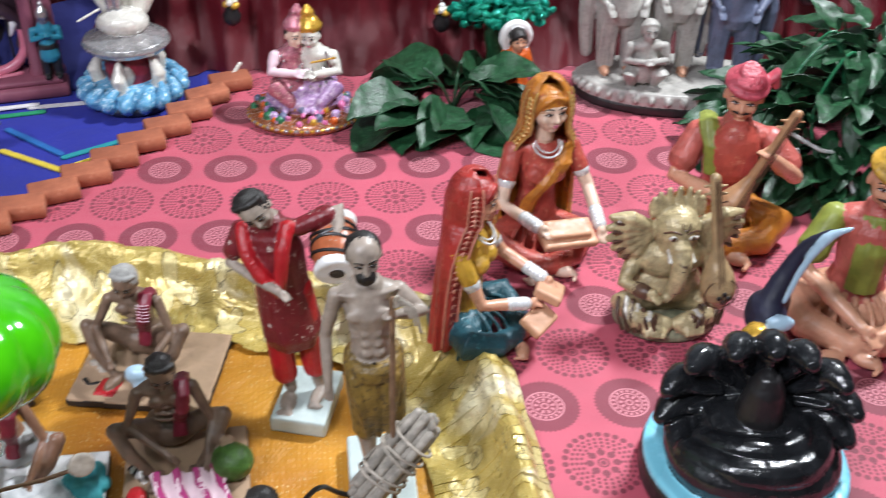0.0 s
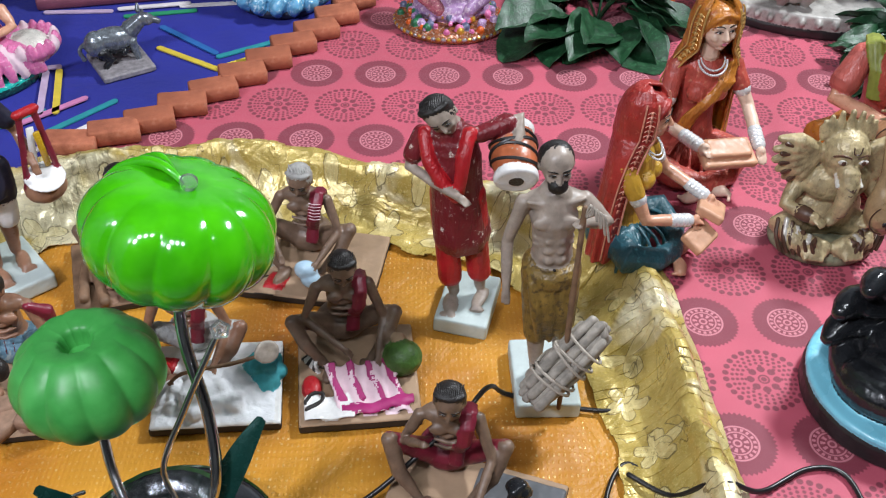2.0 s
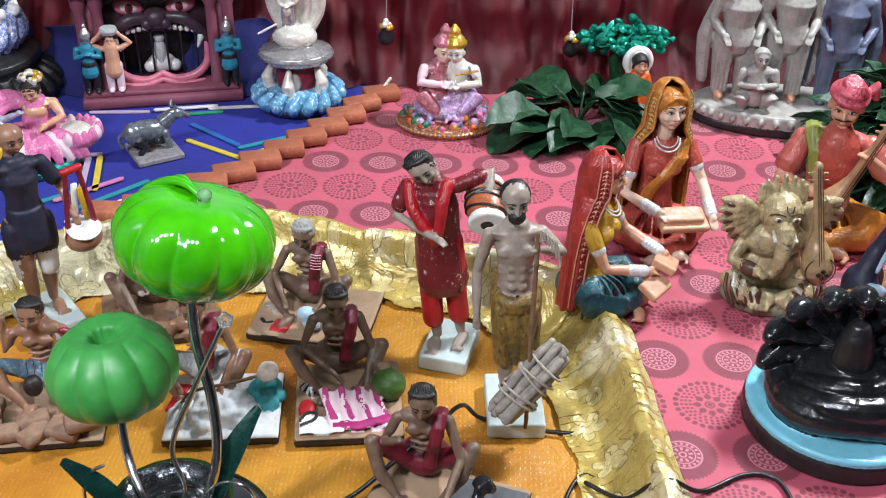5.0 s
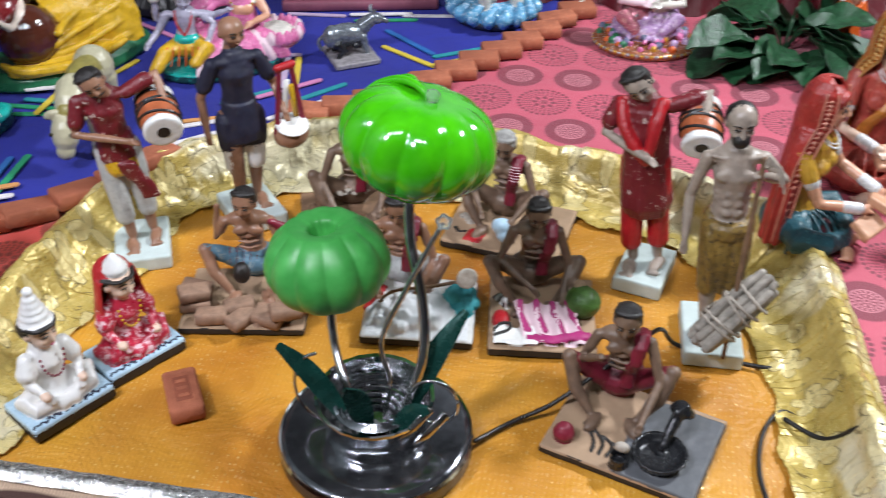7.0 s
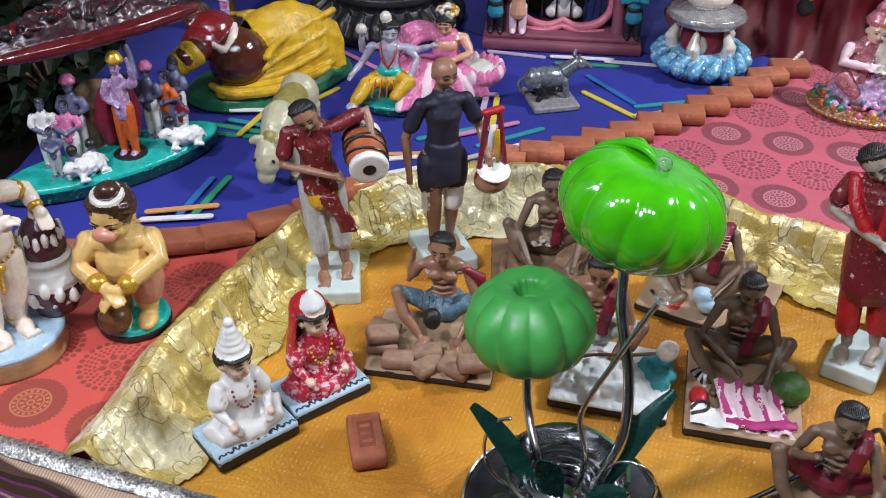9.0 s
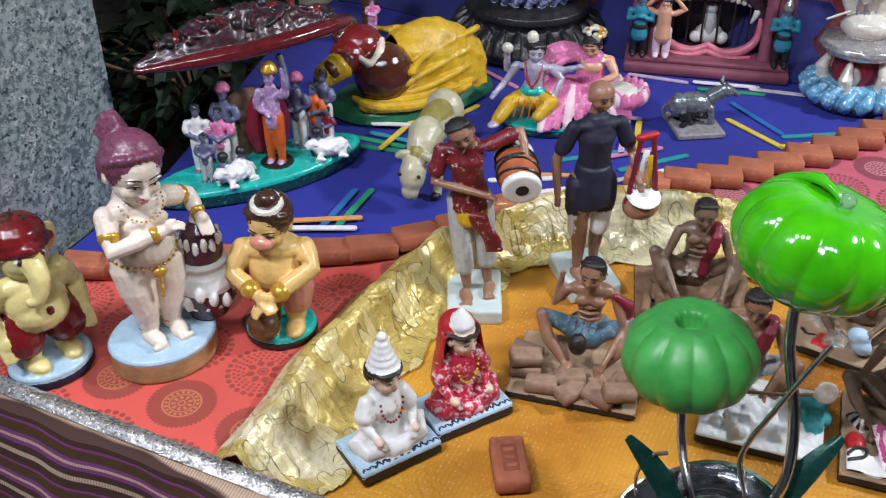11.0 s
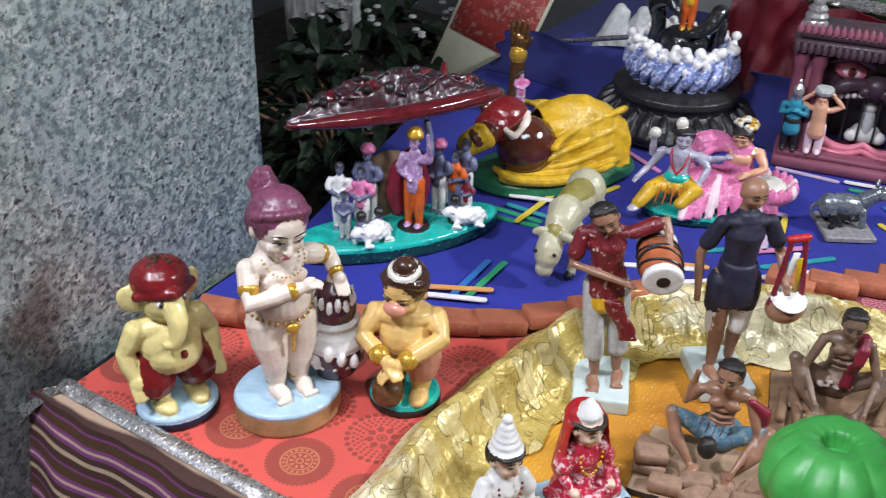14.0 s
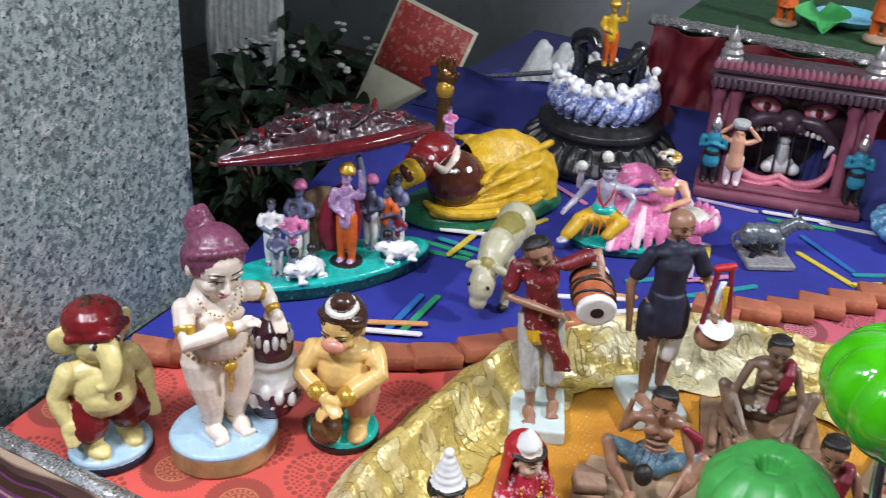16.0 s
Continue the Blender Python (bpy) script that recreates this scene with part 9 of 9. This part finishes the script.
b.tube([(0, 0, 0.050), (0.001, 0, 0.074), (0.002, 0, 0.100)], [0.018, 0.0135, 0.0155], SILVERLILAC, 14)
b.ell((0.002, 0, 0.098), (0.024, 0.012, 0.009), SILVERLILAC)
b.ell((0, -0.006, 0.058), (0.019, 0.015, 0.010), TEAL)
for sx, el, wr in ((-1, (-0.040, -0.002, 0.090), (-0.038, -0.012, 0.122)), (-1, (-0.040, -0.006, 0.070), (-0.052, -0.020, 0.056)), (1, (0.042, -0.004, 0.082), (0.034, -0.016, 0.060)), (1, (0.044, 0.002, 0.094), (0.062, -0.004, 0.104))):
    arm(b, (sx * 0.024, 0, 0.098), el, wr, 0.0062, SILVERLILAC)
b.ell((-0.038, -0.014, 0.134), (0.009, 0.007, 0.010), PEARL, seg=10)
for sx in (-1, 1):
    b.crisp().bend([(sx * 0.012, -0.006, 0.106), (sx * 0.010, -0.017, 0.088), (0, -0.020, 0.068)], 0.0016, CRIMSON, 5, 6)
head(b, (0.002, -0.003, 0.126), 0.0160, SILVERLILAC, HAIR, 10, 6, 6, "bun", eye=0.8)
b.tube([(-0.014, -0.004, 0.137), (0, -0.016, 0.139), (0.014, -0.004, 0.137)], 0.0036, SOOT, 8)
b.ell((-0.004, 0.0, 0.150), (0.009, 0.008, 0.011), PEARL, seg=12)
joined(M, b, pose(-0.052, -0.006, 0.016, 0, 0, -20))
b = Mesh()
b.tube([(0, 0, 0.03), (-0.002, 0, 0.06), (0, 0, 0.086)], [0.028, 0.021, 0.018], PINKP, 14)
b.ell((0, -0.012, 0.074), (0.017, 0.010, 0.012), PEACH, seg=14)
arm(b, (-0.022, 0, 0.086), (-0.040, -0.010, 0.084), (-0.058, -0.020, 0.072), 0.0085, PINKP)
arm(b, (0.024, 0, 0.084), (0.036, -0.012, 0.062), (0.014, -0.028, 0.056), 0.0075, PEACH)
head(b, (-0.002, -0.006, 0.108), 0.0165, PEACH, HAIR, -14, 16, -10, "bun", lips=LIPPINK, eye=0.8)
rnd = random.Random(4)
for k in range(34):
    q, e = rnd.uniform(0, 6.283), rnd.uniform(0.5, 1.5)
    b.ell((0.019 * math.cos(q) * math.cos(e), 0.004 + 0.018 * math.sin(q) * math.cos(e), 0.115 + 0.024 * math.sin(e)), 0.0045, PEARL if k % 3 else GOLDPAINT, seg=7, rings=5)
for k in range(14):
    q = math.pi * k / 13
    b.ell((0.018 * math.cos(q), -0.016 * math.sin(q), 0.090 - 0.012 * math.sin(q)), 0.0032, GOLDPAINT if k % 2 else PEARL, seg=7, rings=5)
joined(M, b, pose(0.040, 0.008, 0.030, 0, 0, -20))
for k in range(18):
    q = 2 * math.pi * k / 18
    M.bend([(0.085 + 0.016 * math.cos(q), -0.004 + 0.016 * math.sin(q), 0.03), (0.085 + 0.034 * math.cos(q), -0.004 + 0.034 * math.sin(q), 0.05), (0.085 + 0.036 * math.cos(q), -0.004 + 0.036 * math.sin(q), 0.066)], [0.008, 0.009, 0.004], PINKP if k % 4 else BLUSH, 5, 8)
M.ell((0.085, -0.004, 0.05), (0.028, 0.028, 0.02), PEARL)
M.bend([(-0.02, 0.02, 0.05), (-0.04, 0.03, 0.09), (0.0, 0.03, 0.12), (0.03, 0.024, 0.11)], [0.016, 0.018, 0.018, 0.012], PINKP, 7, 10)
M.statue("couple_idol", "pink and yellow seated couple idol on a teal base", "idol", pose(-0.560, -0.058, 0, 0, 0, 34) @ Matrix.Diagonal((1.04, 1.04, 0.90, 1)))

# animals
M = Mesh()
M.ell((0, 0.03, 0.090), (0.025, 0.054, 0.027), CALFP, (-6, 0, 0), seg=20, rings=12)
M.ell((0, 0.075, 0.090), (0.030, 0.026, 0.034), CALFP, seg=16)
for sx in (-1, 1):
    M.tube([(sx * 0.017, 0.075, 0.075), (sx * 0.019, 0.080, 0.040), (sx * 0.018, 0.076, 0.006)], [0.014, 0.0085, 0.0065], CALFP, 12)
    M.tube([(sx * 0.016, -0.010, 0.075), (sx * 0.020, -0.018, 0.040), (sx * 0.020, -0.024, 0.006)], [0.012, 0.0075, 0.0065], CALFP, 12)
    M.ell((sx * 0.020, -0.056, 0.082), (0.013, 0.006, 0.007), CALFP, (0, sx * 25, 0), seg=10, rings=6)
M.tube([(0, -0.010, 0.095), (0, -0.034, 0.088), (0, -0.048, 0.074)], [0.026, 0.021, 0.017], CALFP, 16)
M.ell((-0.004, -0.060, 0.058), (0.019, 0.021, 0.029), CALFP, (-24, 0, 0), seg=16)
M.ell((-0.005, -0.070, 0.034), (0.013, 0.013, 0.014), CALFP, seg=12)
for sx in (-1, 1):
    M.crisp().ell((sx * 0.014 - 0.004, -0.076, 0.062), (0.003, 0.002, 0.003), HAIR, seg=8, rings=6)
    for y in (-0.024, 0.076):
        M.ell((sx * 0.019, y - 0.003, 0.006), (0.008, 0.010, 0.007), SOOT, seg=10, rings=6)
M.ell((0, 0.034, 0.097), (0.0225, 0.052, 0.0245), OLIVEHIDE, (-6, 0, 0), seg=18)
M.ell((0, -0.046, 0.080), (0.016, 0.016, 0.020), OLIVEHIDE, (-24, 0, 0), seg=14)
M.tube([(0, 0.098, 0.095), (0.004, 0.108, 0.07), (0.004, 0.106, 0.04)], [0.005, 0.004, 0.006], CALFP, 8)
M.statue("calf_figurine", "cream and olive calf figurine lowering its head", "figurine", pose(-0.664, -0.330, 0, 0, 0, 8) @ Matrix.Scale(0.97, 4))
M = Mesh()
M.box((0, 0, 0.005), (0.078, 0.086, 0.010), paint("grey_speckled_slab", (0.26, 0.24, 0.25), 0.6, 0, 0.4, 120, dirt=0.4), (0, 0, 0), 0.002)
b = Mesh()
b.ell((-0.004, 0, 0.042), (0.036, 0.017, 0.018), DUSTSILVER, (0, 8, 0), seg=16)
b.ell((-0.030, 0, 0.040), (0.018, 0.017, 0.020), DUSTSILVER)
b.tube([(0.022, 0, 0.050), (0.036, -0.004, 0.062)], [0.014, 0.011], DUSTSILVER, 10)
b.ell((0.044, -0.006, 0.064), (0.015, 0.010, 0.010), DUSTSILVER, (0, 20, 0))
b.tube([(0.054, -0.008, 0.062), (0.062, -0.010, 0.058)], [0.006, 0.005], DUSTSILVER, 8)
for sx in (-1, 1):
    b.tube([(0.020, sx * 0.010, 0.036), (0.024, sx * 0.012, 0.010)], [0.007, 0.005], DUSTSILVER, 8)
    b.tube([(-0.026, sx * 0.012, 0.030), (-0.016, sx * 0.016, 0.018), (-0.026, sx * 0.016, 0.010)], [0.009, 0.007, 0.005], IRON, 8)
    b.tube([(0.040, sx * 0.008, 0.072), (0.042, sx * 0.011, 0.081)], [0.004, 0.002], DUSTSILVER, 8)
heap(b, (0.0, -0.004, 0.022), (0.026, 0.010, 0.010), IRON, 18, 0.007, 22, 0.8)
b.bend([(-0.044, 0, 0.045), (-0.054, 0.004, 0.035), (-0.05, 0.004, 0.018)], [0.004, 0.003, 0.004], DUSTSILVER, 6, 8)
joined(M, b, pose(0, 0, 0.003, 0, 0, 0))
M.statue("bull_figurine", "dusty silver bull figurine on a speckled grey slab", "figurine", pose(-0.370, 0.012, 0, 0, 0, 32) @ Matrix.Scale(0.96, 4), "", 0.0010)

# ---- craft sticks ----
STICKS = (("yellow", -0.329, 0.061, -0.228, 0, 0), ("yellow", -0.233, 0, -0.142, 0.062, 1), ("blue", -0.336, 0.123, -0.238, 0.044, 0), ("teal", -0.239, 0.035, -0.143, 0.094, 0), ("lilac", -0.521, 0.158, -0.417, 0.167, 0), ("white", -0.411, 0.169, -0.303, 0.194, 1), ("green", -0.398, 0.15, -0.29, 0.175, 0), ("white", -0.32, 0.187, -0.21, 0.205, 0), ("pink", -0.763, 0.072, -0.671, 0.025, 0), ("pink", -0.477, -0.157, -0.394, -0.08, 1), ("teal", -0.435, -0.171, -0.354, -0.082, 0), ("white", -0.442, -0.214, -0.365, -0.134, 0), ("lilac", -0.545, -0.03, -0.448, -0.006, 2), ("lilac", -0.468, -0.015, -0.446, -0.127, 1), ("yellow", -0.451, -0.01, -0.426, -0.122, 1), ("teal", -0.525, -0.181, -0.443, -0.109, 0), ("white", -0.596, -0.278, -0.505, -0.228, 0), ("white", -0.562, -0.316, -0.479, -0.246, 0), ("orange", -0.582, -0.251, -0.493, -0.214, 0), ("green", -0.845, -0.244, -0.747, -0.24, 0), ("green", -0.84, -0.272, -0.746, -0.254, 0), ("teal", -0.818, -0.225, -0.728, -0.224, 1), ("white", -0.826, -0.206, -0.729, -0.168, 3), ("yellow", -0.773, -0.16, -0.776, -0.27, 2), ("yellow", -0.741, -0.168, -0.704, -0.062, 0), ("blue", -0.753, -0.383, -0.746, -0.492, 1), ("green", -0.732, -0.373, -0.728, -0.482, 1), ("orange", -0.791, -0.497, -0.706, -0.448, 2), ("white", -0.787, -0.515, -0.7, -0.474, 2), ("orange", -0.817, -0.527, -0.733, -0.482, 0))
for col, x0, y0, x1, y1, lift in STICKS:
    M = Mesh()
    a, b = Vector((x0, y0, 0)), Vector((x1, y1, 0))
    L = (b - a).length
    n = 8
    pts = [(0.0047 * math.cos(-math.pi / 2 + math.pi * k / n) + L / 2 - 0.0047, 0.0047 * math.sin(-math.pi / 2 + math.pi * k / n)) for k in range(n + 1)]
    pts += [(-x, -y) for x, y in pts]
    k = len(pts)
    M.add([(x, y, 0.0002) for x, y in pts] + [(x, y, 0.0022) for x, y in pts], [tuple(reversed(range(k))), tuple(range(k, 2 * k))] + [(i, (i + 1) % k, (i + 1) % k + k, i + k) for i in range(k)], TOYWOOD[col])
    m = (a + b) / 2
    M.thing("craft_stick", col + " painted wooden craft stick lying on blue cloth", "craft stick", pose(m.x, m.y, 0.0005 + 0.0024 * lift, 0, 0, math.degrees(math.atan2(y1 - y0, x1 - x0))), "coloured craft sticks", smooth=False)

# ---- things behind the tables ----
POTB = paint("dark_glazed_pot", (0.03, 0.032, 0.03), 0.4, 0, 0.3, 40)
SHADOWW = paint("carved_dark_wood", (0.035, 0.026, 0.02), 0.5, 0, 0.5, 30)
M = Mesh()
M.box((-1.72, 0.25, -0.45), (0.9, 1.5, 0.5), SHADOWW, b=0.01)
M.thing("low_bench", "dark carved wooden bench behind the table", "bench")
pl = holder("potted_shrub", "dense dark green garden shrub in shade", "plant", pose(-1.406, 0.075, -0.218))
leaf_bunch(Mesh(), (0, 0, 0.0), 260, 0.26, 0.075, FOLIAGE_SHADED, 51, 0.24, 0.05, (0, 95)).part("foliage", pl)
M = Mesh()
for k in range(14):
    q = k * 2.4
    M.bend([(0, 0, 0), (0.1 * math.cos(q), 0.1 * math.sin(q), 0.10), (0.2 * math.cos(q), 0.17 * math.sin(q), 0.15)], 0.004, WOODBIT, 6, 6)
M.part("stem", pl)
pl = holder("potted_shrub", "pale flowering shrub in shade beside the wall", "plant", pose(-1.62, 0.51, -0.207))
leaf_bunch(Mesh(), (0, 0, 0.0), 130, 0.22, 0.07, FOLIAGE_SHADED, 53, 0.22, 0.05, (0, 95)).part("foliage", pl)
M = Mesh()
rnd = random.Random(3)
for k in range(7):
    q, d = rnd.uniform(0, 6.283), 0.2 * math.sqrt(rnd.random())
    for j in range(5):
        M.ell((d * math.cos(q) + 0.012 * math.cos(j * 1.256), d * math.sin(q) + 0.012 * math.sin(j * 1.256), 0.16 + 0.05 * rnd.random()), (0.010, 0.010, 0.005), GREYCLOTH, seg=7, rings=5)
M.part("blossom", pl, "white blossoms")
M = Mesh()
M.box((0, 0, 0.16), (0.20, 0.012, 0.32), paint("cream_board", (0.58, 0.55, 0.42), 0.7, 0, 0.15, 20), b=0.002)
M.box((0, -0.0075, 0.23), (0.185, 0.004, 0.165), paint("red_printed_card", (0.38, 0.04, 0.035), 0.6, 0, 0.4, 30, second=(0.5, 0.22, 0.18), amount=0.58), b=0.001)
M.thing("display_board", "cream and red printed board leaning against the wall", "board", pose(-1.371, 0.504, -0.208, -12, 20, 14))
M = Mesh()
for k in range(12):
    M.bend([(-0.09 + 0.016 * k, 0.0, 0.30), (-0.085 + 0.016 * k + 0.01 * nz(k), -0.03, 0.16), (-0.09 + 0.017 * k, -0.01 - 0.02 * (k % 2), 0.0)], [0.014, 0.018, 0.012], GREYCLOTH, 7, 8)
M.statue("white_cloth", "crumpled white cloth hanging over the bench", "cloth", pose(-1.834, 0.569, -0.212, 0, 0, 20), voxel=0.004)
M = Mesh()
for k in range(9):
    M.bend([(-0.06 + 0.012 * k, 0.02, 0.004), (-0.05 + 0.010 * k, -0.01, 0.055 + 0.02 * math.sin(k * 2.1)), (-0.03 + 0.009 * k, 0.0, 0.115 + 0.02 * math.sin(k * 1.3))], [0.018, 0.020, 0.012], GREYCLOTH, 7, 10)
M.statue("white_cloth", "crumpled white cloth behind the black pedestal", "cloth", pose(-0.911, 0.396, 0.0, 0, 0, 10))
M = Mesh()
M.bend([(-1.043, 0.347, 0.056), (-0.97, 0.32, 0.082), (-0.895, 0.30, 0.108), (-0.82, 0.287, 0.131)], [0.004, 0.005, 0.005, 0.004], SILVER_LACE, 10, 8)
M.thing("silver_cord", "thin silver braid lying on the dark blue cloth", "trim", kind="structure")
# on the tier
M = Mesh()
M.grid(lambda u, v: (0.05 * (u - 0.5) * math.sin(math.pi * (0.1 + 0.8 * v)) * 2, 0.07 * (v - 0.5), 0.006 + 0.05 * abs(u - 0.5) ** 1.3 + 0.02 * v), 10, 14, paint("lily_green", (0.05, 0.36, 0.09), 0.4, 0, 0.2, 50), 0.002)
M.thing("leaf_dish", "folded bright green leaf dish on the turf", "dish", pose(-0.435, 0.50, 0.232, 0, 0, 20))
for x, y, s in ((-0.50, 0.50, 1.0), (-0.33, 0.50, 1.15), (-0.25, 0.56, 1.0)):
    M = Mesh()
    M.lathe([(0.024, 0), (0.026, 0.004), (0.022, 0.009), (0.0, 0.010)], KRAFT, seg=24)
    for sx in (-1, 1):
        M.tube([(sx * 0.008, 0, 0.05), (sx * 0.010, 0, 0.012)], [0.010, 0.007], ORANGECLOTH, 10)
    M.lathe([(0.020, 0.035), (0.016, 0.06), (0.017, 0.085), (0.008, 0.095)], ORANGECLOTH, seg=20, wave=lambda q, k: 1 + 0.06 * math.sin(8 * q))
    head(M, (0, -0.002, 0.112), 0.014, PEACH, HAIR, 0, 0, 0, "bun")
    M.statue("small_idol", "small terracotta orange standing idol on a round base", "idol", pose(x, y, 0.232) @ Matrix.Scale(s, 4), "small tier idols", 0.0014)
Mesh().lathe([(0.03, 0), (0.05, 0.004), (0.062, 0.014), (0.064, 0.017), (0.058, 0.016), (0.045, 0.007), (0.0, 0.006)], SKYBLUE, seg=40).thing("blue_dish", "shallow sky blue dish on the turf", "dish", pose(-0.40, 0.585, 0.232))
# ornaments hung on the curtain
for x, z in ((-0.012, 0.085), (0.322, 0.070), (0.93, 0.11)):
    M = Mesh()
    M.lathe([(0.006, 0), (0.013, 0.006), (0.015, 0.016), (0.009, 0.026), (0.010, 0.030)], SOOT, seg=18)
    for k in range(7):
        M.ell((0.008 * math.cos(k * 0.9), 0.006 * math.sin(k * 0.9), 0.032 + 0.003 * (k % 3)), 0.006, PEARL if k % 2 else GOLDPAINT, seg=7, rings=5)
    M.ell((0, 0, 0.044), 0.005, WHITE, seg=8, rings=6)
    M.bend([(0, 0.004, 0.03), (0, 0.02, 0.07), (0, 0.03, 0.12)], 0.001, SILVERP, 4, 5)
    M.thing("hanging_pot", "tiny black pot of white blossoms pinned to the curtain", "ornament", pose(x, 0.300, z), "curtain ornaments")
M = Mesh()
for k in range(9):
    M.ell((0.0045 * (k - 4), 0.002 * math.sin(k), 0.0035 * k), (0.004, 0.003, 0.004), PEARL, seg=7, rings=5)
M.thing("tassel", "small pearl tassel lying by the bricks", "ornament", pose(-0.018, 0.255, 0.004, 0, 0, 30))
# low red satin hem by the curtain foot
M = Mesh()
M.bend([(0.13, 0.318, 0.004), (0.2, 0.306, 0.006), (0.28, 0.312, 0.004), (0.36, 0.316, 0.004)], 0.003, SILVERP, 10, 6)
M.thing("curtain_trim", "thin silver thread trim at the curtain foot", "trim", kind="structure")

# ---- toy bricks ----
me = Mesh()
me.box((0, 0, 0), (0.064, 0.034, 0.021), BRICK, b=0.0018)
brick_data = me.data("brick")
rowa = holder("brick_border", "border of small terracotta toy bricks along the blue cloth", "brick border", pose(0, 0, 0))
RIGHT = ((-0.386, -0.208), (-0.337, -0.182), (-0.298, -0.152), (-0.262, -0.115), (-0.227, -0.076), (-0.193, -0.036), (-0.162, 0.008), (-0.131, 0.050), (-0.101, 0.094), (-0.074, 0.140), (-0.052, 0.190), (-0.020, 0.235))
LEFT = ((-0.952, -0.702), (-0.905, -0.677), (-0.852, -0.647), (-0.801, -0.614), (-0.751, -0.585), (-0.7, -0.551), (-0.654, -0.518), (-0.612, -0.47), (-0.574, -0.419), (-0.549, -0.365))
rnd = random.Random(2)
for i, (x, y) in enumerate(RIGHT):
    ob = new("brick", brick_data)
    ob.parent = rowa
    ob.matrix_basis = pose(x + 0.002, y + 0.008, 0.0125 + 0.0008 * (i % 2), rnd.uniform(-2, 2), rnd.uniform(-3, 3), 12 + rnd.uniform(-7, 7) + i * 1.2)
rowb = holder("brick_border", "border of tilted terracotta toy bricks beside the red cloth", "brick border", pose(0, 0, 0))
for i, (x, y) in enumerate(LEFT):
    d = Vector(LEFT[min(i + 1, len(LEFT) - 1)]) - Vector(LEFT[max(i - 1, 0)])
    ob = new("brick", brick_data)
    ob.parent = rowb
    ob.matrix_basis = pose(x, y, 0.0155 + 0.001 * (i % 2), rnd.uniform(-3, 3), 7 + rnd.uniform(-2, 3), math.degrees(math.atan2(d.y, d.x)) + rnd.uniform(-5, 5))
M = Mesh()
M.box((0, 0, 0.0105), (0.066, 0.036, 0.021), BRICK, b=0.003)
M.box((0, 0, 0.0208), (0.038, 0.017, 0.0012), paint("brick_stamp", (0.26, 0.07, 0.035), 0.9), b=0.0004)
for k in range(3):
    M.box((-0.011 + 0.011 * k, 0, 0.0216), (0.005, 0.011, 0.001), BRICK, b=0.0003)
M.thing("toy_brick", "loose terracotta toy brick with stamped panel on orange cloth", "brick", pose(-0.367, -0.750, FLOOR, 0, 0, 120))
